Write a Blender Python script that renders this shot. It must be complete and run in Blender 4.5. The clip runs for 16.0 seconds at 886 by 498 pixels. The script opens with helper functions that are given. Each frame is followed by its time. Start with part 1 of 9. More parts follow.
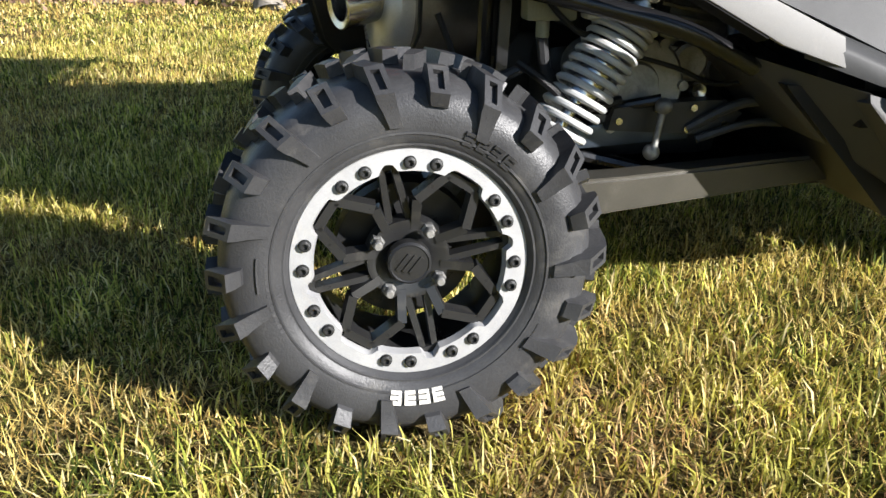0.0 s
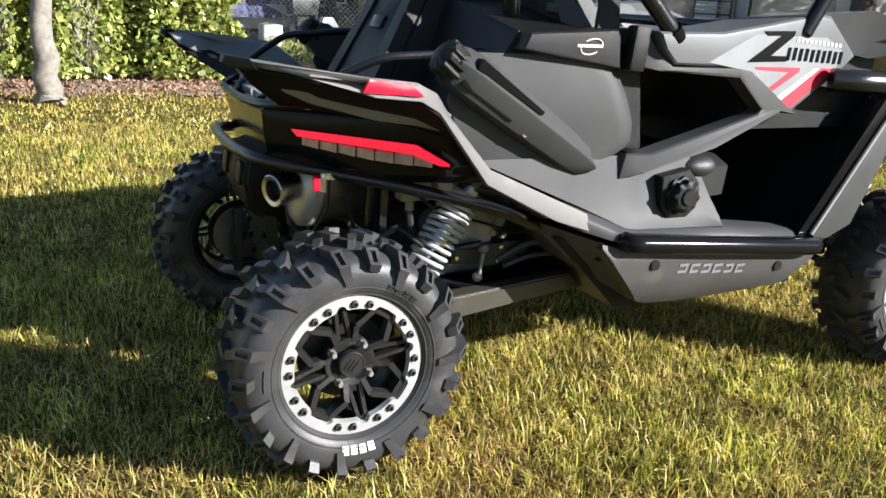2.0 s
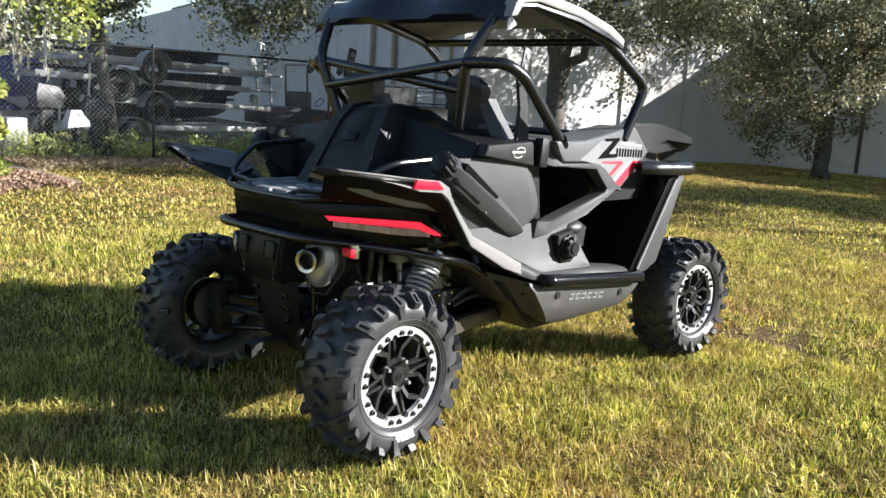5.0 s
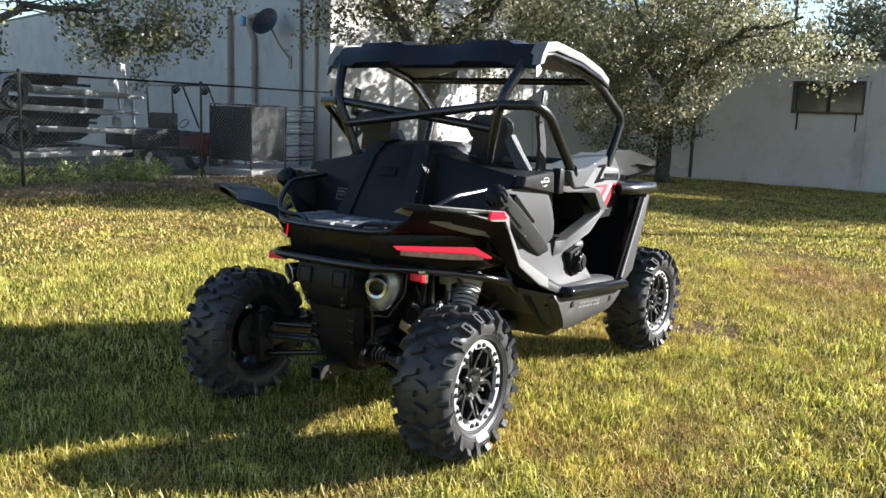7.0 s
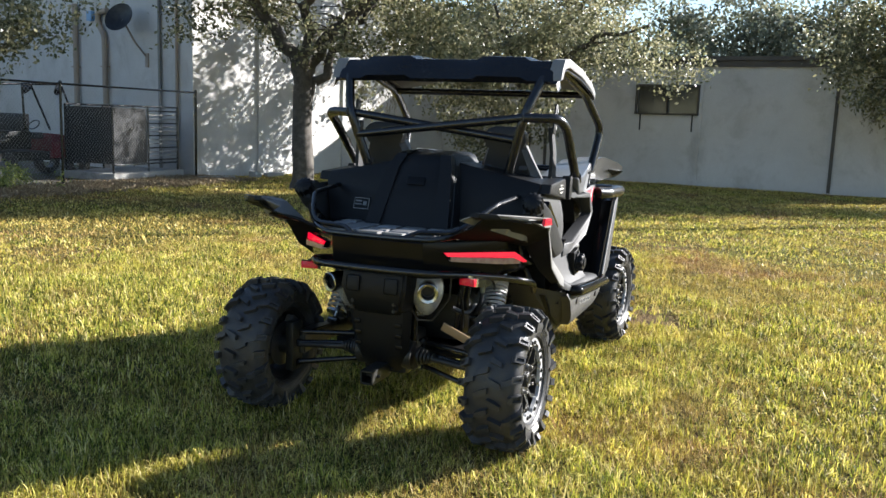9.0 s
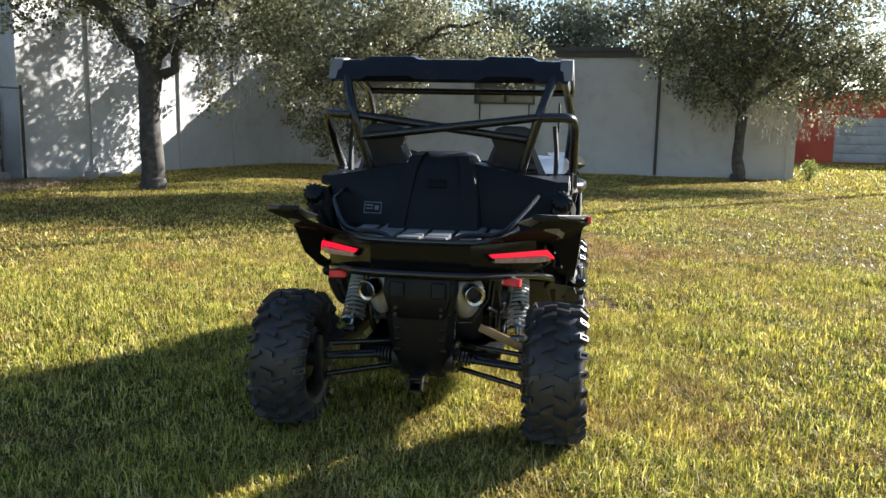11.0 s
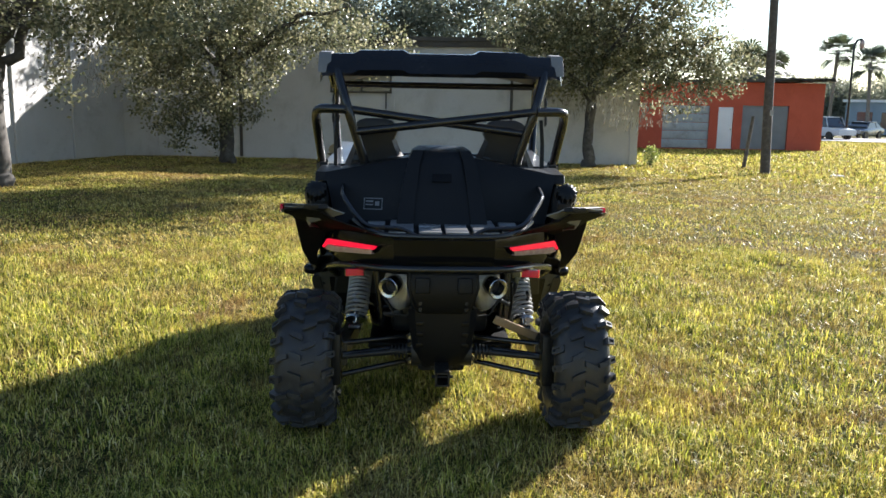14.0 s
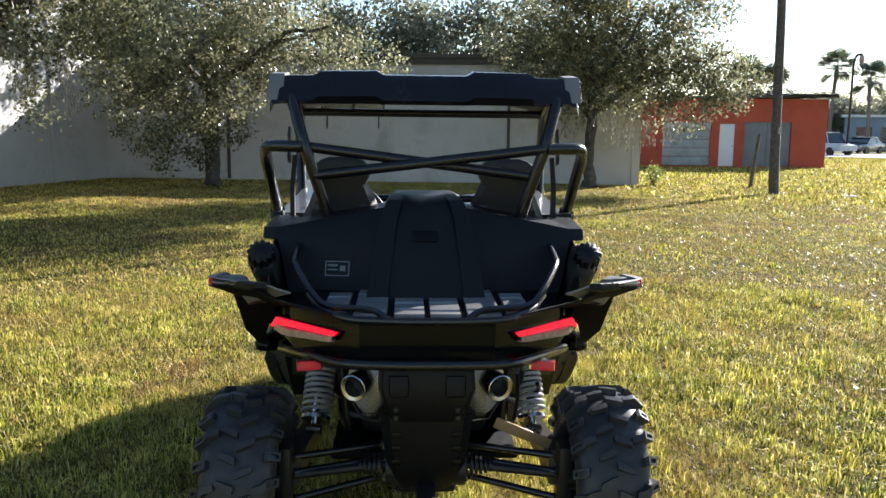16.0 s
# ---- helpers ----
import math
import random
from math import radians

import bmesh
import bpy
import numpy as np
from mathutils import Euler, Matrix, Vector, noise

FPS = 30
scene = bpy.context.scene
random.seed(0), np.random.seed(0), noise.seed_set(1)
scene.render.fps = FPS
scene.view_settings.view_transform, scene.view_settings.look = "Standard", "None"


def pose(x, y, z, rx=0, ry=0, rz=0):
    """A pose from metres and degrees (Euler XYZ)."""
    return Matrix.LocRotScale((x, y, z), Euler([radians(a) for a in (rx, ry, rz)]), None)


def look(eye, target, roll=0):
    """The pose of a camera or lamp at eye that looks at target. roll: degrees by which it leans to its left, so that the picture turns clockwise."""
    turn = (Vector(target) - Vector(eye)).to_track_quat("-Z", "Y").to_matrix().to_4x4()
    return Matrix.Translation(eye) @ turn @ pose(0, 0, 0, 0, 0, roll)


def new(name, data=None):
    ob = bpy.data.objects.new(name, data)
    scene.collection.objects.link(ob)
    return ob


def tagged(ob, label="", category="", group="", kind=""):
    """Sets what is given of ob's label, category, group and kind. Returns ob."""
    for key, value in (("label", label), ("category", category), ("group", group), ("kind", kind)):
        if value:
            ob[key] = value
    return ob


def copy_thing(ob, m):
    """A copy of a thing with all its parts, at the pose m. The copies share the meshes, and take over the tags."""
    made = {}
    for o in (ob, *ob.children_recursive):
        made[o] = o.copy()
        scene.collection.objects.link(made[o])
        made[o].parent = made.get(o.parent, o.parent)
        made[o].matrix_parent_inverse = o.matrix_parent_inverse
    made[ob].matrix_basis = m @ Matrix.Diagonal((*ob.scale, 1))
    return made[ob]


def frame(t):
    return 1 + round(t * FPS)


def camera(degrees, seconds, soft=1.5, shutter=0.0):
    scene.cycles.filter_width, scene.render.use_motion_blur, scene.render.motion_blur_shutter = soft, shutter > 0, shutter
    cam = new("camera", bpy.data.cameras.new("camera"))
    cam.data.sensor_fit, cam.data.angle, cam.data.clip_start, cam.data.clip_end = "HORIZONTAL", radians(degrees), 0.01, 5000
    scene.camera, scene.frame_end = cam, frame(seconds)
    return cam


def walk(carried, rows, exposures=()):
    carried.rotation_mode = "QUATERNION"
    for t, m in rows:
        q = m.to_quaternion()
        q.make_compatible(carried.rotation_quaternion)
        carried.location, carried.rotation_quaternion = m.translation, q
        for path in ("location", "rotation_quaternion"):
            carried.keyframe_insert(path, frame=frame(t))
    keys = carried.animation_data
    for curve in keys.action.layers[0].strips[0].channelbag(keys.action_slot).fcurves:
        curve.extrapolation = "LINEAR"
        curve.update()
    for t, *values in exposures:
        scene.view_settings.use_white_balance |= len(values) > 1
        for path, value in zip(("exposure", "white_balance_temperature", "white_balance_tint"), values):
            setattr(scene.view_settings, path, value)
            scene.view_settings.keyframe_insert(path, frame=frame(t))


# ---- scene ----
cam = camera(55.31, 16.0)
# seconds, eye x y z, turn x y z
PATH = [
    (0, -0.143, -2.045, 0.871, 68.72, -0.73, -8.44),
    (0.5, -0.241, -2.188, 1.038, 68.96, -1.41, -12.40),
    (1, -0.414, -2.338, 1.158, 70.09, -2.17, -16.58),
    (1.5, -0.566, -2.515, 1.243, 71.62, -2.63, -20.99),
    (2, -0.708, -2.712, 1.297, 73.26, -2.90, -25.18),
    (2.5, -0.919, -2.821, 1.320, 74.74, -3.05, -29.13),
    (3, -1.154, -2.928, 1.335, 76.09, -3.06, -32.60),
    (3.5, -1.371, -3.033, 1.363, 77.27, -3.00, -36.01),
    (4, -1.623, -3.051, 1.388, 78.14, -3.07, -39.31),
    (4.5, -1.875, -3.046, 1.389, 79.00, -3.19, -42.31),
    (7, -3.046, -2.539, 1.485, 81.02, -1.99, -56.63),
    (7.5, -3.258, -2.400, 1.487, 81.04, -2.08, -59.05),
    (8, -3.436, -2.229, 1.511, 81.11, -1.95, -61.70),
    (8.5, -3.542, -1.951, 1.518, 81.18, -1.99, -64.75),
    (9, -3.694, -1.767, 1.522, 81.29, -2.05, -67.97),
    (11.5, -4.058, -0.482, 1.558, 80.81, -0.87, -83.74),
    (12, -4.145, -0.276, 1.560, 80.74, -0.81, -86.64),
    (12.5, -4.140, -0.066, 1.568, 80.64, -0.89, -89.10),
    (13, -4.103, 0.113, 1.570, 80.45, -0.93, -90.90),
    (13.5, -4.082, 0.145, 1.574, 80.34, -0.91, -91.85),
    (14, -4.049, 0.161, 1.575, 80.34, -0.98, -92.09),
    (14.5, -3.856, 0.107, 1.585, 80.46, -0.97, -91.90),
    (15, -3.610, 0.059, 1.607, 80.76, -0.83, -91.85),
    (15.5, -3.306, 0.088, 1.635, 81.08, -0.80, -92.04),
    (16, -3.014, 0.072, 1.655, 81.43, -0.68, -92.32),
]
walk(cam, [(t, pose(*p)) for t, *p in PATH], [(0, 1.62, 6250, 12), (3.5, 1.74, 6250, 12), (7, 1.98, 6250, 12), (9, 1.96, 6250, 12), (12, 1.87, 6250, 12), (16, 1.89, 6250, 12)])

# ---- light ----
SUN_EL, SUN_AZ = radians(22.0), radians(-45.5)   # azimuth from +x, counter-clockwise
SUN_DIR = Vector((math.cos(SUN_EL) * math.cos(SUN_AZ), math.cos(SUN_EL) * math.sin(SUN_AZ), math.sin(SUN_EL)))
world = bpy.data.worlds.new("sky")
scene.world = world
world.use_nodes = True
wn = world.node_tree.nodes
sky = wn.new("ShaderNodeTexSky")
sky.sky_type, sky.sun_disc = "NISHITA", False
sky.sun_elevation, sky.sun_rotation = SUN_EL, math.atan2(SUN_DIR.x, SUN_DIR.y)
sky.air_density, sky.dust_density, sky.ozone_density = 1.0, 0.12, 1.5
world.node_tree.links.new(sky.outputs[0], wn["Background"].inputs[0])
wn["Background"].inputs[1].default_value = 0.057
sun = new("sun", bpy.data.lights.new("sun", "SUN"))
sun.data.energy, sun.data.angle, sun.data.color = 5.0, radians(0.53), (1.0, 0.96, 0.90)
sun.matrix_world = look(SUN_DIR * 60, (0, 0, 0))

# ---- materials ----


def ramp(nt, fac, stops):
    r = nt.nodes.new("ShaderNodeValToRGB")
    el = r.color_ramp.elements
    el[0].position, el[0].color = stops[0][0], (*stops[0][1], 1)
    el[1].position, el[1].color = stops[-1][0], (*stops[-1][1], 1)
    for p, c in stops[1:-1]:
        e = el.new(p)
        e.color = (*c, 1)
    nt.links.new(fac, r.inputs[0])
    return r.outputs[0]


def tex_noise(nt, vec, scale, detail=4.0, rough=0.55, distort=0.0):
    n = nt.nodes.new("ShaderNodeTexNoise")
    n.inputs["Scale"].default_value, n.inputs["Detail"].default_value = scale, detail
    n.inputs["Roughness"].default_value, n.inputs["Distortion"].default_value = rough, distort
    nt.links.new(vec, n.inputs["Vector"])
    return n.outputs[0]


def math_node(nt, op, a, b):
    m = nt.nodes.new("ShaderNodeMath")
    m.operation = op
    for i, v in enumerate((a, b)):
        if isinstance(v, (int, float)):
            m.inputs[i].default_value = v
        else:
            nt.links.new(v, m.inputs[i])
    return m.outputs[0]


def mix_col(nt, fac, a, b, blend="MIX"):
    m = nt.nodes.new("ShaderNodeMixRGB")
    m.blend_type = blend
    for i, v in enumerate((fac, a, b)):
        if isinstance(v, (int, float)):
            m.inputs[i].default_value = v
        elif isinstance(v, tuple):
            m.inputs[i].default_value = (*v, 1)
        else:
            nt.links.new(v, m.inputs[i])
    return m.outputs[0]


def start_mat(name):
    m = bpy.data.materials.new(name)
    m.use_nodes = True
    nt = m.node_tree
    b = nt.nodes["Principled BSDF"]
    tc = nt.nodes.new("ShaderNodeTexCoord")
    return m, nt, b, tc.outputs["Object"]


def surf(name, dark, light, scale=6.0, rough=(0.4, 0.6), metal=0.0, bump=0.0, bump_scale=300.0, dirt=None, dirt_scale=2.5, dirt_at=(0.52, 0.72), coat=0.0, spec=0.5):
    """A surface of two close colours in soft patches, with dirt of its own colour, fine relief and uneven gloss."""
    m, nt, b, vec = start_mat(name)
    big = tex_noise(nt, vec, scale, 5.0, 0.6)
    col = ramp(nt, big, [(0.3, dark), (0.7, light)])
    fine = tex_noise(nt, vec, bump_scale, 3.0, 0.6)
    col = mix_col(nt, 0.12, col, ramp(nt, fine, [(0.3, (0, 0, 0)), (0.7, (1, 1, 1))]), "OVERLAY")
    rg = nt.nodes.new("ShaderNodeMapRange")
    rg.inputs[3].default_value, rg.inputs[4].default_value = rough
    nt.links.new(tex_noise(nt, vec, scale * 3.1, 6.0, 0.65), rg.inputs[0])
    rough_out = rg.outputs[0]
    if dirt:
        d = ramp(nt, tex_noise(nt, vec, dirt_scale, 8.0, 0.7, 0.4), [(dirt_at[0], (0, 0, 0)), (dirt_at[1], (1, 1, 1))])
        col = mix_col(nt, d, col, dirt)
        rough_out = math_node(nt, "ADD", rough_out, math_node(nt, "MULTIPLY", d, 0.2))
    nt.links.new(col, b.inputs["Base Color"])
    nt.links.new(rough_out, b.inputs["Roughness"])
    b.inputs["Metallic"].default_value = metal
    b.inputs["Coat Weight"].default_value = coat
    b.inputs["Coat Roughness"].default_value = 0.08
    b.inputs["Specular IOR Level"].default_value = spec
    if bump:
        bp = nt.nodes.new("ShaderNodeBump")
        bp.inputs["Strength"].default_value, bp.inputs["Distance"].default_value = bump, 0.004
        nt.links.new(fine, bp.inputs["Height"])
        nt.links.new(bp.outputs[0], b.inputs["Normal"])
    return m


def leafy(name, stops, patch_scale=0.5, patch=(0.7, 1.25), rough=0.45, through_light=0.35, object_random=False):
    """Leaves or blades: each one its own tone, in patches, letting some light through."""
    m, nt, b, vec = start_mat(name)
    g = nt.nodes.new("ShaderNodeNewGeometry")
    col = ramp(nt, g.outputs["Random Per Island"], stops)
    pt = nt.nodes.new("ShaderNodeMapRange")
    pt.inputs[1].default_value, pt.inputs[2].default_value = 0.3, 0.7
    pt.inputs[3].default_value, pt.inputs[4].default_value = patch
    nt.links.new(tex_noise(nt, vec, patch_scale, 4.0, 0.6), pt.inputs[0])
    hs = nt.nodes.new("ShaderNodeHueSaturation")
    nt.links.new(col, hs.inputs["Color"])
    nt.links.new(pt.outputs[0], hs.inputs["Value"])
    nt.links.new(hs.outputs[0], b.inputs["Base Color"])
    b.inputs["Roughness"].default_value = rough
    b.inputs["Specular IOR Level"].default_value = 0.45
    t = nt.nodes.new("ShaderNodeBsdfTranslucent")
    nt.links.new(hs.outputs[0], t.inputs[0])
    mx = nt.nodes.new("ShaderNodeMixShader")
    mx.inputs[0].default_value = through_light
    nt.links.new(b.outputs[0], mx.inputs[1])
    nt.links.new(t.outputs[0], mx.inputs[2])
    nt.links.new(mx.outputs[0], nt.nodes["Material Output"].inputs[0])
    return m


M_GREY = surf("satin_grey_plastic", (0.034, 0.0345, 0.035), (0.045, 0.045, 0.045), 3.0, (0.48, 0.62), 0.0, 0.14, 650, (0.085, 0.082, 0.076), 7.0, (0.62, 0.88), spec=0.24)
M_PAINT = surf("grey_body_paint", (0.078, 0.080, 0.084), (0.096, 0.098, 0.102), 3.0, (0.3, 0.4), 0.15, 0.0, 400, (0.13, 0.127, 0.12), 7.0, (0.64, 0.9), coat=0.25, spec=0.4)
M_GUARD = surf("scuffed_charcoal_plastic", (0.024, 0.0235, 0.022), (0.036, 0.035, 0.032), 4.0, (0.5, 0.65), 0.0, 0.2, 700, (0.075, 0.068, 0.055), 6.0, (0.55, 0.85))
# brighter bronze than M_ARM: the sun on the arm is put into this colour
M_ARM_LIT = surf("sunlit_arm_bronze", (0.22, 0.15, 0.085), (0.30, 0.21, 0.125), 9.0, (0.35, 0.5), 0.3, 0.1)
M_TRIM = surf("light_grey_trim", (0.145, 0.142, 0.136), (0.175, 0.172, 0.166), 3.0, (0.55, 0.66), 0.1, 0.1, 700, (0.3, 0.28, 0.25), 9.0, (0.6, 0.85))
M_BLACK = surf("textured_black_plastic", (0.0055, 0.0056, 0.006), (0.009, 0.009, 0.0095), 4.0, (0.34, 0.5), 0.0, 0.25, 800, (0.02, 0.0197, 0.019), 6.0, (0.62, 0.88), spec=0.2)
M_FENDER = surf("matt_black_fender_plastic", (0.0065, 0.0065, 0.0068), (0.011, 0.011, 0.0112), 4.0, (0.62, 0.78), 0.0, 0.25, 800, (0.022, 0.0212, 0.02), 6.0, (0.62, 0.88), spec=0.08)
M_GLOSS = surf("gloss_black", (0.004, 0.004, 0.0045), (0.007, 0.007, 0.0075), 4.0, (0.10, 0.22), 0.0, 0.0, 400, (0.012, 0.0118, 0.0115), 8.0, (0.64, 0.9), spec=0.14)
M_TUBE = surf("black_powder_coat", (0.006, 0.006, 0.0065), (0.010, 0.010, 0.011), 5.0, (0.16, 0.3), 0.0, 0.12, 900, (0.05, 0.046, 0.04), 8.0, (0.62, 0.9))
M_RUBBER = surf("dusty_rubber", (0.025, 0.025, 0.0262), (0.044, 0.044, 0.045), 9.0, (0.27, 0.48), 0.0, 0.22, 260, (0.11, 0.103, 0.09), 10.0, (0.56, 0.88), spec=0.28)
M_RIM = surf("satin_black_alloy", (0.014, 0.014, 0.0145), (0.022, 0.022, 0.022), 8.0, (0.22, 0.36), 0.2, 0.1, 600, (0.07, 0.064, 0.052), 20.0, (0.58, 0.85))
M_SILVER = surf("machined_silver", (0.29, 0.29, 0.292), (0.38, 0.378, 0.375), 12.0, (0.42, 0.55), 0.35, 0.15, 700, (0.36, 0.34, 0.3), 26.0, (0.55, 0.8))
M_CHROME = surf("bright_steel", (0.5, 0.5, 0.5), (0.62, 0.61, 0.6), 15.0, (0.14, 0.3), 1.0, 0.05, 500, (0.25, 0.23, 0.2), 25.0, (0.58, 0.85))
M_STEEL = surf("brushed_muffler_steel", (0.14, 0.14, 0.14), (0.20, 0.198, 0.195), 9.0, (0.32, 0.46), 0.9, 0.15, 400, (0.15, 0.135, 0.11), 9.0, (0.5, 0.8))
M_TIP = surf("polished_exhaust_steel", (0.36, 0.36, 0.37), (0.46, 0.458, 0.46), 15.0, (0.18, 0.3), 1.0, 0.03, 500, (0.2, 0.18, 0.15), 25.0, (0.6, 0.85))
M_ENDCAP = surf("brushed_end_cap", (0.36, 0.36, 0.355), (0.46, 0.455, 0.445), 12.0, (0.32, 0.46), 0.6, 0.12, 500, (0.16, 0.145, 0.12), 14.0, (0.55, 0.82))
M_SPRING = surf("pale_grey_spring_paint", (0.30, 0.305, 0.30), (0.38, 0.38, 0.37), 12.0, (0.35, 0.5), 0.0, 0.1, 500, (0.28, 0.26, 0.22), 20.0, (0.55, 0.8))
M_ARM = surf("dark_bronze_painted_steel", (0.045, 0.042, 0.034), (0.062, 0.057, 0.045), 5.0, (0.3, 0.42), 0.3, 0.08, 500, (0.10, 0.09, 0.07), 10.0, (0.55, 0.85))
M_CAST = surf("cast_aluminium", (0.22, 0.22, 0.21), (0.31, 0.305, 0.29), 10.0, (0.4, 0.6), 0.8, 0.3, 350, (0.12, 0.11, 0.09), 12.0, (0.45, 0.75))
M_DARKMETAL = surf("oily_dark_metal", (0.012, 0.012, 0.012), (0.03, 0.03, 0.029), 10.0, (0.35, 0.55), 0.4, 0.2, 350, (0.036, 0.032, 0.026), 12.0, (0.6, 0.88))
M_WHITE = surf("white_print", (0.52, 0.50, 0.44), (0.64, 0.62, 0.56), 20.0, (0.5, 0.6), 0.0, 0.0, 300, (0.4, 0.38, 0.33), 30.0, (0.55, 0.8))
M_REDPRINT = surf("red_print", (0.42, 0.012, 0.03), (0.48, 0.016, 0.035), 10.0, (0.3, 0.4))
M_PALEPRINT = surf("pale_grey_print", (0.15, 0.153, 0.157), (0.18, 0.183, 0.187), 10.0, (0.3, 0.4), 0.1)
M_REDREFL = surf("red_reflector", (0.66, 0.004, 0.026), (0.74, 0.006, 0.032), 60.0, (0.12, 0.2), 0.0, 0.3, 900, spec=0.7)
M_ROOF = surf("gloss_dark_roof", (0.007, 0.0075, 0.010), (0.010, 0.011, 0.014), 3.0, (0.16, 0.3), 0.0, 0.0, 300, (0.05, 0.05, 0.05), 5.0, (0.6, 0.9), spec=0.3)
M_LINER = surf("unpainted_roof_liner", (0.16, 0.15, 0.12), (0.2, 0.185, 0.15), 6.0, (0.6, 0.8), 0.0, 0.2)
M_SEAT = surf("black_vinyl", (0.013, 0.013, 0.014), (0.02, 0.02, 0.021), 6.0, (0.4, 0.55), 0.0, 0.3, 400)
M_CLEAR = surf("smoked_clear_lens", (0.28, 0.17, 0.17), (0.42, 0.32, 0.31), 30.0, (0.1, 0.2), 0.2, 0.1, 200, spec=0.8)
M_DECK = surf("scuffed_pale_deck", (0.17, 0.17, 0.17), (0.27, 0.268, 0.262), 14.0, (0.25, 0.4), 0.2, 0.1, 500, (0.09, 0.086, 0.08), 12.0, (0.55, 0.8))
M_WEB = surf("black_webbing", (0.012, 0.012, 0.012), (0.02, 0.02, 0.02), 40.0, (0.7, 0.85), 0.0, 0.4, 900)


def lamp_material():
    m, nt, b, vec = start_mat("lit_red_lens")
    b.inputs["Base Color"].default_value = (0.35, 0.002, 0.016, 1)
    b.inputs["Roughness"].default_value = 0.15
    b.inputs["Emission Color"].default_value = (1.0, 0.003, 0.04, 1)
    b.inputs["Emission Strength"].default_value = 0.26
    return m


M_LAMP = lamp_material()

M_BARK = surf("grey_oak_bark", (0.035, 0.03, 0.025), (0.09, 0.078, 0.065), 7.0, (0.8, 0.95), 0.0, 0.9, 45, (0.14, 0.13, 0.11), 5.0, (0.5, 0.7))
M_PALEBARK = surf("pale_lichen_bark", (0.14, 0.125, 0.105), (0.25, 0.225, 0.19), 12.0, (0.8, 0.95), 0.0, 0.9, 55, (0.13, 0.115, 0.09), 14.0, (0.5, 0.65))
M_OAK = leafy("oak_leaves", [(0.0, (0.07, 0.08, 0.04)), (0.4, (0.16, 0.165, 0.085)), (0.75, (0.28, 0.265, 0.15)), (1.0, (0.42, 0.385, 0.24))], 0.9, (0.6, 1.4), 0.4, 0.42)
M_FARLEAF = leafy("hazy_far_leaves", [(0.0, (0.10, 0.12, 0.075)), (0.5, (0.19, 0.20, 0.13)), (1.0, (0.32, 0.31, 0.21))], 0.3, (0.7, 1.2), 0.5, 0.35)
M_HEDGE = leafy("hedge_leaves", [(0.0, (0.08, 0.11, 0.025)), (0.35, (0.22, 0.27, 0.06)), (0.75, (0.40, 0.43, 0.11)), (1.0, (0.56, 0.52, 0.20))], 1.5, (0.7, 1.3), 0.4, 0.35)
M_MOSS = leafy("spanish_moss", [(0.0, (0.13, 0.12, 0.09)), (0.6, (0.22, 0.205, 0.155)), (1.0, (0.33, 0.31, 0.24))], 2.0, (0.8, 1.2), 0.8, 0.35)
M_PALM = leafy("palm_fronds", [(0.0, (0.03, 0.045, 0.02)), (0.6, (0.06, 0.075, 0.035)), (1.0, (0.11, 0.115, 0.06))], 0.5, (0.8, 1.2), 0.5, 0.25)


def grass_mat(name, stops, other, patch_scale, at, through_light):
    """Blades of many tones; where a patch is dry they turn to the other tone."""
    m, nt, b, vec = start_mat(name)
    g = nt.nodes.new("ShaderNodeNewGeometry")
    col = ramp(nt, g.outputs["Random Per Island"], stops)
    dry = ramp(nt, g.outputs["Random Per Island"], other)
    big = tex_noise(nt, vec, patch_scale, 6.0, 0.65, 0.3)
    col = mix_col(nt, ramp(nt, big, [(at[0], (0, 0, 0)), (at[1], (1, 1, 1))]), col, dry)
    tone = nt.nodes.new("ShaderNodeMapRange")
    tone.inputs[1].default_value, tone.inputs[2].default_value = 0.32, 0.68
    tone.inputs[3].default_value, tone.inputs[4].default_value = 0.48, 1.42
    nt.links.new(tex_noise(nt, vec, 3.3, 5.0, 0.7), tone.inputs[0])
    hs = nt.nodes.new("ShaderNodeHueSaturation")
    nt.links.new(col, hs.inputs["Color"])
    nt.links.new(tone.outputs[0], hs.inputs["Value"])
    nt.links.new(hs.outputs[0], b.inputs["Base Color"])
    b.inputs["Roughness"].default_value = 0.42
    b.inputs["Specular IOR Level"].default_value = 0.06
    t = nt.nodes.new("ShaderNodeBsdfTranslucent")
    nt.links.new(mix_col(nt, 1.0, hs.outputs[0], (1.0, 0.98, 0.60), "MULTIPLY"), t.inputs[0])
    mx = nt.nodes.new("ShaderNodeMixShader")
    mx.inputs[0].default_value = through_light
    nt.links.new(b.outputs[0], mx.inputs[1])
    nt.links.new(t.outputs[0], mx.inputs[2])
    nt.links.new(mx.outputs[0], nt.nodes["Material Output"].inputs[0])
    return m


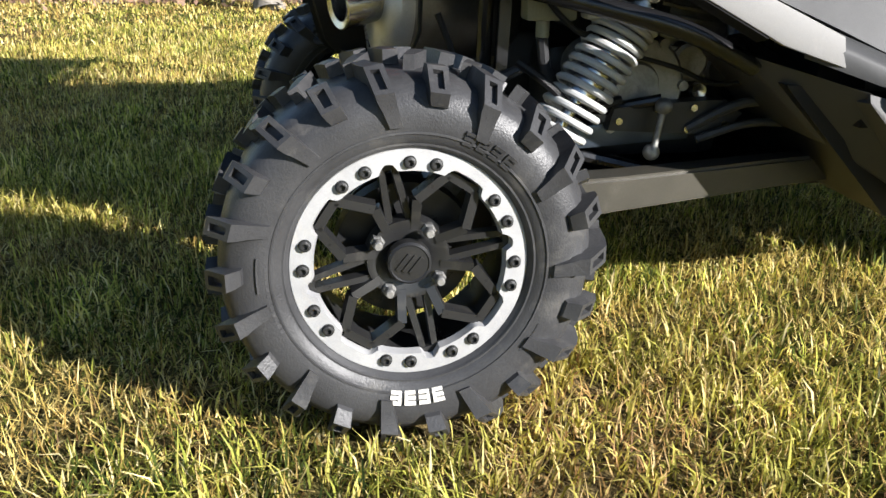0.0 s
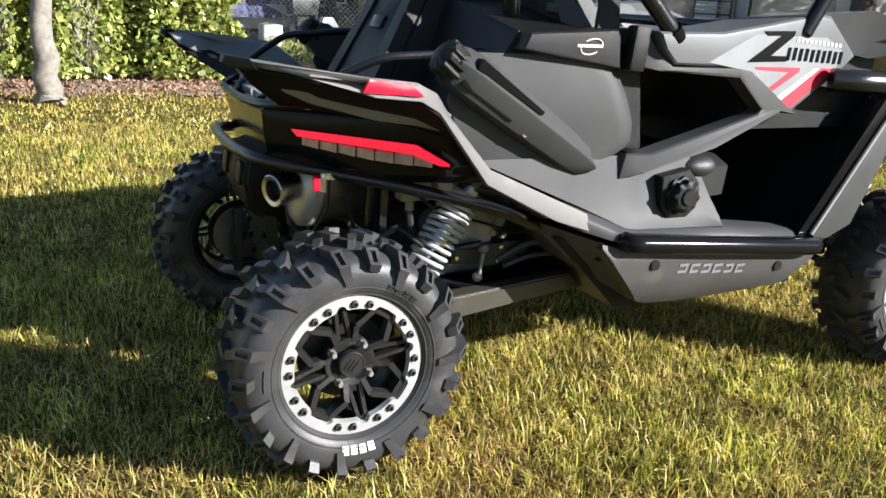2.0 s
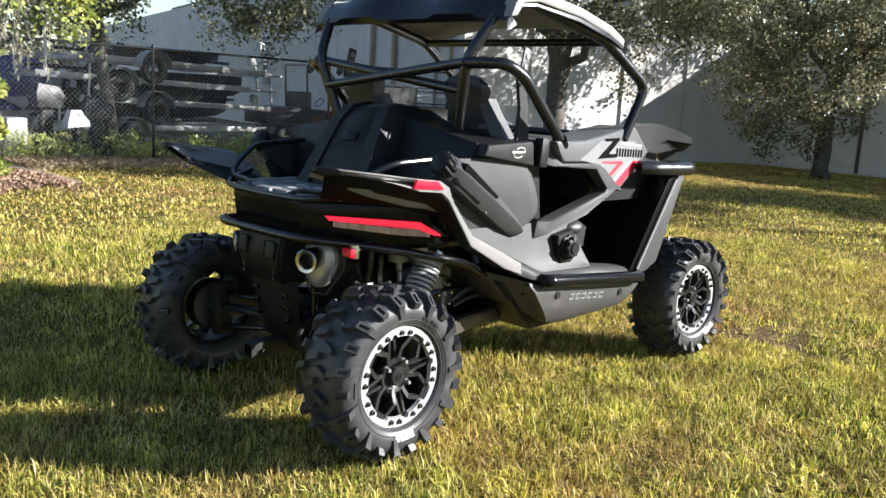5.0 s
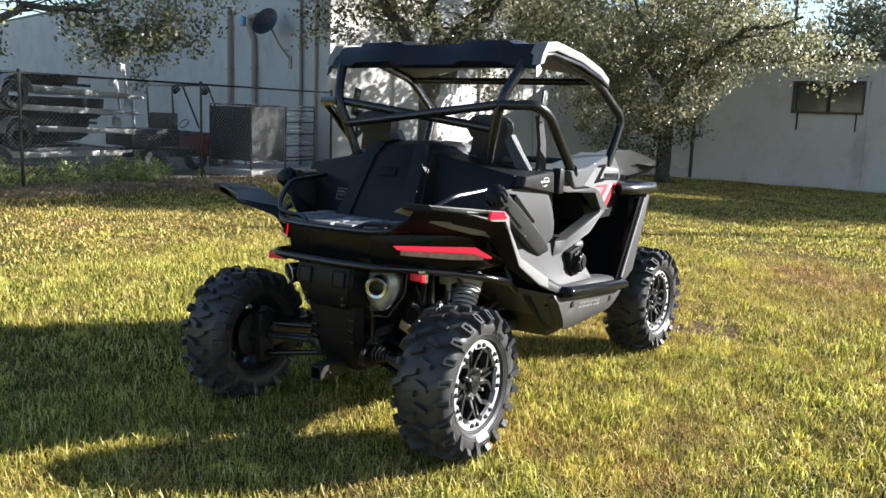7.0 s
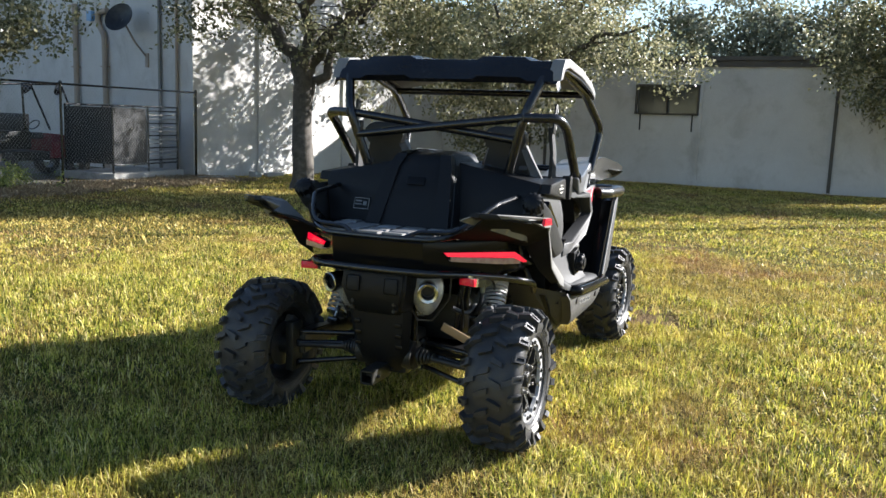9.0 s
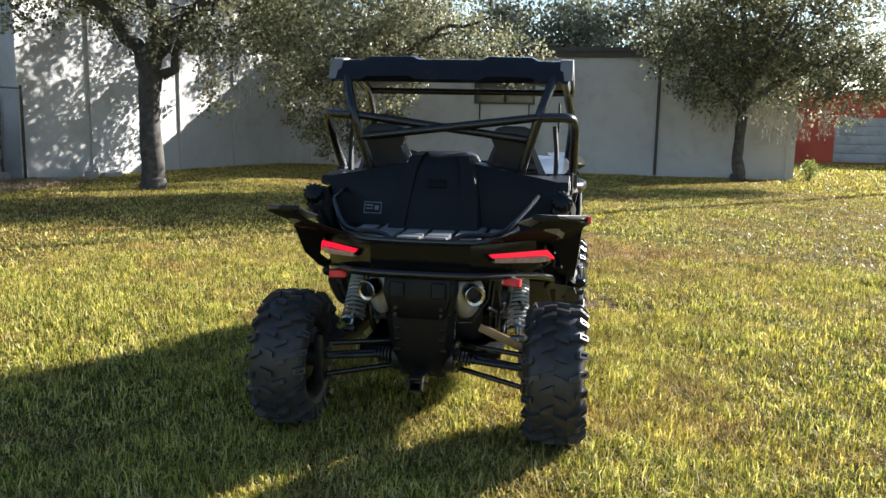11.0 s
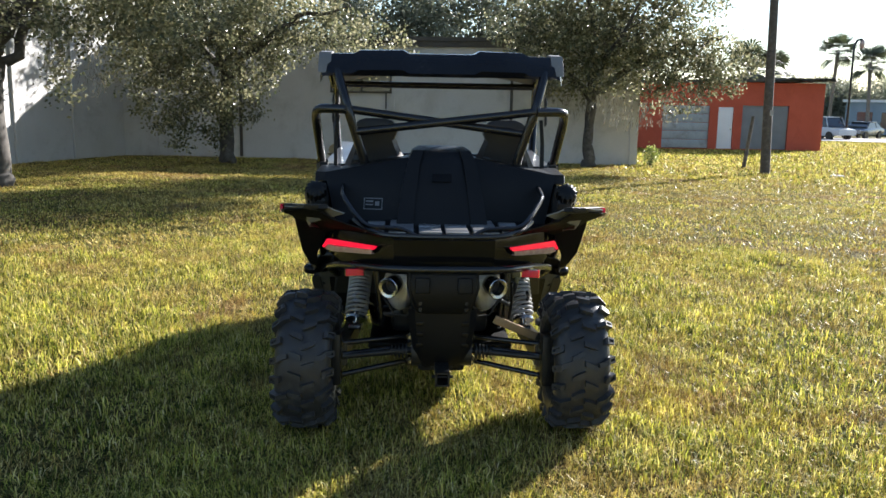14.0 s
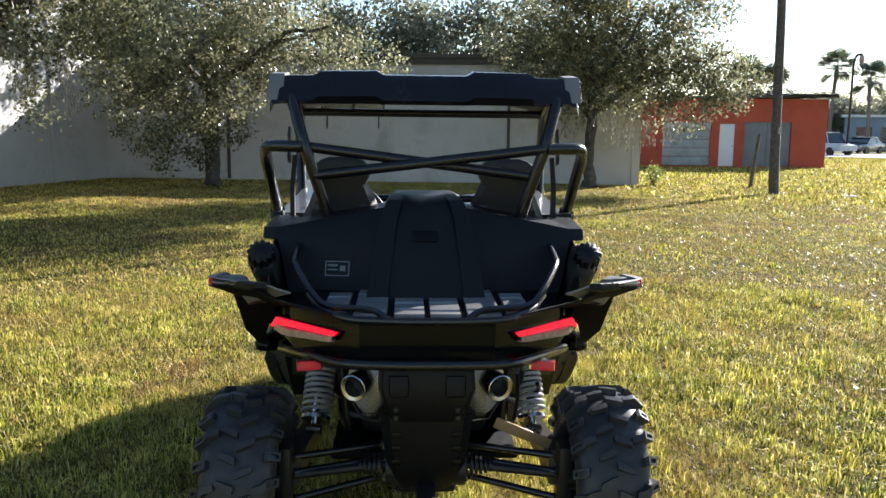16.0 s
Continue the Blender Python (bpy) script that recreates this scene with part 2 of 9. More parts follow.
M_GRASS = grass_mat("green_blades", [(0.0, (0.025, 0.038, 0.012)), (0.32, (0.12, 0.155, 0.032)), (0.58, (0.47, 0.485, 0.085)), (0.86, (0.80, 0.68, 0.19)), (1.0, (0.94, 0.80, 0.46))],
                    [(0.0, (0.20, 0.17, 0.03)), (0.4, (0.52, 0.43, 0.08)), (1.0, (0.76, 0.62, 0.25))], 0.55, (0.52, 0.68), 0.42)
M_STRAW = grass_mat("dry_blades", [(0.0, (0.14, 0.08, 0.03)), (0.3, (0.40, 0.28, 0.075)), (0.7, (0.60, 0.47, 0.14)), (1.0, (0.74, 0.60, 0.27))],
                    [(0.0, (0.14, 0.065, 0.028)), (0.5, (0.38, 0.20, 0.085)), (1.0, (0.70, 0.48, 0.24))], 0.45, (0.52, 0.68), 0.2)

# ---- building helpers ----


def finish(bm, name, mat, angle=35):
    me = bpy.data.meshes.new(name)
    bm.normal_update()
    bm.to_mesh(me)
    bm.free()
    for m in (mat if isinstance(mat, (list, tuple)) else [mat]):
        me.materials.append(m)
    if angle is not None and len(me.polygons):
        me.polygons.foreach_set("use_smooth", [True] * len(me.polygons))
        me.set_sharp_from_angle(angle=radians(angle))
    return me


def part(name, bm, mat, parent, label="", angle=35):
    """Links a bmesh (or a ready mesh) as one mesh object under a thing or a part."""
    me = finish(bm, name, mat, angle) if isinstance(bm, bmesh.types.BMesh) else bm
    ob = new(name, me)
    ob.parent = parent
    if label:
        ob["label"] = label
    return ob


def thing(name, label, category, loc=(0, 0, 0), turn=0.0, group="", kind=""):
    ob = new(name)
    ob.empty_display_size = 0.2
    ob.matrix_world = pose(*loc, 0, 0, turn)
    return tagged(ob, label, category, group, kind)


def setting(name, bm, mat, label, category, angle=35, kind="structure"):
    return tagged(new(name, finish(bm, name, mat, angle)), label, category, "", kind)


def box(bm, c, s, m=None, bevel=0.0):
    mat = Matrix.Translation(c) @ (m or Matrix()) @ Matrix.Diagonal((*s, 1))
    r = bmesh.ops.create_cube(bm, size=1.0, matrix=mat)
    if bevel:
        es = list({e for v in r["verts"] for e in v.link_edges})
        bmesh.ops.bevel(bm, geom=es, offset=bevel, segments=2, affect="EDGES", profile=0.6)
    return r["verts"]


def rod(bm, a, b, r, r2=None, n=12, caps=True):
    a, b = Vector(a), Vector(b)
    d = b - a
    m = Matrix.Translation((a + b) / 2) @ d.to_track_quat("Z", "Y").to_matrix().to_4x4()
    return bmesh.ops.create_cone(bm, cap_ends=caps, segments=n, radius1=r, radius2=r if r2 is None else r2, depth=d.length, matrix=m)["verts"]


def rounded(pts, rad, n=5):
    """The polyline with its corners rounded off."""
    pts = [Vector(p) for p in pts]
    out = [pts[0]]
    for a, b, c in zip(pts, pts[1:], pts[2:]):
        u, v = (a - b), (c - b)
        k = min(rad, u.length * 0.45, v.length * 0.45)
        p, q = b + u.normalized() * k, b + v.normalized() * k
        for i in range(n + 1):
            t = i / n
            out.append(p * (1 - t) ** 2 + b * 2 * t * (1 - t) + q * t * t)
    return out + [pts[-1]]


def sweep(bm, pts, radii, n=10, caps=True, squash=1.0):
    """A tube along points."""
    pts = [Vector(p) for p in pts]
    if isinstance(radii, (int, float)):
        radii = [radii] * len(pts)
    rings, up = [], None
    for i, p in enumerate(pts):
        d = (pts[min(i + 1, len(pts) - 1)] - pts[max(i - 1, 0)]).normalized()
        if up is None:
            up = Vector((0, 0, 1)) if abs(d.z) < 0.9 else Vector((1, 0, 0))
        side = d.cross(up).normalized()
        up = side.cross(d).normalized()
        rings.append([bm.verts.new(p + (side * math.cos(2 * math.pi * k / n) + up * math.sin(2 * math.pi * k / n) * squash) * radii[i]) for k in range(n)])
    for r0, r1 in zip(rings, rings[1:]):
        for k in range(n):
            bm.faces.new((r0[k], r0[(k + 1) % n], r1[(k + 1) % n], r1[k]))
    if caps:
        bm.faces.new(rings[0][::-1])
        bm.faces.new(rings[-1])
    return rings


def tube(bm, pts, r, rad=0.06, n=10):
    return sweep(bm, rounded(pts, rad), r, n)


def prism(bm, outline, y0, y1, bevel=0.0, seg=2):
    """An (x, z) outline given thickness from y0 to y1; either may be a function of x and z. The face at y1 has rounded edges."""
    f0 = y0 if callable(y0) else (lambda x, z: y0)
    f1 = y1 if callable(y1) else (lambda x, z: y1)
    a = [bm.verts.new((x, f0(x, z), z)) for x, z in outline]
    b = [bm.verts.new((x, f1(x, z), z)) for x, z in outline]
    n = len(a)
    fb, fa = bm.faces.new(b), bm.faces.new(a[::-1])
    sides = [bm.faces.new((a[i], a[(i + 1) % n], b[(i + 1) % n], b[i])) for i in range(n)]
    bmesh.ops.recalc_face_normals(bm, faces=[fb, fa] + sides)
    if bevel:
        bmesh.ops.bevel(bm, geom=list(fb.edges), offset=bevel, segments=seg, affect="EDGES", profile=0.6)


def lathe(bm, prof, n=48, axis="y", close=False):
    """Turns a profile of (along, radius) about the axis."""
    rings = []
    for u, r in prof:
        ring = []
        for k in range(n):
            c, s = math.cos(2 * math.pi * k / n) * r, math.sin(2 * math.pi * k / n) * r
            ring.append(bm.verts.new((c, u, s) if axis == "y" else (c, s, u) if axis == "z" else (u, c, s)))
        rings.append(ring)
    pairs = list(zip(rings, rings[1:])) + ([(rings[-1], rings[0])] if close else [])
    fs = []
    for a, b in pairs:
        for k in range(n):
            fs.append(bm.faces.new((a[k], a[(k + 1) % n], b[(k + 1) % n], b[k])))
    bmesh.ops.recalc_face_normals(bm, faces=fs)
    return rings


def knurled(bm, prof, ribs):
    """Turns a profile about y with grip ribs where it is widest."""
    n = ribs * 4
    wide = max(r for _, r in prof) * 0.78
    rings = [[(math.cos(2 * math.pi * k / n) * q, u, math.sin(2 * math.pi * k / n) * q) for k in range(n) for q in [r * (0.86 if r > wide and k % 4 in (2, 3) else 1.0)]] for u, r in prof]
    loft(bm, rings)


def loft(bm, rings, caps=True):
    vs = [[bm.verts.new(p) for p in ring] for ring in rings]
    n = len(vs[0])
    fs = []
    for a, b in zip(vs, vs[1:]):
        for k in range(n):
            fs.append(bm.faces.new((a[k], a[(k + 1) % n], b[(k + 1) % n], b[k])))
    if caps:
        fs += [bm.faces.new(vs[0][::-1]), bm.faces.new(vs[-1])]
    bmesh.ops.recalc_face_normals(bm, faces=fs)
    return vs


def sheet(bm, rows, thick=0.004):
    """A shell through a grid of points, given thickness."""
    vs = [[bm.verts.new(p) for p in r] for r in rows]
    fs = [bm.faces.new((a[k], a[k + 1], b[k + 1], b[k])) for a, b in zip(vs, vs[1:]) for k in range(len(a) - 1)]
    bmesh.ops.recalc_face_normals(bm, faces=fs)
    bmesh.ops.solidify(bm, geom=fs, thickness=thick)


def ground_z(x, y):
    """The lawn falls away gently ahead of the vehicle."""
    return -0.0095 * np.maximum(x - 2.0, 0.0)

# ---- ground ----


def lawn_soil():
    m, nt, b, vec = start_mat("thatch_and_soil")
    big = tex_noise(nt, vec, 0.45, 6.0, 0.62)
    fine = tex_noise(nt, vec, 38.0, 8.0, 0.75)
    blade = tex_noise(nt, vec, 140.0, 4.0, 0.7)
    green = ramp(nt, fine, [(0.40, (0.025, 0.021, 0.010)), (0.54, (0.13, 0.12, 0.034)), (0.70, (0.36, 0.31, 0.085))])
    straw = ramp(nt, fine, [(0.40, (0.035, 0.022, 0.014)), (0.70, (0.38, 0.26, 0.13))])
    col = mix_col(nt, ramp(nt, big, [(0.50, (0, 0, 0)), (0.68, (1, 1, 1))]), green, straw)
    col = mix_col(nt, 0.55, col, ramp(nt, blade, [(0.3, (0.12, 0.12, 0.12)), (0.7, (0.85, 0.85, 0.85))]), "OVERLAY")
    nt.links.new(col, b.inputs["Base Color"])
    b.inputs["Roughness"].default_value = 0.95
    b.inputs["Specular IOR Level"].default_value = 0.04
    bp = nt.nodes.new("ShaderNodeBump")
    bp.inputs["Strength"].default_value, bp.inputs["Distance"].default_value = 0.8, 0.03
    nt.links.new(blade, bp.inputs["Height"])
    nt.links.new(bp.outputs[0], b.inputs["Normal"])
    return m


M_SOIL = lawn_soil()


def bumps(x, y):
    return 0.012 * np.sin(x * 1.7 + 0.6 * y) * np.cos(y * 1.3 - 0.4 * x) + 0.006 * np.sin(x * 4.1 - y * 3.3)


def make_ground():
    cx = np.concatenate([[-700, -120, -40, -18], np.linspace(-10, 30, 130), [36, 45, 60, 90, 160, 900]])
    cy = np.concatenate([[-700, -120, -60, -40, -25], np.linspace(-16, 16, 104), [20, 28, 45, 90, 700]])
    gx, gy = np.meshgrid(cx, cy, indexing="ij")
    gz = ground_z(np.minimum(gx, 70.0), gy) + np.where((np.abs(gx) < 35) & (np.abs(gy) < 25), bumps(gx, gy), 0) - 0.012
    v = np.stack([gx, gy, gz], -1).reshape(-1, 3)
    ny = len(cy)
    i, j = np.meshgrid(np.arange(len(cx) - 1), np.arange(ny - 1), indexing="ij")
    q = (i * ny + j).ravel()
    me = bpy.data.meshes.new("ground")
    me.from_pydata(v.tolist(), [], np.stack([q, q + ny, q + ny + 1, q + 1], -1).tolist())
    me.materials.append(M_SOIL)
    me.polygons.foreach_set("use_smooth", [True] * len(me.polygons))
    return tagged(new("ground", me), "patchy yellow-green winter lawn on level ground", "lawn", "", "structure")


make_ground()


def yard_ground():
    bm = bmesh.new()
    ring = [(-9.0, 11.45)] + [(-8.6 + 22.0 * k / 30, 11.2 + 0.12 * math.sin(k * 1.7) + 0.07 * math.sin(k * 4.1)) for k in range(31)] + [(13.5, 12.2), (18.0, 32.0), (-9.0, 32.0)]
    bm.faces.new([bm.verts.new((x, y, float(ground_z(x, y)) + 0.006)) for x, y in ring])
    # dirt colours kept dark so that the yard's shade is part of them
    setting("yard_ground", bm, surf("shade_toned_dirt", (0.05, 0.042, 0.03), (0.13, 0.10, 0.07), 1.4, (0.85, 0.95), 0.0, 0.8, 30, (0.10, 0.11, 0.045), 0.8, (0.48, 0.62)), "bare leaf-strewn dirt of the fenced yard, coloured dark for its shade", "yard ground", None)


yard_ground()

# ---- buildings ----
M_WALL = surf("weathered_white_block_paint", (0.47, 0.455, 0.435), (0.55, 0.535, 0.515), 0.8, (0.75, 0.9), 0.0, 0.35, 60, (0.37, 0.35, 0.32), 0.9, (0.5, 0.75))
M_EAVE = surf("brown_metal_fascia", (0.05, 0.042, 0.035), (0.075, 0.065, 0.055), 2.0, (0.5, 0.65), 0.2, 0.1)
M_ORANGE = surf("orange_block_paint", (0.42, 0.075, 0.035), (0.50, 0.095, 0.05), 0.9, (0.7, 0.85), 0.0, 0.3, 60, (0.36, 0.07, 0.04), 1.2, (0.5, 0.8))
M_SHUTTER = surf("grey_roller_door", (0.30, 0.32, 0.33), (0.37, 0.39, 0.40), 1.5, (0.45, 0.6), 0.3, 0.1, 80, (0.24, 0.24, 0.23), 2.0)
M_PANEL = surf("grey_board", (0.17, 0.18, 0.19), (0.21, 0.22, 0.23), 1.5, (0.6, 0.75))
M_WHITEDOOR = surf("white_door_paint", (0.72, 0.73, 0.74), (0.78, 0.79, 0.80), 2.0, (0.4, 0.5))
M_PIPE = surf("painted_tan_pipe", (0.30, 0.24, 0.19), (0.36, 0.29, 0.23), 3.0, (0.6, 0.75))
M_DARKGLASS = surf("dark_window", (0.02, 0.023, 0.028), (0.035, 0.04, 0.047), 2.0, (0.1, 0.2), 0.0, spec=0.8)
M_ROADGREY = surf("pale_worn_asphalt", (0.13, 0.13, 0.128), (0.18, 0.178, 0.172), 0.6, (0.8, 0.92), 0.0, 0.4, 60)
M_CONCRETE = surf("stained_concrete", (0.34, 0.33, 0.31), (0.44, 0.43, 0.40), 2.0, (0.8, 0.92), 0.0, 0.4, 80, (0.2, 0.19, 0.17), 2.0)


def wall_between(bm, a, b, z0, z1, thick, holes=(), course=0.0):
    """A straight wall with openings through it. holes: (along0, along1, low, high). The visible face runs from a to b, thickness to its left."""
    a, b = Vector((*a, 0)), Vector((*b, 0))
    d = (b - a)
    length, u = d.length, d.normalized()
    n = Vector((-u.y, u.x, 0))
    cuts = sorted({0.0, length, *[h[0] for h in holes], *[h[1] for h in holes]})
    levels = sorted({z0, z1, *[h[2] for h in holes], *[h[3] for h in holes]})
    for s0, s1 in zip(cuts, cuts[1:]):
        for l0, l1 in zip(levels, levels[1:]):
            if any(h[0] <= s0 and s1 <= h[1] and h[2] <= l0 and l1 <= h[3] for h in holes):
                continue
            vs = [bm.verts.new(a + u * s + n * t + Vector((0, 0, z))) for t in (0, thick) for s, z in ((s0, l0), (s1, l0), (s1, l1), (s0, l1))]
            fs = [bm.faces.new([vs[i] for i in q]) for q in ((0, 1, 2, 3), (7, 6, 5, 4), (0, 4, 5, 1), (1, 5, 6, 2), (2, 6, 7, 3), (3, 7, 4, 0))]
            bmesh.ops.recalc_face_normals(bm, faces=fs)


LIT_A, CORNER, FAR_B = (13.55, 11.85), (24.25, 9.55), (22.5, -6.95)   # plan of the white warehouse
SHADE_A = (13.55 + 0.25 * 75, 11.85 + 0.97 * 75)
TOP = 3.55


def along(a, b, s, off=0.0, z=0.0):
    a, b = Vector((*a, 0)), Vector((*b, 0))
    u = (b - a).normalized()
    return a + u * s + Vector((u.y, -u.x, 0)) * off + Vector((0, 0, z))


def make_warehouse():
    bm = bmesh.new()
    far_len = (Vector(FAR_B) - Vector(CORNER)).length
    win = (6.9, 8.75, 1.95, 2.8)
    wall_between(bm, CORNER, FAR_B, -0.45, TOP, 0.22, [win])
    setting("wall_east", bm, M_WALL, "shaded off-white painted block wall of a warehouse", "wall")
    bm = bmesh.new()
    wall_between(bm, LIT_A, CORNER, -0.4, 5.2, 0.22)
    setting("wall_south", bm, M_WALL, "sun-dappled off-white painted block wall", "wall")
    bm = bmesh.new()
    wall_between(bm, SHADE_A, LIT_A, -0.5, 5.2, 0.22)
    setting("wall_west", bm, M_WALL, "shaded off-white block wall behind a fenced yard", "wall")
    # return wall at the warehouse's far end, and the back walls that close it
    bm = bmesh.new()
    wall_between(bm, FAR_B, (34.5, -9.0), -0.5, TOP, 0.22)
    setting("wall_end", bm, M_WALL, "end wall of the off-white warehouse", "wall")
    # roof slabs and fascia
    bm = bmesh.new()
    vs = [bm.verts.new((x, y, TOP + 0.12)) for x, y in ((22.35, -7.1), (24.1, 9.7), (26, 40), (40, 40), (36, -9.3))]
    vb = [bm.verts.new((v.co.x, v.co.y, TOP)) for v in vs]
    n = len(vs)
    fs = [bm.faces.new(vs), bm.faces.new(vb[::-1])] + [bm.faces.new((vb[i], vb[(i + 1) % n], vs[(i + 1) % n], vs[i])) for i in range(n)]
    bmesh.ops.recalc_face_normals(bm, faces=fs)
    setting("roof_low", bm, M_EAVE, "flat brown metal roof edge of the warehouse", "roof")
    bm = bmesh.new()
    vs = [bm.verts.new((x, y, 5.32)) for x, y in ((13.4, 11.7), (24.4, 9.35), (31, 40), (21.2, 41.2))]
    vb = [bm.verts.new((v.co.x, v.co.y, 5.2)) for v in vs]
    fs = [bm.faces.new(vs), bm.faces.new(vb[::-1])] + [bm.faces.new((vb[i], vb[(i + 1) % 4], vs[(i + 1) % 4], vs[i])) for i in range(4)]
    bmesh.ops.recalc_face_normals(bm, faces=fs)
    setting("roof_high", bm, M_EAVE, "flat brown metal roof of the taller part", "roof")
    # fascia board under the low roof
    bm = bmesh.new()
    p, q = along(CORNER, FAR_B, 0.05, 0.05), along(CORNER, FAR_B, far_len - 0.02, 0.05)
    d = q - p
    box(bm, (p + q) / 2 + Vector((0, 0, TOP - 0.09)), (d.length, 0.06, 0.18), Matrix.Rotation(math.atan2(d.y, d.x), 4, "Z"))
    setting("trim_fascia", bm, M_EAVE, "dark brown fascia board along the eave", "trim")
    # pilaster strips on the far wall
    for i, s in enumerate((1.1, 3.9, 8.85, 12.6, far_len - 0.2)):
        bm = bmesh.new()
        c = along(CORNER, FAR_B, s, 0.02, (TOP - 0.4) / 2 - 0.1)
        box(bm, c, (0.09, 0.05, TOP - 0.25), Matrix.Rotation(math.atan2(d.y, d.x), 4, "Z"))
        setting("trim_joint.%03d" % i, bm, M_WALL if i % 2 == 0 else M_EAVE, "narrow vertical joint strip on the wall", "trim")
    for i, s in enumerate((2.2, 5.6, 8.2)):
        bm = bmesh.new()
        e = Vector((*CORNER, 0)) - Vector((*LIT_A, 0))
        box(bm, along(LIT_A, CORNER, s, 0.03, 2.3), (0.16, 0.07, 4.9), Matrix.Rotation(math.atan2(e.y, e.x), 4, "Z"))
        setting("trim_pier.%03d" % i, bm, M_WALL, "shallow painted pier on the sunlit wall", "trim")
    # window with an awning-like sill
    w = thing("window_1", "dark shuttered window high in the shaded warehouse wall", "window", along(CORNER, FAR_B, 7.82, 0.0, 2.37), math.degrees(math.atan2(d.y, d.x)), kind="structure")
    bm = bmesh.new()
    box(bm, (0, 0.1, 0), (1.84, 0.03, 0.84))
    part("pane", bm, M_DARKGLASS, w)
    bm = bmesh.new()
    for x0, z0, sx, sz in ((0, 0.43, 1.98, 0.06), (0, -0.43, 1.98, 0.06), (-0.95, 0, 0.06, 0.8), (0.95, 0, 0.06, 0.8), (0, 0, 0.04, 0.8)):
        box(bm, (x0, -0.02, z0), (sx, 0.09, sz))
    part("window_frame", bm, M_EAVE, w)
    bm = bmesh.new()
    for sx in (-0.8, 0.8):
        rod(bm, (sx, -0.03, -0.45), (sx, -0.03, -0.95), 0.02)
    part("bracket", bm, M_DARKMETAL, w)


make_warehouse()


def wall_fittings():
    """Pipes, dish and box on the shaded west wall."""
    ang = math.degrees(math.atan2(LIT_A[1] - SHADE_A[1], LIT_A[0] - SHADE_A[0]))
    L = (Vector(LIT_A) - Vector(SHADE_A)).length

    def at(dist, off, z):
        return along(SHADE_A, LIT_A, L - dist, off, z)
    for k, (dist, z0, z1, bend) in enumerate(((5.0, -0.2, 4.3, 0), (3.6, -0.2, 3.4, 1))):
        t = thing("wall_pipe", "tan painted pipe standing against the white wall" if not bend else "tan painted pipe with a bent top on the white wall", "pipe", at(dist, 0.1, 0), ang, "pipes on the wall")
        bm = bmesh.new()
        pts = [(0, 0, z0), (0, 0, z1)] if not bend else [(0, 0, z0), (0, 0, z1), (-0.28, 0, z1 + 0.35), (-0.28, 0, z1 + 0.62), (0.15, 0, z1 + 0.66)]
        tube(bm, pts, 0.075, 0.12, 12)
        part("pipe", bm, M_PIPE, t)
        for z in (0.9, 2.6):
            bm = bmesh.new()
            box(bm, (0, 0.0, z), (0.2, 0.17, 0.035))
            part("strap", bm, M_PIPE, t)
    t = thing("conduit", "thin greenish downpipe on the white wall", "pipe", at(1.25, 0.06, 0), ang, "pipes on the wall")
    bm = bmesh.new()
    tube(bm, [(0, 0, -0.2), (0, 0, 4.9)], 0.045)
    part("pipe", bm, M_PALEPRINT, t)
    t = thing("conduit", "thin tan downpipe on the white wall", "pipe", at(0.55, 0.06, 0), ang, "pipes on the wall")
    bm = bmesh.new()
    tube(bm, [(0, 0, -0.2), (0, 0, 4.9)], 0.04)
    part("pipe", bm, M_PIPE, t)
    t = thing("satellite_dish", "dark grey satellite dish on a wall arm", "satellite dish", at(2.05, 0.0, 3.55), ang)
    bm = bmesh.new()
    lathe(bm, [(-0.02, 0.02), (-0.05, 0.16), (-0.1, 0.28), (-0.17, 0.38), (-0.19, 0.39), (-0.12, 0.27), (-0.07, 0.15), (-0.05, 0.02)], 28)
    bmesh.ops.transform(bm, matrix=pose(-0.15, -0.45, 0.15, -25, 0, 20), verts=bm.verts)
    part("dish", bm, M_DARKMETAL, t)
    bm = bmesh.new()
    tube(bm, [(-0.12, -0.42, 0.1), (0.1, -0.3, -0.35), (0.22, 0.0, -0.75)], 0.025)
    box(bm, (0.22, 0.0, -0.8), (0.12, 0.08, 0.35))
    part("arm", bm, M_PIPE, t)
    t = thing("junction_box", "small pale blue box under the wall's top", "electrical box", at(4.3, 0.06, 3.95), ang)
    bm = bmesh.new()
    box(bm, (0, 0, 0), (0.22, 0.12, 0.26), None, 0.01)
    part("case", bm, surf("blue_box_paint", (0.16, 0.3, 0.5), (0.2, 0.36, 0.56), 5.0), t)


wall_fittings()


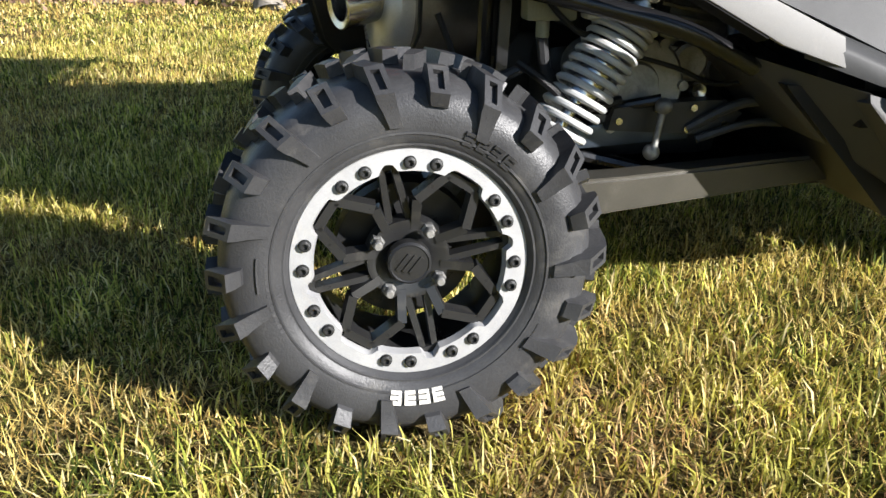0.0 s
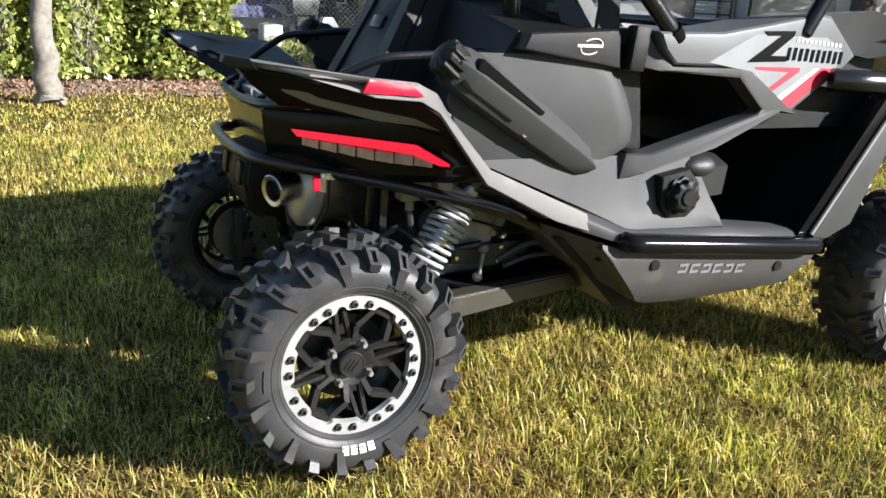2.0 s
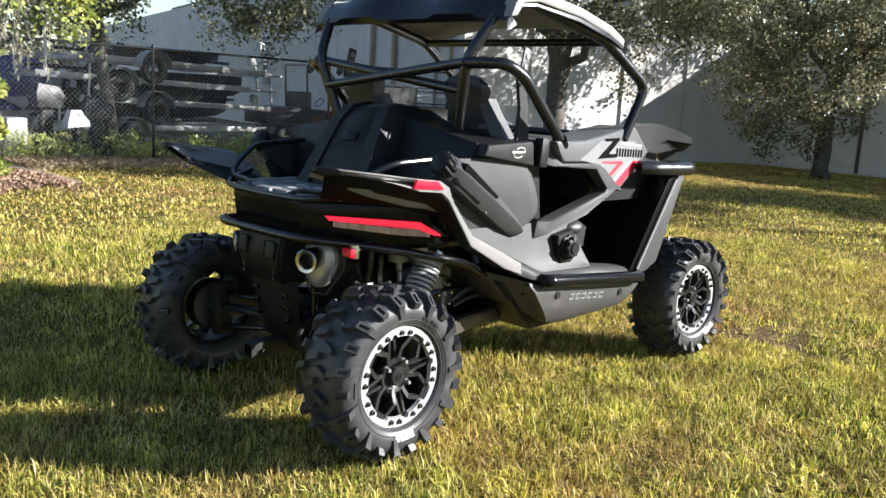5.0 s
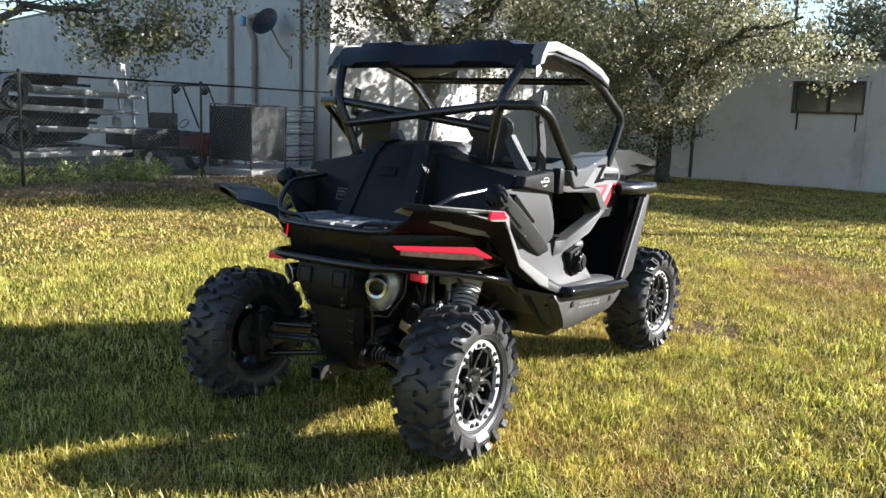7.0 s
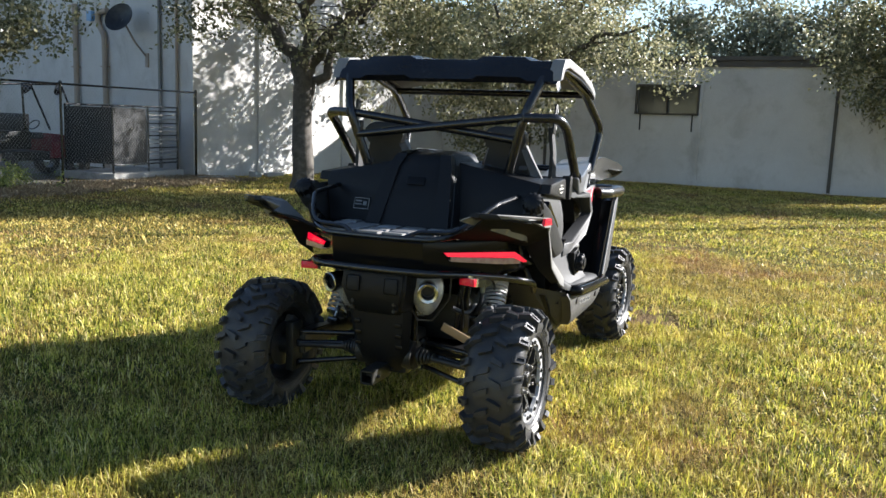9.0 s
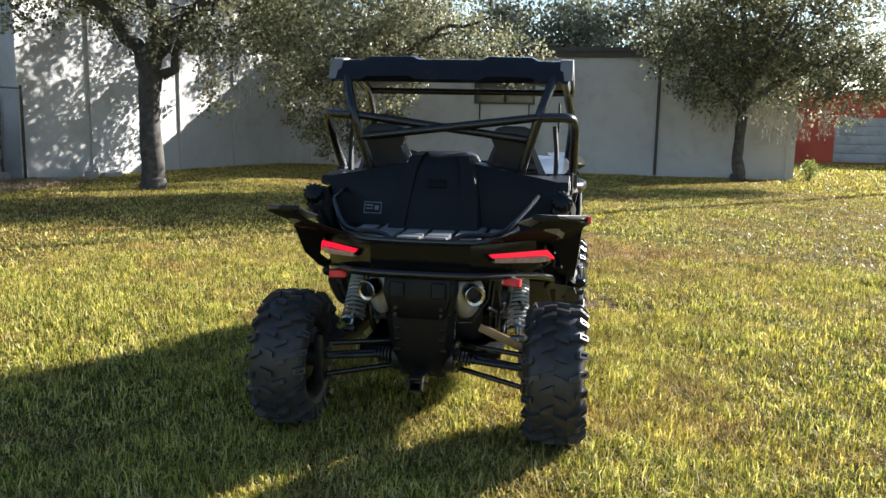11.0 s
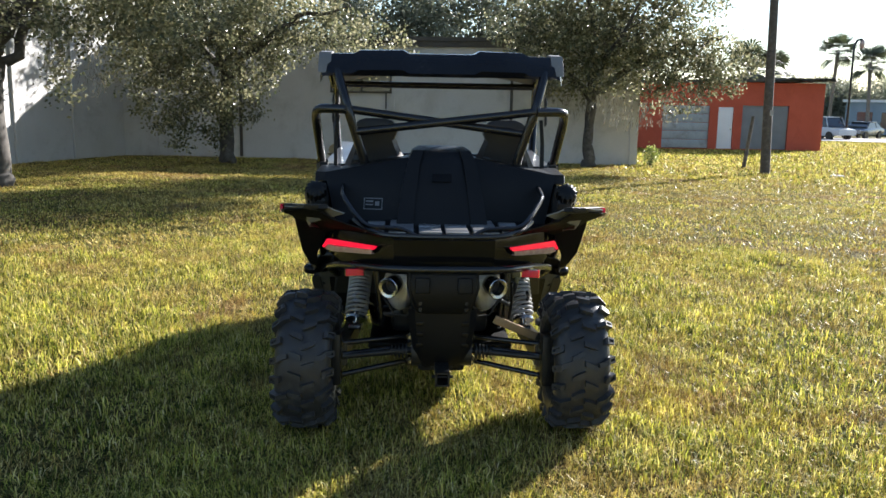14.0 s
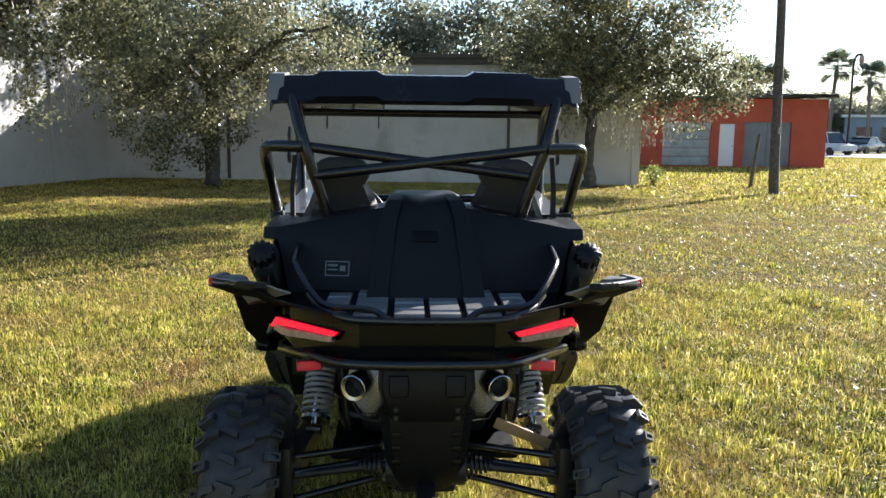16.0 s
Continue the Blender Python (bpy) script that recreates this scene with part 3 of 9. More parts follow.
def orange_shop():
    y0, y1, x0, x1, top = -19.9, -9.6, 37.0, 46.0, 3.0
    t = thing("shop_building", "low orange block building with grey roller door and white door", "building", (x0, (y0 + y1) / 2, -0.34), 0.0)
    w = y1 - y0
    c = (y0 + y1) / 2
    bm = bmesh.new()
    a, b = (0, w / 2), (0, -w / 2)
    holes = [(w / 2 - (y - c), w / 2 - (y2 - c), 0.05 if k < 2 else 0.05, h) for k, (y, y2, h) in enumerate(((-12.0, -14.3, 2.1), (-14.72, -15.48, 2.06), (-15.9, -18.2, 2.15)))]
    wall_between(bm, a, b, -0.4, top + 0.25, 0.2, holes)
    bmesh.ops.remove_doubles(bm, verts=bm.verts, dist=0.0005)
    part("wall", bm, M_ORANGE, t, angle=None)
    for p, q in (((0.2, -w / 2), (9, -w / 2)), ((9, -w / 2 + 0.2), (9, w / 2 - 0.2)), ((9, w / 2), (0.2, w / 2))):
        bm = bmesh.new()
        wall_between(bm, p, q, -0.4, top + 0.2, 0.2)
        part("wall", bm, M_ORANGE, t, angle=None)
    bm = bmesh.new()
    box(bm, (4.4, 0, top + 0.3), (9.5, w + 0.6, 0.14), Matrix.Rotation(radians(-1.5), 4, "X"))
    roof = part("roof", bm, M_EAVE, t, "dark ragged felt roof edge")
    bm = bmesh.new()
    rng = random.Random(4)
    for i in range(16):
        box(bm, (-0.25 + rng.uniform(-0.1, 0.1), -w / 2 + rng.uniform(-0.2, 3.0), top + 0.42 + rng.uniform(-0.05, 0.06)), (rng.uniform(0.2, 0.7), rng.uniform(0.2, 0.8), 0.03), Matrix.Rotation(rng.uniform(-0.3, 0.3), 4, "X"))
    part("loose_sheet", bm, M_DARKMETAL, roof)
    bm = bmesh.new()
    for i in range(5):
        box(bm, (0.08, -13.15 - c, 0.27 + i * 0.41), (0.04, 2.3, 0.395), None, 0.006)
    part("roller_door", bm, M_SHUTTER, t, "grey panelled roller door")
    bm = bmesh.new()
    box(bm, (0.08, -15.1 - c, 1.05), (0.05, 0.74, 2.0), None, 0.006)
    door = part("door", bm, M_WHITEDOOR, t, "plain white door")
    bm = bmesh.new()
    rod(bm, (0.02, -15.38 - c, 1.0), (0.06, -15.38 - c, 1.0), 0.03)
    part("door_handle", bm, M_CHROME, door)
    bm = bmesh.new()
    for k in range(2):
        box(bm, (0.1, -16.48 - 1.14 * k - c, 1.1), (0.05, 1.12, 2.1), None, 0.006)
    part("boarded_opening", bm, M_PANEL, t, "grey boarded opening")


orange_shop()


def street():
    bm = bmesh.new()
    vs = [bm.verts.new(p) for p in ((44, -90, -0.40), (52, -90, -0.44), (66, -24, -0.55), (58, -24, -0.50), (47.5, -40, -0.40))]
    bm.faces.new((vs[0], vs[1], vs[2], vs[3], vs[4]))
    ob = setting("road", bm, M_ROADGREY, "pale asphalt side street beyond the lawn", "road", None)
    ob.location.z = 0.03


street()

# ---- trees ----


def leaf_mesh(name, centres, size, mat, rng, droop=0.0, slim=0.5, corners=4):
    """Many small pointed leaves, one island each."""
    n = len(centres)
    c = np.asarray(centres)
    d = rng.normal(size=(n, 3))
    d[:, 2] -= droop
    d /= np.linalg.norm(d, axis=1)[:, None]
    e = rng.normal(size=(n, 3))
    e -= d * np.sum(d * e, 1)[:, None]
    e /= np.linalg.norm(e, axis=1)[:, None] + 1e-9
    s = size * rng.uniform(0.6, 1.35, n)[:, None]
    v = np.stack([c - d * s * 0.5, c + e * s * slim * 0.5, c + d * s * 0.5, c - e * s * slim * 0.5], 1)
    if corners == 3:
        v = np.stack([v[:, 0], c + e * s * slim * 0.55, v[:, 2]], 1)
    v = v.reshape(-1, 3)
    me = bpy.data.meshes.new(name)
    me.vertices.add(corners * n)
    me.vertices.foreach_set("co", v.ravel())
    me.loops.add(corners * n)
    me.loops.foreach_set("vertex_index", np.arange(corners * n))
    me.polygons.add(n)
    me.polygons.foreach_set("loop_start", np.arange(n) * corners)
    me.update()
    me.materials.append(mat)
    return me


def clump_points(rng, clumps, per_m3, twig=0.16, per_twig=14):
    """Leaf places: twigs scattered through ellipsoids, thicker towards the skin, with leaves about each twig."""
    out = []
    for (x, y, z), (a, b, c) in clumps:
        n = max(6, int(per_m3 * a * b * c * 4.19 / per_twig))
        p = rng.normal(size=(n, 3))
        p /= np.linalg.norm(p, axis=1)[:, None]
        p *= (rng.uniform(0.12, 1.0, n) ** 0.5)[:, None] * rng.uniform(0.85, 1.15, (n, 1))
        p = p * (a, b, c) + (x, y, z)
        q = np.repeat(p, per_twig, 0)
        q += rng.normal(size=q.shape) * twig * np.array([1, 1, 0.8])
        out.append(q)
    return np.concatenate(out)


def tree(name, label, loc, trunk, limbs, clumps, seed, leaf=0.075, per_m3=900, bark=M_BARK, leaves=M_OAK, moss=(), per_twig=14, twig=0.115):
    """trunk: points with radii, from the ground; limbs: lists of points with radii; clumps: leafy ellipsoids; moss: hanging places (x, y, z, length, width)."""
    rng = np.random.default_rng(seed)
    t = thing(name, label, "tree", loc)
    bm = bmesh.new()
    pts = [Vector(p[:3]) for p in trunk]
    rr = [p[3] for p in trunk]
    fine, rad = [], []
    for i in range(len(pts) - 1):
        for k in range(4):
            f = k / 4
            j = Vector(rng.normal(size=3) * 0.02 * (1 if i or k else 0))
            fine.append(pts[i].lerp(pts[i + 1], f) + j)
            rad.append((rr[i] * (1 - f) + rr[i + 1] * f) * rng.uniform(0.94, 1.07))
    sweep(bm, fine + [pts[-1]], rad + [rr[-1]], 14)
    tr = part("trunk", bm, bark, t, angle=60)
    for limb in limbs:
        bm = bmesh.new()
        lp = [Vector(p[:3]) for p in limb]
        lr = [p[3] for p in limb]
        fine, rad = [], []
        for i in range(len(lp) - 1):
            for k in range(5):
                f = k / 5
                fine.append(lp[i].lerp(lp[i + 1], f) + Vector(rng.normal(size=3) * 0.05 * (1 if i or k else 0)))
                rad.append(lr[i] * (1 - f) + lr[i + 1] * f)
        sweep(bm, fine + [lp[-1]], rad + [lr[-1]], 9)
        # twigs off the limb
        for k in range(16):
            s = rng.uniform(0.35, 1.0)
            p = fine[int(s * (len(fine) - 1))]
            d = Vector(rng.normal(size=3))
            d.z = abs(d.z) * 0.5 - 0.1
            d.normalize()
            ln = rng.uniform(0.5, 1.3)
            sweep(bm, [p, p + d * ln * 0.5 + Vector((0, 0, 0.05)), p + d * ln], [0.018, 0.012, 0.005], 4)
        part("limb", bm, bark, t, angle=60)
    # small ragged sprays that break the outline
    sprays = []
    for (x, y, z), (a, b, c) in clumps:
        for k in range(3 if a > 0.7 else 1):
            d = rng.normal(size=3)
            d[2] -= 0.35
            d /= np.linalg.norm(d)
            r = rng.uniform(0.2, 0.42)
            sprays.append(((x + d[0] * a * 1.12, y + d[1] * b * 1.12, z + d[2] * c * 1.2 - 0.08), (r, r, r * rng.uniform(0.7, 1.3))))
    pts = np.concatenate([clump_points(rng, clumps, per_m3 * 0.62, twig * 1.5, per_twig * 3), clump_points(rng, sprays, per_m3 * 0.9, twig, per_twig)])
    part("crown", leaf_mesh("crown", pts, leaf * 1.2, leaves, rng, 0.0, 0.62, 4), leaves, t)
    if moss:
        for x, y, z, ln, w in moss:
            ms = []
            n = int(240 * ln * max(w, 0.12) / 0.3)
            h = rng.uniform(0, 1, n) ** 0.8
            strand = rng.normal(size=(14, 2)) * w * 0.5
            s = strand[rng.integers(0, 14, n)]
            ms.append(np.stack([x + s[:, 0] + rng.normal(size=n) * 0.025, y + s[:, 1] + rng.normal(size=n) * 0.025, z - h * ln * (0.6 + 0.4 * np.abs(np.sin(s[:, 0] * 40)))], 1))
            tagged(part("hanging_moss", leaf_mesh("hanging_moss", np.concatenate(ms), 0.13, M_MOSS, rng, 2.5, 0.14), M_MOSS, t, "grey hanging moss strands"), kind="stuff")
    return t


def oaks():
    # oak before the sunlit wall
    tree("oak_tree", "mature live oak with forked grey trunk before the white wall", (12.5, 8.1, -0.12),
         [(0, 0, 0, 0.30), (0.02, 0.0, 0.25, 0.235), (0.05, 0.02, 1.5, 0.215), (0.0, 0.0, 2.6, 0.22)],
         [[(0, 0, 2.4, 0.17), (-0.2, 0.45, 3.3, 0.14), (-0.7, 1.2, 4.4, 0.09), (-0.9, 1.8, 5.2, 0.04)],
          [(0, 0, 2.45, 0.17), (0.25, -0.35, 3.2, 0.14), (0.3, -1.4, 4.1, 0.10), (0.4, -2.6, 4.6, 0.05)],
          [(0.05, 0, 1.9, 0.12), (0.3, -0.45, 2.7, 0.10), (0.6, -1.0, 3.7, 0.07), (1.0, -1.8, 4.6, 0.03)],
          [(0, 0, 2.6, 0.15), (-0.8, -0.6, 3.8, 0.1), (-1.6, -1.4, 4.8, 0.05)]],
         [((0.3, -2.4, 4.4), (1.8, 1.7, 0.9)), ((1.6, -1.6, 4.0), (1.4, 1.4, 0.9)), ((-0.8, 1.6, 4.9), (1.6, 1.5, 0.9)), ((0.2, 0.0, 5.3), (2.2, 2.2, 1.0)),
          ((-0.3, 2.4, 4.0), (1.0, 0.9, 0.7)), ((1.9, -3.0, 3.4), (0.9, 0.9, 0.6)), ((-1.4, -1.6, 4.9), (1.4, 1.3, 0.7)), ((0.9, 1.1, 3.9), (0.9, 0.8, 0.5)),
          ((1.4, -0.65, 2.1), (0.40, 0.40, 0.42)), ((-0.5, -0.9, 3.3), (0.9, 0.8, 0.4)), ((-0.3, -2.2, 3.1), (0.9, 0.9, 0.45)), ((0.3, -3.0, 3.3), (0.8, 0.8, 0.5)), ((-0.6, 1.0, 3.7), (0.9, 0.9, 0.4)), ((0.0, -3.6, 3.7), (0.8, 0.7, 0.6)), ((1.2, -0.6, 3.3), (0.6, 0.6, 0.3)), ((-0.4, 0.2, 6.6), (3.0, 3.0, 1.1)), ((-2.4, 1.6, 5.4), (1.8, 1.8, 0.9)), ((2.0, 1.6, 5.6), (1.1, 1.0, 0.6)), ((1.8, -2.4, 5.6), (1.3, 1.3, 0.6)), ((-2.2, -1.0, 6.0), (1.7, 1.7, 0.8)), ((-2.8, -0.6, 7.2), (2.4, 2.2, 1.1)), ((-4.8, -0.4, 6.6), (2.0, 2.0, 0.9)), ((1.2, -1.0, 8.0), (2.6, 2.6, 1.0)), ((-0.8, 2.6, 7.4), (2.4, 2.2, 1.0)),
          ((1.3, -1.9, 3.0), (0.8, 0.9, 0.5)), ((0.8, -2.8, 3.3), (0.8, 0.8, 0.5)), ((-0.2, 1.3, 4.2), (1.0, 1.2, 0.6))],
         11, 0.08, 480, moss=[(0.4, -1.0, 3.2, 1.2, 0.25), (0.9, -1.6, 3.1, 1.4, 0.3), (0.2, 0.6, 3.6, 0.9, 0.2)])
    # oak in the corner, branches to the ground
    tree("oak_tree", "dense live oak with low drooping foliage at the wall corner", (20.4, 5.4, -0.18),
         [(0, 0, 0, 0.26), (0.0, 0.0, 0.3, 0.2), (0.05, 0.05, 1.6, 0.18), (0.1, -0.05, 2.8, 0.16)],
         [[(0.1, 0, 2.2, 0.13), (-0.6, -0.9, 3.2, 0.1), (-1.1, -2.2, 4.0, 0.06), (-1.3, -3.6, 4.3, 0.03)],
          [(0.1, 0, 2.5, 0.13), (0.2, 0.9, 3.6, 0.09), (0.0, 1.9, 4.6, 0.05)],
          [(0.1, 0, 2.7, 0.12), (-1.0, 0.2, 3.8, 0.09), (-2.0, 0.4, 4.8, 0.04)],
          [(0.1, 0, 2.7, 0.12), (0.2, -0.8, 4.2, 0.09), (0.3, -1.8, 5.6, 0.04)]],
         [((-0.6, 0.2, 4.4), (1.9, 2.1, 1.0)), ((-0.9, -2.0, 4.1), (1.6, 1.6, 0.9)), ((-1.2, -3.6, 3.5), (1.1, 1.3, 0.55)), ((-0.6, 1.8, 3.2), (1.2, 1.4, 1.2)),
          ((-1.3, 0.2, 2.7), (0.9, 1.1, 1.0)), ((-0.6, 0.4, 1.5), (0.5, 0.9, 0.9)), ((-0.3, -1.0, 2.6), (0.8, 0.9, 0.9)), ((0.2, -1.2, 5.4), (1.0, 1.1, 0.6)),
          ((-0.9, 2.9, 4.3), (1.2, 1.0, 0.8)), ((-2.0, 1.4, 4.4), (1.0, 1.0, 0.7)), ((-1.3, -4.6, 3.0), (0.7, 0.7, 0.3)), ((-1.8, -0.8, 6.8), (1.1, 1.0, 0.6)), ((0.2, 0.9, 6.9), (0.7, 0.6, 0.4)), ((1.4, -0.6, 7.1), (0.9, 0.9, 0.6)), ((-0.4, -1.8, 7.0), (1.1, 1.0, 0.7)), ((-1.2, 1.5, 7.3), (0.5, 0.5, 0.35)), ((0.3, -0.6, 6.2), (0.6, 0.6, 0.4)), ((-0.6, 1.0, 8.3), (1.0, 1.0, 0.5)), ((-1.8, -2.4, 5.3), (0.8, 0.9, 0.5)), ((-0.8, 0.8, 2.2), (0.8, 1.2, 0.8)), ((-1.6, 1.0, 3.4), (1.1, 1.3, 0.9)), ((-0.8, 0.7, 1.2), (0.7, 1.0, 0.8)), ((-0.9, 1.7, 2.3), (1.0, 1.1, 0.9)), ((-0.5, -0.4, 1.9), (0.7, 0.8, 0.8)), ((-1.0, -0.5, 3.4), (1.2, 1.2, 0.9)), ((-1.0, -1.6, 3.0), (0.8, 0.9, 0.7)),
          # high clumps out of view, added to throw dappled shade on the wall
          ((-1.2, 1.3, 5.8), (0.5, 0.5, 0.35)), ((1.6, 0.6, 6.6), (0.8, 0.8, 0.5)), ((2.5, 1.2, 6.2), (1.3, 1.2, 0.8)), ((3.9, 0.6, 7.0), (1.5, 1.4, 0.9)), ((5.2, 0.2, 6.6), (1.4, 1.3, 0.8)), ((4.4, 0.5, 5.4), (1.2, 1.1, 0.7)), ((6.4, -0.4, 5.6), (1.2, 1.2, 0.7)), ((0.4, 2.6, 6.4), (1.5, 1.4, 0.8)), ((-3.0, 3.0, 5.0), (1.1, 1.0, 0.6))],
         12, 0.085, 520, moss=[(-0.8, 0.3, 2.6, 1.0, 0.3), (-0.6, -0.9, 2.4, 0.9, 0.2)])
    # oak at the end of the far wall
    tree("oak_tree", "live oak with moss and spreading crown beside the warehouse end", (21.2, -5.15, -0.19),
         [(0, 0, 0, 0.27), (0.0, 0.0, 0.2, 0.17), (0.03, 0.04, 1.2, 0.14), (0.0, -0.05, 2.4, 0.15)],
         [[(0, 0, 2.0, 0.12), (0.1, 1.0, 3.1, 0.09), (-0.1, 2.0, 4.0, 0.05)],
          [(0, 0, 2.2, 0.12), (0.0, -1.2, 3.0, 0.09), (-0.3, -2.6, 3.6, 0.05), (-0.4, -3.8, 3.9, 0.03)],
          [(0, 0, 2.4, 0.13), (-0.2, 0.1, 4.0, 0.1), (-0.1, 0.3, 5.6, 0.05)],
          [(0, 0, 2.3, 0.1), (-0.9, -0.4, 3.5, 0.07), (-1.5, -0.9, 4.6, 0.03)]],
         [((-0.2, 0.4, 4.6), (1.7, 2.1, 1.3)), ((-0.3, -1.8, 3.7), (1.4, 1.6, 1.0)), ((-0.4, -3.2, 3.3), (1.1, 1.3, 0.8)), ((-0.1, 1.9, 3.9), (1.2, 1.3, 0.8)),
          ((-0.6, -0.4, 3.0), (1.0, 1.2, 0.8)), ((-0.4, -1.7, 2.3), (0.7, 0.9, 0.6)), ((-0.2, -0.2, 6.0), (1.5, 1.8, 0.8)), ((-0.5, -4.2, 2.9), (0.6, 0.8, 0.4)),
          ((-0.4, 0.9, 2.5), (0.7, 0.8, 0.5)), ((-0.3, -2.6, 5.0), (1.2, 1.4, 0.7)), ((-0.4, 0.0, 7.4), (2.6, 2.8, 1.2)), ((-0.6, -0.6, 9.0), (2.2, 2.3, 1.0)), ((-1.8, 1.4, 6.0), (1.6, 1.7, 0.8)), ((-2.0, -1.6, 6.4), (1.5, 1.6, 0.8)), ((-0.5, -2.9, 2.6), (0.8, 1.1, 0.5)), ((-0.5, 1.5, 3.0), (0.9, 1.0, 0.7)), ((-0.5, 0.2, 3.7), (1.2, 1.4, 0.8))],
         13, 0.085, 850, moss=[(-0.4, 0.3, 2.4, 1.0, 0.25), (-0.4, -0.7, 2.2, 1.0, 0.3), (-0.5, -1.5, 2.0, 0.9, 0.25), (-0.2, 0.8, 2.2, 0.8, 0.2), (-0.5, -1.1, 2.3, 1.3, 0.3), (-0.5, -2.2, 2.2, 1.0, 0.3), (-0.6, 0.0, 2.8, 1.2, 0.35), (-0.6, -3.0, 2.4, 0.7, 0.3), (-0.5, 1.4, 2.6, 0.9, 0.25)])
    # yard tree behind the fence
    tree("oak_tree", "slender oak standing behind the chain-link fence", (4.9, 12.65, -0.02),
         [(0, 0, 0, 0.16), (0.0, 0, 0.3, 0.12), (-0.1, 0, 1.4, 0.11), (-0.22, 0, 2.3, 0.11), (-0.3, 0, 3.2, 0.10)],
         [[(-0.25, 0, 2.5, 0.08), (0.7, -0.8, 3.1, 0.06), (1.9, -1.4, 3.2, 0.03)], [(-0.3, 0, 3.0, 0.08), (0.4, -0.6, 4.2, 0.06), (0.6, -1.2, 4.9, 0.03)], [(-0.2, 0, 2.2, 0.07), (-0.8, 0.0, 2.9, 0.05), (-1.4, -0.2, 3.3, 0.03)]],
         [((2.0, -1.4, 3.15), (1.0, 0.7, 0.5)), ((3.0, -1.5, 3.3), (1.0, 0.7, 0.5)), ((3.9, -1.5, 3.5), (0.8, 0.6, 0.45)), ((3.4, -1.3, 2.85), (0.45, 0.4, 0.35)), ((0.9, -0.8, 3.5), (0.8, 0.7, 0.5)), ((-0.9, -0.1, 3.4), (0.9, 0.8, 0.5)), ((0.4, -0.8, 5.0), (1.6, 1.5, 0.8)), ((-1.4, -0.4, 4.6), (1.3, 1.2, 0.7)), ((0.0, -0.3, 2.75), (0.3, 0.3, 0.25)), ((1.6, -1.3, 2.8), (0.6, 0.4, 0.35)), ((2.6, -1.4, 2.9), (0.5, 0.4, 0.35)), ((2.9, -1.2, 2.5), (0.3, 0.25, 0.3)), ((2.0, -1.2, 2.55), (0.35, 0.25, 0.25)), ((-0.6, 0, 2.6), (0.3, 0.3, 0.25)), ((2.4, -0.8, 4.8), (1.5, 1.3, 0.7))],
         14, 0.075, 560, moss=[(-0.5, -0.1, 3.0, 0.9, 0.15), (-0.25, -0.13, 2.4, 0.7, 0.12), (0.0, -0.16, 0.5, 0.3, 0.14), (2.2, -1.4, 2.9, 0.6, 0.2)])
    # pale trunk before the hedge, with moss
    tree("oak_tree", "young oak with pale lichen-covered trunk and hanging moss by the hedge", (-0.58, 7.05, 0.0),
         [(0, 0, -0.02, 0.16), (0.0, 0, 0.12, 0.125), (-0.03, 0, 0.8, 0.108), (-0.06, 0.05, 1.7, 0.10), (-0.05, 0.1, 2.8, 0.09)],
         [[(-0.05, 0.1, 2.3, 0.06), (0.9, 0.5, 2.9, 0.045), (2.1, 0.8, 2.9, 0.025), (2.7, 0.9, 2.5, 0.012)], [(-0.05, 0.1, 2.6, 0.07), (-0.9, 0.5, 3.6, 0.05), (-1.8, 0.9, 4.2, 0.02)], [(-0.05, 0.1, 2.7, 0.07), (0.3, 1.0, 4.2, 0.04)]],
         [((2.4, 0.9, 2.6), (0.75, 0.5, 0.4)), ((1.4, 0.7, 3.3), (1.0, 0.8, 0.5)), ((-1.4, 0.8, 4.2), (1.3, 1.2, 0.7)), ((0.3, 0.8, 4.6), (1.6, 1.5, 0.8)), ((2.9, 1.1, 2.2), (0.4, 0.35, 0.35))],
         15, 0.07, 520, M_PALEBARK, M_HEDGE, moss=[(-0.42, 0.25, 2.0, 1.95, 0.16), (0.36, 0.45, 2.0, 2.0, 0.2), (1.7, 0.75, 2.8, 1.1, 0.3), (2.1, 0.9, 2.6, 1.3, 0.35), (-1.3, 0.6, 2.2, 1.4, 0.3)])


oaks()


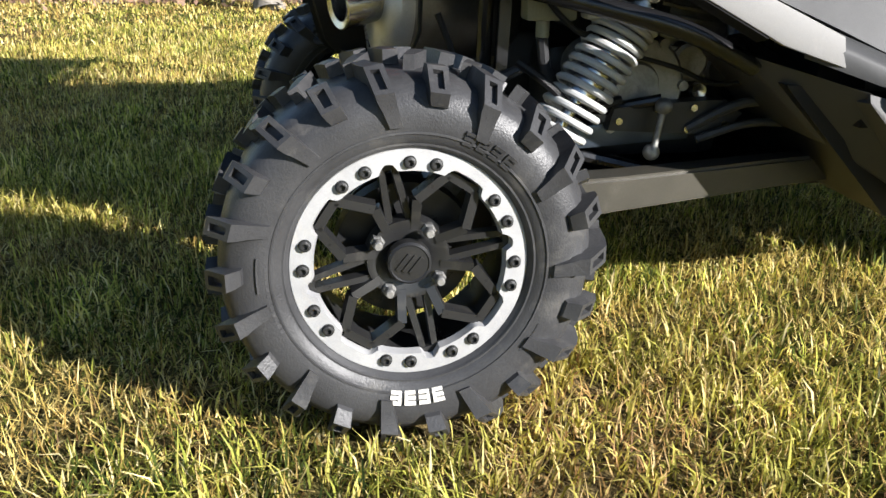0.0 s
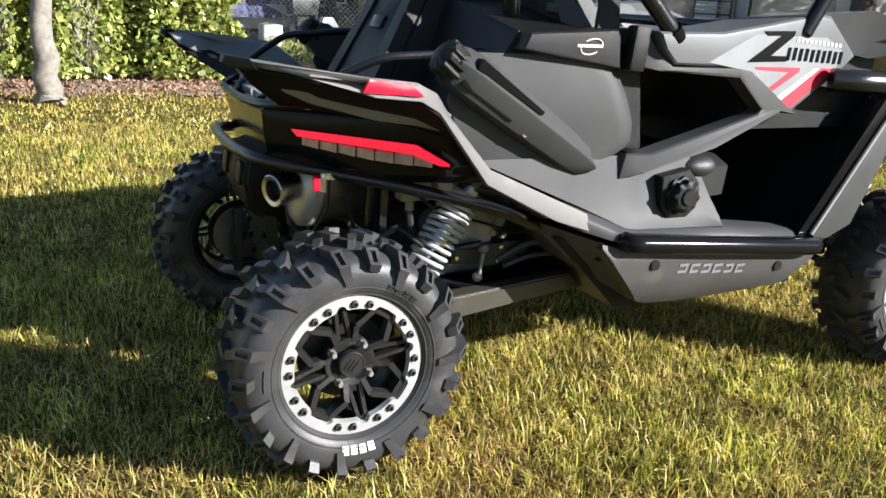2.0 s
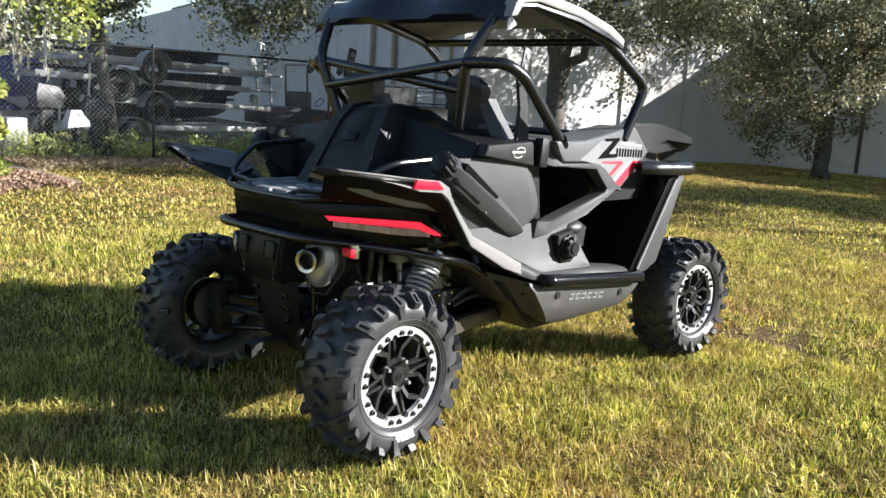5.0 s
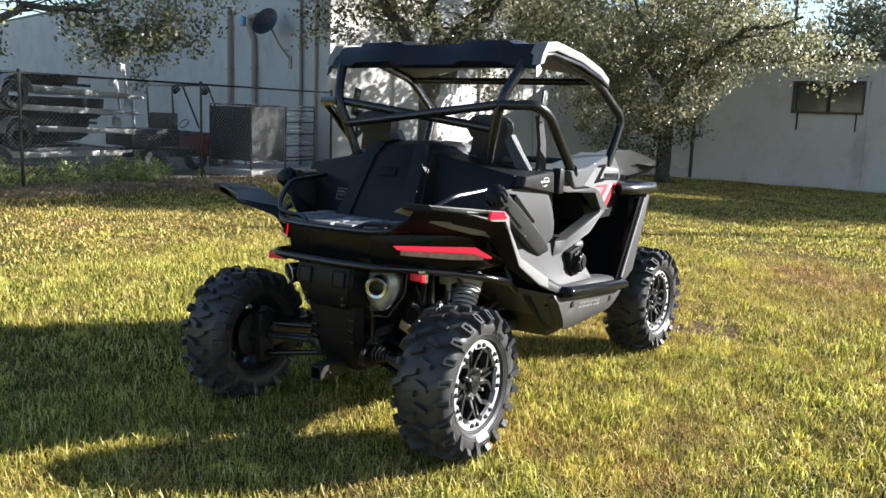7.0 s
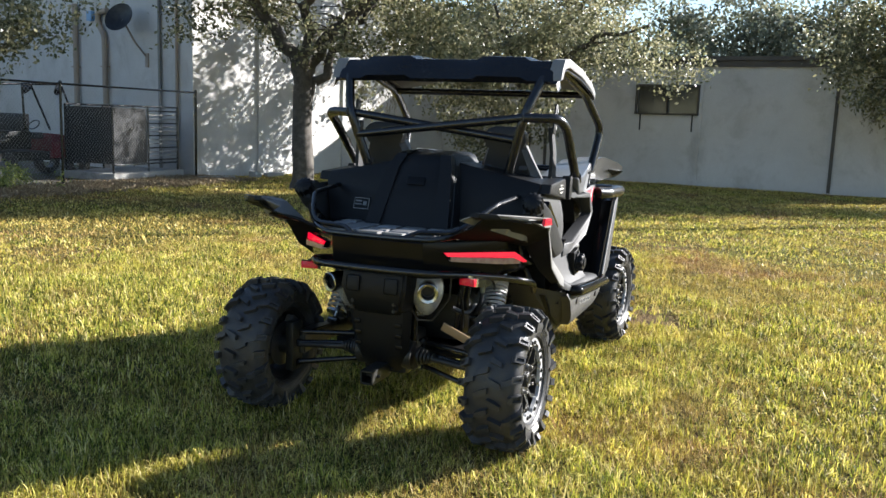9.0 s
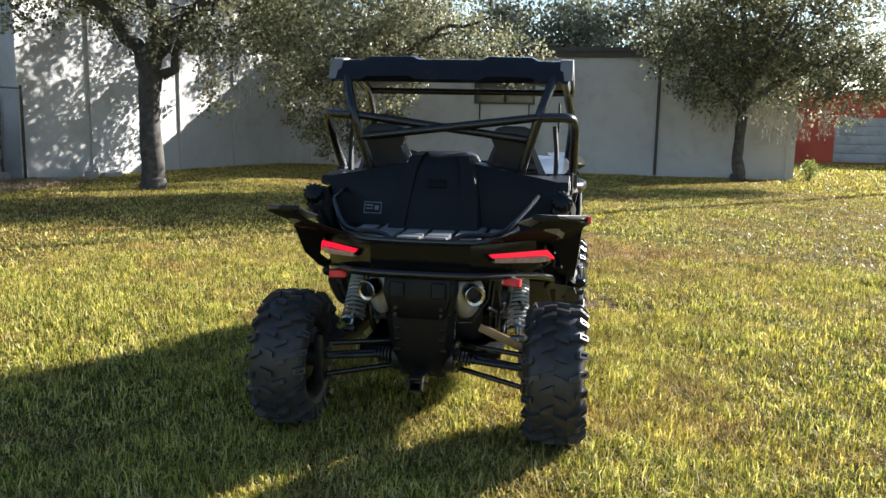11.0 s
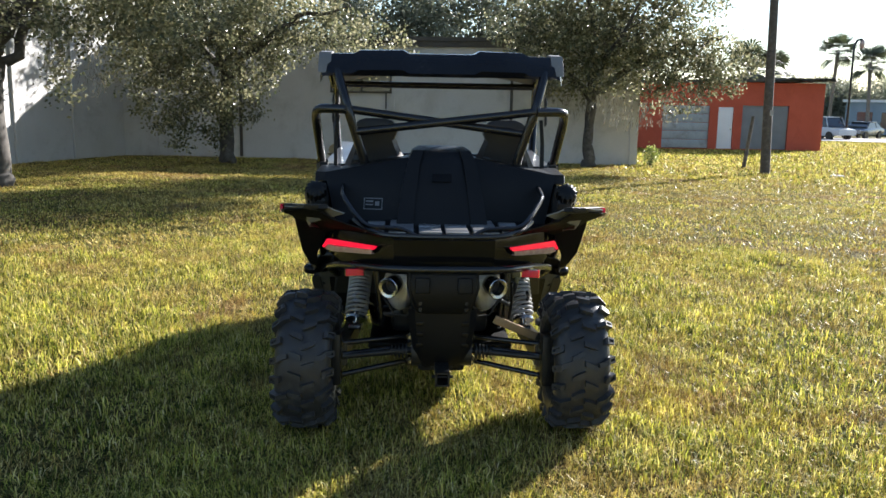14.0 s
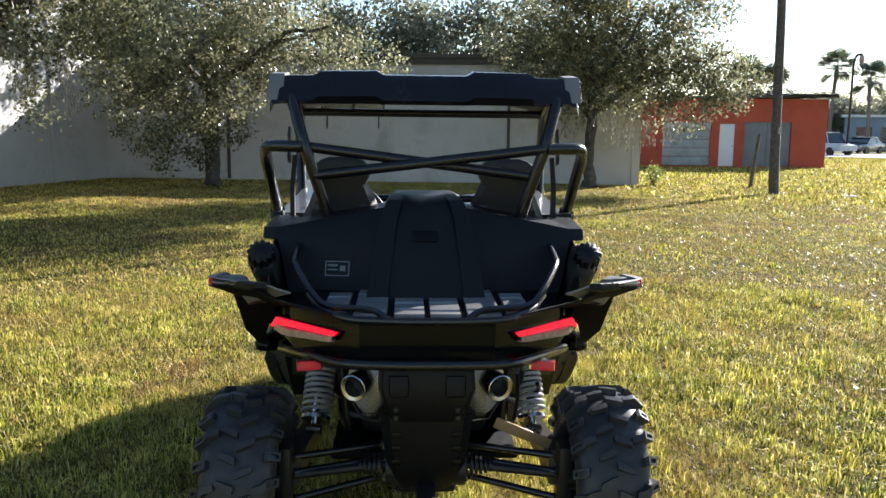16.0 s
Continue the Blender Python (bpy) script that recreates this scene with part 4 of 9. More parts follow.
def hedge():
    rng = np.random.default_rng(5)
    t = thing("hedge", "clipped yellow-green leafy hedge in sunlight", "hedge", (0, 0, 0))
    # front face line from far left to its end by the fence
    a, b = np.array([-6.5, 9.3]), np.array([1.7, 9.75])
    n = 42000
    s = rng.uniform(0, 1, n)
    depth = np.abs(rng.normal(size=n)) * 0.28
    face = rng.uniform(0, 1, n)
    top = 1.65 + 0.10 * np.sin(s * 23) + 0.07 * np.sin(s * 61 + 1)
    bulge = 0.12 * np.sin(s * 37 + 2) + 0.09 * np.sin(s * 83)
    z = rng.uniform(0.05, 1, n) * top
    pos = a + (b - a) * s[:, None]
    y = pos[:, 1] - 0.75 + bulge + depth + 0.12 * (z / top) ** 4
    x = pos[:, 0] + rng.normal(size=n) * 0.05
    on_top = face > 0.78
    y = np.where(on_top, pos[:, 1] - 0.7 + rng.uniform(0, 1.3, n), y)
    z = np.where(on_top, top - np.abs(rng.normal(size=n)) * 0.12, z)
    ends = rng.uniform(0, 1, 6000)
    ex = b[0] + 0.12 * np.sin(ends * 20) - np.abs(rng.normal(size=6000)) * 0.2 + 0.1
    ey = b[1] - 0.75 + rng.uniform(0, 1.3, 6000)
    pts = np.concatenate([np.stack([x, y, z], 1), np.stack([ex, ey, ends * 1.68], 1)])
    part("foliage", leaf_mesh("foliage", pts, 0.10, M_HEDGE, rng, 0.0, 0.6), M_HEDGE, t)
    bm = bmesh.new()
    for k in range(60):
        f = rng.uniform(0, 1)
        p = a + (b - a) * f
        q = Vector((p[0], p[1] - rng.uniform(0.05, 0.5), 0))
        d = Vector(rng.normal(size=3) * 0.25)
        sweep(bm, [q, q + Vector((d.x * 0.4, d.y * 0.4, 0.6)), q + Vector((d.x, d.y, 1.4))], [0.018, 0.013, 0.006], 5)
    part("stems", bm, M_BARK, t)
    # plain dark box added behind the leaves, its colour standing for the shade inside
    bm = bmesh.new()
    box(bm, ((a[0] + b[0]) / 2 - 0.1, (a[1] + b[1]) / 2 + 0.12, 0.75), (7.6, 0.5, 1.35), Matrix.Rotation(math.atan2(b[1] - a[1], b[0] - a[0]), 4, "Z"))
    part("shade_core", bm, surf("hedge_inner_shade", (0.012, 0.014, 0.006), (0.03, 0.032, 0.012), 20.0, (0.9, 1.0), 0.0, 0.8, 40), t)


hedge()


def mulch_bed():
    rng = np.random.default_rng(8)
    m = leafy("fallen_leaves", [(0.0, (0.12, 0.07, 0.045)), (0.5, (0.22, 0.13, 0.085)), (1.0, (0.36, 0.25, 0.17))], 1.0, (0.8, 1.2), 0.8, 0.1)
    n = 16000
    x = rng.uniform(-6.5, 2.4, n)
    y = 8.9 - 0.02 * x + rng.normal(size=n) * 0.55
    me = leaf_mesh("leaf_litter", np.stack([x, y, 0.012 + rng.uniform(0, 0.02, n)], 1), 0.07, m, rng, 0.0, 0.5)
    tagged(new("leaf_litter", me), "reddish-brown fallen leaves and mulch under the hedge", "leaf litter", "", "stuff")
    bm = bmesh.new()
    ring = []
    for k in range(40):
        s = k / 39
        ring.append((-6.8 + 9.4 * s, 7.9 + 0.25 * math.sin(k * 0.9) + 0.1 * math.sin(k * 2.3) + (0.5 * max(0, s - 0.85) * 6), 0.004))
    vs = [bm.verts.new(p) for p in ring] + [bm.verts.new((2.7, 11.2, 0.004)), bm.verts.new((-6.8, 11.2, 0.004))]
    bm.faces.new(vs)
    setting("mulch_bed", bm, surf("sandy_mulch", (0.13, 0.09, 0.065), (0.3, 0.22, 0.165), 3.0, (0.85, 0.95), 0.0, 0.8, 40, (0.40, 0.33, 0.26), 1.6, (0.5, 0.68)), "bare sandy bed with brown mulch along the hedge", "garden bed", None)


mulch_bed()


def palm(label, loc, height, lean, seed, size=1.0):
    rng = random.Random(seed)
    t = thing("palm_tree", label, "palm tree", loc, 0, "palms")
    bm = bmesh.new()
    top = Vector((lean[0], lean[1], height))
    sweep(bm, [Vector((0, 0, -0.2)), top * 0.35 - Vector((lean[0] * 0.2, 0, 0)), top * 0.7 - Vector((lean[0] * 0.12, 0, 0)), top], [0.2, 0.15, 0.14, 0.17], 10)
    part("trunk", bm, M_PALEBARK, t)
    for k in range(30):
        bm = bmesh.new()
        a, el = rng.uniform(0, 2 * math.pi), rng.uniform(-0.9, 1.2)
        d = Vector((math.cos(a) * math.cos(el), math.sin(a) * math.cos(el), math.sin(el)))
        side = d.cross(Vector((0, 0, 1))).normalized()
        up = side.cross(d)
        hub = top + d * 0.75 * size
        sweep(bm, [top, hub], [0.02, 0.012], 4)
        for j in range(15):
            th = (j - 7) / 7 * 1.9
            q = (d * math.cos(th) + side * math.sin(th)).normalized()
            ln = (0.75 - 0.2 * abs(j - 7) / 7) * size * rng.uniform(0.9, 1.1)
            w = side * math.cos(th) * 0.045 * size - d * math.sin(th) * 0.045 * size
            tip = hub + q * ln + Vector((0, 0, -0.25 * ln * ln)) - up * 0.0
            mid = hub + q * ln * 0.55
            vs = [bm.verts.new(p) for p in (hub, mid + w, tip, mid - w)]
            bm.faces.new(vs)
        part("frond", bm, M_PALM, t, angle=None)
    return t


palm("tall cabbage palm with round fan-leaved head", (70, -36.6, -0.65), 7.3, (-0.9, 0.2), 3, 1.45)
palm("tall cabbage palm with round fan-leaved head", (66, -37.9, -0.65), 6.2, (0.3, 0.1), 4, 1.5)
palm("squat fan palm behind the orange building", (50, -21.3, -0.5), 4.6, (0.1, 0.0), 5, 1.7)
palm("squat fan palm behind the orange building", (51, -23.2, -0.5), 4.3, (0.1, 0.2), 6, 1.5)


def far_trees():
    """Woods behind the roofs and beyond the street."""
    rng = np.random.default_rng(21)
    out = []
    for k in range(26):
        y = -12 + 52 * k / 25
        h = rng.uniform(5.5, 9.5) if y < 3 else rng.uniform(6.5, 10.0)
        x = 46 + rng.uniform(-2, 3)
        for j in range(5):
            out.append(((x + rng.normal() * 1.2, y + rng.normal() * 1.4, h * rng.uniform(0.45, 0.95)), (1.6, 1.9, 1.3)))
    for k in range(34):
        y = -78 + 40 * k / 33
        x = 92 - 0.2 * (y + 40)
        for j in range(4):
            out.append(((x + rng.normal() * 2, y + rng.normal() * 1.5, rng.uniform(0.6, 4.2)), (2.4, 2.2, 1.5)))
    for k in range(20):
        x = -14 + 26 * k / 19
        y = 31 + rng.uniform(-2, 2)
        for j in range(4):
            out.append(((x + rng.normal() * 0.8, y + rng.normal(), rng.uniform(0.6, 5.0)), (1.6, 1.6, 1.3)))
    pts = clump_points(rng, out, 42, 0.42, 22)
    me = leaf_mesh("far_woods", pts, 0.26, M_FARLEAF, rng, 0.0, 0.6)
    tagged(new("far_woods", me), "olive-green woods behind the roofs and the street", "trees", "", "stuff")
    bm = bmesh.new()
    for (x, y, z), (a, b, c) in out[::3]:
        sweep(bm, [(x, y, -1), (x + rng.normal() * 0.3, y, z * 0.6), (x, y, z + 1)], [0.16, 0.12, 0.03], 5)
    tagged(new("far_trunks", finish(bm, "far_trunks", M_BARK)), "grey trunks and branches of the far woods", "trees", "", "stuff")


far_trees()

# ---- the side-by-side vehicle: x ahead, y to its left, rear axle over x = 0 ----
utv = thing("side_by_side_vehicle", "grey and black two-seat off-road side-by-side parked on the lawn", "off-road vehicle")
HUB_Z = 0.335


def tyre_mesh():
    bm = bmesh.new()
    # carcass section: (along axle, radius), outer face at negative y
    half = [(0.0, 0.316), (0.05, 0.315), (0.085, 0.312), (0.108, 0.303), (0.122, 0.287), (0.130, 0.262), (0.130, 0.240), (0.124, 0.218), (0.112, 0.203), (0.100, 0.196)]
    prof = [(-y, r) for y, r in half[::-1]] + half[1:]
    lathe(bm, prof + [(0.09, 0.186), (-0.09, 0.186)], 72, close=True)
    # raised rings on the sidewall
    for r, w in ((0.2085, 0.0022), (0.2275, 0.0015)):
        for s in (-1, 1):
            y = s * (0.116 if r < 0.21 else 0.1272)
            lathe(bm, [(y - s * 0.002, r - w * 2), (y + s * 0.0012, r - w), (y + s * 0.0012, r + w), (y - s * 0.002, r + w * 2)], 72)

    def at(side, s, a, h):
        """A point over the section: s runs 0 at the crown to 1 low on the sidewall."""
        f = max(s, 0.0) * 6.2
        i = min(int(f), 6)
        t = f - i
        y0, r0 = half[i]
        y1, r1 = half[i + 1]
        y, r = y0 + (y1 - y0) * t, r0 + (r1 - r0) * t
        ny, nr = (r0 - r1), (y1 - y0)
        k = math.hypot(ny, nr)
        y, r = (y + ny / k * h) * side, r + nr / k * h
        return Vector((math.cos(a) * r, y, math.sin(a) * r))

    slots = []
    N = 22
    for side in (-1, 1):
        for k in range(N):
            a0 = 2 * math.pi * (k + (0.5 if side > 0 else 0.0)) / N
            long = k % 2 == 0
            # (s, angular shift, half width, height)
            secs = [(0.22, 0.085, 0.032, 0.024), (0.34, 0.06, 0.038, 0.027), (0.43, 0.026, 0.046, 0.030), (0.65, 0.0, 0.050, 0.028), (0.72, -0.006, 0.050, 0.020), (0.80, -0.02, 0.046, 0.012), (0.97, -0.045, 0.042, 0.006)]
            if not long:
                secs = [(0.36, 0.03, 0.044, 0.023), (0.44, 0.014, 0.050, 0.027), (0.65, 0.0, 0.052, 0.028), (0.71, -0.006, 0.052, 0.018), (0.76, -0.014, 0.048, 0.009)]
            rows = []
            for s, sh, w, h in secs:
                a = a0 + sh * side * -1
                rows.append([bm.verts.new(at(side, s, a - w * 1.10, -0.002)), bm.verts.new(at(side, s, a - w, h)), bm.verts.new(at(side, s, a + w, h)), bm.verts.new(at(side, s, a + w * 1.10, -0.002))])
            fs = []
            for i, (p, q) in enumerate(zip(rows, rows[1:])):
                for j in range(3):
                    f = bm.faces.new((p[j], p[j + 1], q[j + 1], q[j]))
                    fs.append(f)
                    if j == 1 and i == (2 if long else 1):
                        slots.append(f)
            fs += [bm.faces.new(rows[0]), bm.faces.new(rows[-1][::-1])]
            bmesh.ops.recalc_face_normals(bm, faces=fs)
    for k in range(N):
        a0 = 2 * math.pi * (k + 0.25) / N
        for side in (-1, 1):
            rows = []
            for s, sh, w, h in ((-0.02, -0.01, 0.036, 0.024), (0.09, 0.02, 0.036, 0.025), (0.2, 0.06, 0.026, 0.024)):
                a = a0 + (math.pi / N if side > 0 else 0) + sh
                rows.append([bm.verts.new(at(side, s, a - w * 1.15, -0.002)), bm.verts.new(at(side, s, a - w, h)), bm.verts.new(at(side, s, a + w, h)), bm.verts.new(at(side, s, a + w * 1.15, -0.002))])
            fs = [bm.faces.new((p[j], p[j + 1], q[j + 1], q[j])) for p, q in zip(rows, rows[1:]) for j in range(3)]
            fs += [bm.faces.new(rows[0]), bm.faces.new(rows[-1][::-1])]
            bmesh.ops.recalc_face_normals(bm, faces=fs)
    bmesh.ops.inset_individual(bm, faces=slots, thickness=0.0118, depth=0.0)
    bmesh.ops.inset_individual(bm, faces=slots, thickness=0.0008, depth=-0.010)
    return finish(bm, "tyre", M_RUBBER, 32)


def tyre_letters():
    """White and raised lettering on the sidewall, as plain blocks."""
    def arc(bm, a0, a1, r0, r1, h, n=6):
        for i in range(n):
            b0, b1 = a0 + (a1 - a0) * i / n, a0 + (a1 - a0) * (i + 1) / n
            vs = []
            for y in (0.0, -h):
                for a, r in ((b0, r0), (b1, r0), (b1, r1), (b0, r1)):
                    yy = -(0.1155 + (r - 0.203) * 0.36) + y
                    vs.append(bm.verts.new((math.cos(a) * r, yy, math.sin(a) * r)))
            for q in ((4, 5, 6, 7), (0, 1, 5, 4), (1, 2, 6, 5), (2, 3, 7, 6), (3, 0, 4, 7)):
                bm.faces.new([vs[k] for k in q])
    white, raised = bmesh.new(), bmesh.new()
    for bm, mid, flip in ((white, radians(272), 1), (raised, radians(58), 1)):
        for k in range(4):
            a = mid + (k - 1.5) * 0.105 * flip
            r0, r1 = 0.222, 0.245
            w = 0.04
            for j in range(3):   # each letter as stacked bars
                rr = r0 + (r1 - r0) * j / 2.6
                arc(bm, a - w, a + w, rr, rr + 0.0055, 0.005, 3)
            arc(bm, a - w if k % 2 else a + w - 0.02, a - w + 0.02 if k % 2 else a + w, r0, r1, 0.005, 1)
    for k in range(11):
        a = radians(176) + k * 0.048
        arc(raised, a, a + 0.03, 0.226, 0.236, 0.0022, 2)
    arc(raised, radians(172), radians(186), 0.246, 0.249, 0.002, 6)
    arc(raised, radians(320), radians(334), 0.222, 0.225, 0.002, 6)
    arc(raised, radians(320), radians(334), 0.240, 0.243, 0.002, 6)
    return finish(white, "lettering", M_WHITE, None), finish(raised, "raised_lettering", M_RUBBER, None)


HEX = [radians(57 + 90 * k) for k in range(4)]
YF = -0.105            # plane of the ring's face, outward from the wheel's middle


def ring_mesh():
    bm = bmesh.new()
    n = 160
    rings = []
    for kind in range(5):
        ring = []
        for k in range(n):
            a = 2 * math.pi * k / n
            near = min(abs((a - (h + s * radians(26)) + math.pi) % (2 * math.pi) - math.pi) for h in HEX for s in (-1, 1))
            lobe = 1.0 if near < radians(13.5) else max(0.0, 1 - (near - radians(13.5)) / radians(3))
            inner = 0.172 - 0.014 * lobe
            r, y = ((0.199, YF + 0.03), (0.2, YF + 0.004), (0.197, YF), (inner + 0.004, YF), (inner, YF + 0.016))[kind]
            ring.append(bm.verts.new((math.cos(a) * r, y, math.sin(a) * r)))
        rings.append(ring)
    fs = [bm.faces.new((p[k], p[(k + 1) % n], q[(k + 1) % n], q[k])) for p, q in zip(rings, rings[1:]) for k in range(n)]
    bmesh.ops.recalc_face_normals(bm, faces=fs)
    return finish(bm, "beadlock_ring", M_SILVER, 40)


def rim_meshes():
    bm, loop, strut = bmesh.new(), bmesh.new(), bmesh.new()
    lathe(bm, [(0.10, 0.19), (0.08, 0.175), (-0.02, 0.165), (-0.07, 0.176), (YF + 0.006, 0.186), (YF + 0.006, 0.192), (-0.06, 0.19), (0.09, 0.2)], 56, close=True)

    def bar(bm, p, q, w0, w1, y0, y1, depth=0.028):
        """A spoke bar between two points of the wheel's plane, each with its height outward."""
        p, q = Vector((p[0], 0, p[1])), Vector((q[0], 0, q[1]))
        d = (q - p).normalized()
        s = Vector((-d.z, 0, d.x))
        r = [[p + s * w0 * 0.5 + Vector((0, y0 + depth, 0)), p - s * w0 * 0.5 + Vector((0, y0 + depth, 0)), p - s * w0 * 0.38 + Vector((0, y0, 0)), p + s * w0 * 0.38 + Vector((0, y0, 0))],
             [q + s * w1 * 0.5 + Vector((0, y1 + depth, 0)), q - s * w1 * 0.5 + Vector((0, y1 + depth, 0)), q - s * w1 * 0.38 + Vector((0, y1, 0)), q + s * w1 * 0.38 + Vector((0, y1, 0))]]
        loft(bm, r)

    def pol(a, r):
        return (math.cos(a) * r, math.sin(a) * r)
    for h in HEX[:1]:
        a, b = pol(h - 0.36, 0.056), pol(h + 0.36, 0.056)
        c, d = pol(h - 0.46, 0.110), pol(h + 0.46, 0.110)
        e, f = pol(h - 0.17, 0.163), pol(h + 0.17, 0.163)
        for p, q, y0, y1 in ((a, c, YF + 0.03, YF + 0.012), (c, e, YF + 0.012, YF + 0.012), (e, f, YF + 0.012, YF + 0.012), (f, d, YF + 0.012, YF + 0.012), (d, b, YF + 0.012, YF + 0.03)):
            bar(loop, p, q, 0.020, 0.020, y0, y1)
        v = h - math.pi / 4
        for s in (-1, 1):
            bar(strut, pol(v + s * 0.36, 0.052), pol(v + s * 0.06, 0.170), 0.015, 0.013, YF + 0.036, YF + 0.018, 0.022)
        bar(strut, pol(v - 0.09, 0.168), pol(v + 0.09, 0.168), 0.014, 0.014, YF + 0.018, YF + 0.018)
    lathe(bm, [(YF + 0.05, 0.02), (YF + 0.028, 0.062), (YF + 0.028, 0.07), (YF + 0.06, 0.074), (YF + 0.08, 0.06)], 32)
    lathe(bm, [(YF + 0.085, 0.01), (YF + 0.085, 0.12), (YF + 0.11, 0.125), (YF + 0.11, 0.01)], 36)
    return finish(bm, "wheel", M_RIM, 30), finish(loop, "spoke_loop", M_RIM, 30), finish(strut, "spoke", M_RIM, 30)


def cap_mesh():
    bm = bmesh.new()
    lathe(bm, [(YF + 0.03, 0.038), (YF + 0.012, 0.037), (YF + 0.008, 0.033), (YF + 0.010, 0.031), (YF + 0.010, 0.001)], 36)
    for k in (-1, 0, 1):   # three slanting ribs
        box(bm, (k * 0.011, YF + 0.009, -k * 0.003), (0.006, 0.004, 0.034), Matrix.Rotation(radians(38), 4, "Y"))
    return finish(bm, "hub_cap", M_RIM, 30)


def bolt_mesh(r=0.0095):
    bm = bmesh.new()
    lathe(bm, [(0.004, r * 1.15), (-0.001, r * 1.15), (-0.001, r), (-0.0075, r * 0.95), (-0.0085, r * 0.7), (-0.0085, r * 0.55), (-0.003, r * 0.5), (-0.003, 0.0005)], 14)
    return finish(bm, "bolt", M_DARKMETAL, 30)


def nut_mesh():
    bm = bmesh.new()
    lathe(bm, [(0.01, 0.0125), (-0.004, 0.0125), (-0.008, 0.0095)], 6)
    lathe(bm, [(0.0, 0.0085), (-0.022, 0.008), (-0.025, 0.006), (-0.025, 0.0005)], 12)
    return finish(bm, "lug_nut", M_CAST, 30)


ME = {"tyre": tyre_mesh(), "ring": ring_mesh(), "cap": cap_mesh(), "bolt": bolt_mesh(), "nut": nut_mesh()}
ME["white"], ME["raised"] = tyre_letters()
ME["rim"], ME["loop"], ME["strut"] = rim_meshes()


def wheel(x, y, turn, spin, camber):
    w = part("wheel", ME["rim"], None, utv, "satin-black alloy wheel with silver bead ring and knobbly mud tyre")
    w.matrix_world = pose(x, y, HUB_Z, 0, 0, turn) @ pose(0, 0, 0, camber, 0, 0) @ pose(0, 0, 0, 0, spin, 0)
    w.matrix_parent_inverse = Matrix()
    w.matrix_basis = pose(x, y, HUB_Z, 0, 0, turn) @ pose(0, 0, 0, camber, 0, 0) @ pose(0, 0, 0, 0, spin, 0)
    part("tyre", ME["tyre"], None, w, "dusty black mud tyre with deep blocky tread")
    part("beadlock_ring", ME["ring"], None, w, "machined silver bead ring")
    part("hub_cap", ME["cap"], None, w)
    for k in range(4):
        for kind, me in (("spoke_loop", "loop"), ("spoke", "strut")):
            sp = part(kind, ME[me], None, w)
            sp.rotation_euler = (0, -math.pi / 2 * k, 0)
    part("lettering", ME["white"], None, w, "white sidewall lettering")
    part("raised_lettering", ME["raised"], None, w)
    for h in HEX:
        for s in (-1, 1):
            for q in (-1, 1):
                b = part("bolt", ME["bolt"], None, w)
                a = h + s * radians(26) + q * radians(7)
                b.location = (math.cos(a) * 0.176, YF, math.sin(a) * 0.176)
        nb = part("lug_nut", ME["nut"], None, w)
        nb.location = (math.cos(h) * 0.062, YF + 0.028, math.sin(h) * 0.062)
    return w


TRACK = 0.655
wheel(0.0, -TRACK, 0, 0, -1.2)
wheel(2.286, -TRACK, -3, -34, -0.5)
wheel(0.0, TRACK, 180, 20, -1.2)
wheel(2.286, TRACK, 177, 50, -0.5)


# ---- bodywork, side by side ----


def both(make):
    for s in (-1, 1):
        make(s)


def side_prism(name, outline, y_in, y_out, mat, label="", bevel=0.008, parent=None, sides=(-1, 1), seg=2, angle=35):
    """One panel for each flank. y_in and y_out are distances from the middle plane, or functions of x and z."""
    made = []
    for s in sides:
        bm = bmesh.new()
        fi = (lambda x, z, s=s: s * (y_in(x, z) if callable(y_in) else y_in))
        fo = (lambda x, z, s=s: s * (y_out(x, z) if callable(y_out) else y_out))
        prism(bm, outline, fi, fo, bevel, seg)
        made.append(part(name, bm, mat, parent or utv, label, angle))
    return made


def lerp(x, *knots):
    """Piecewise linear through (x, value) knots."""
    return float(np.interp(x, [k[0] for k in knots], [k[1] for k in knots]))


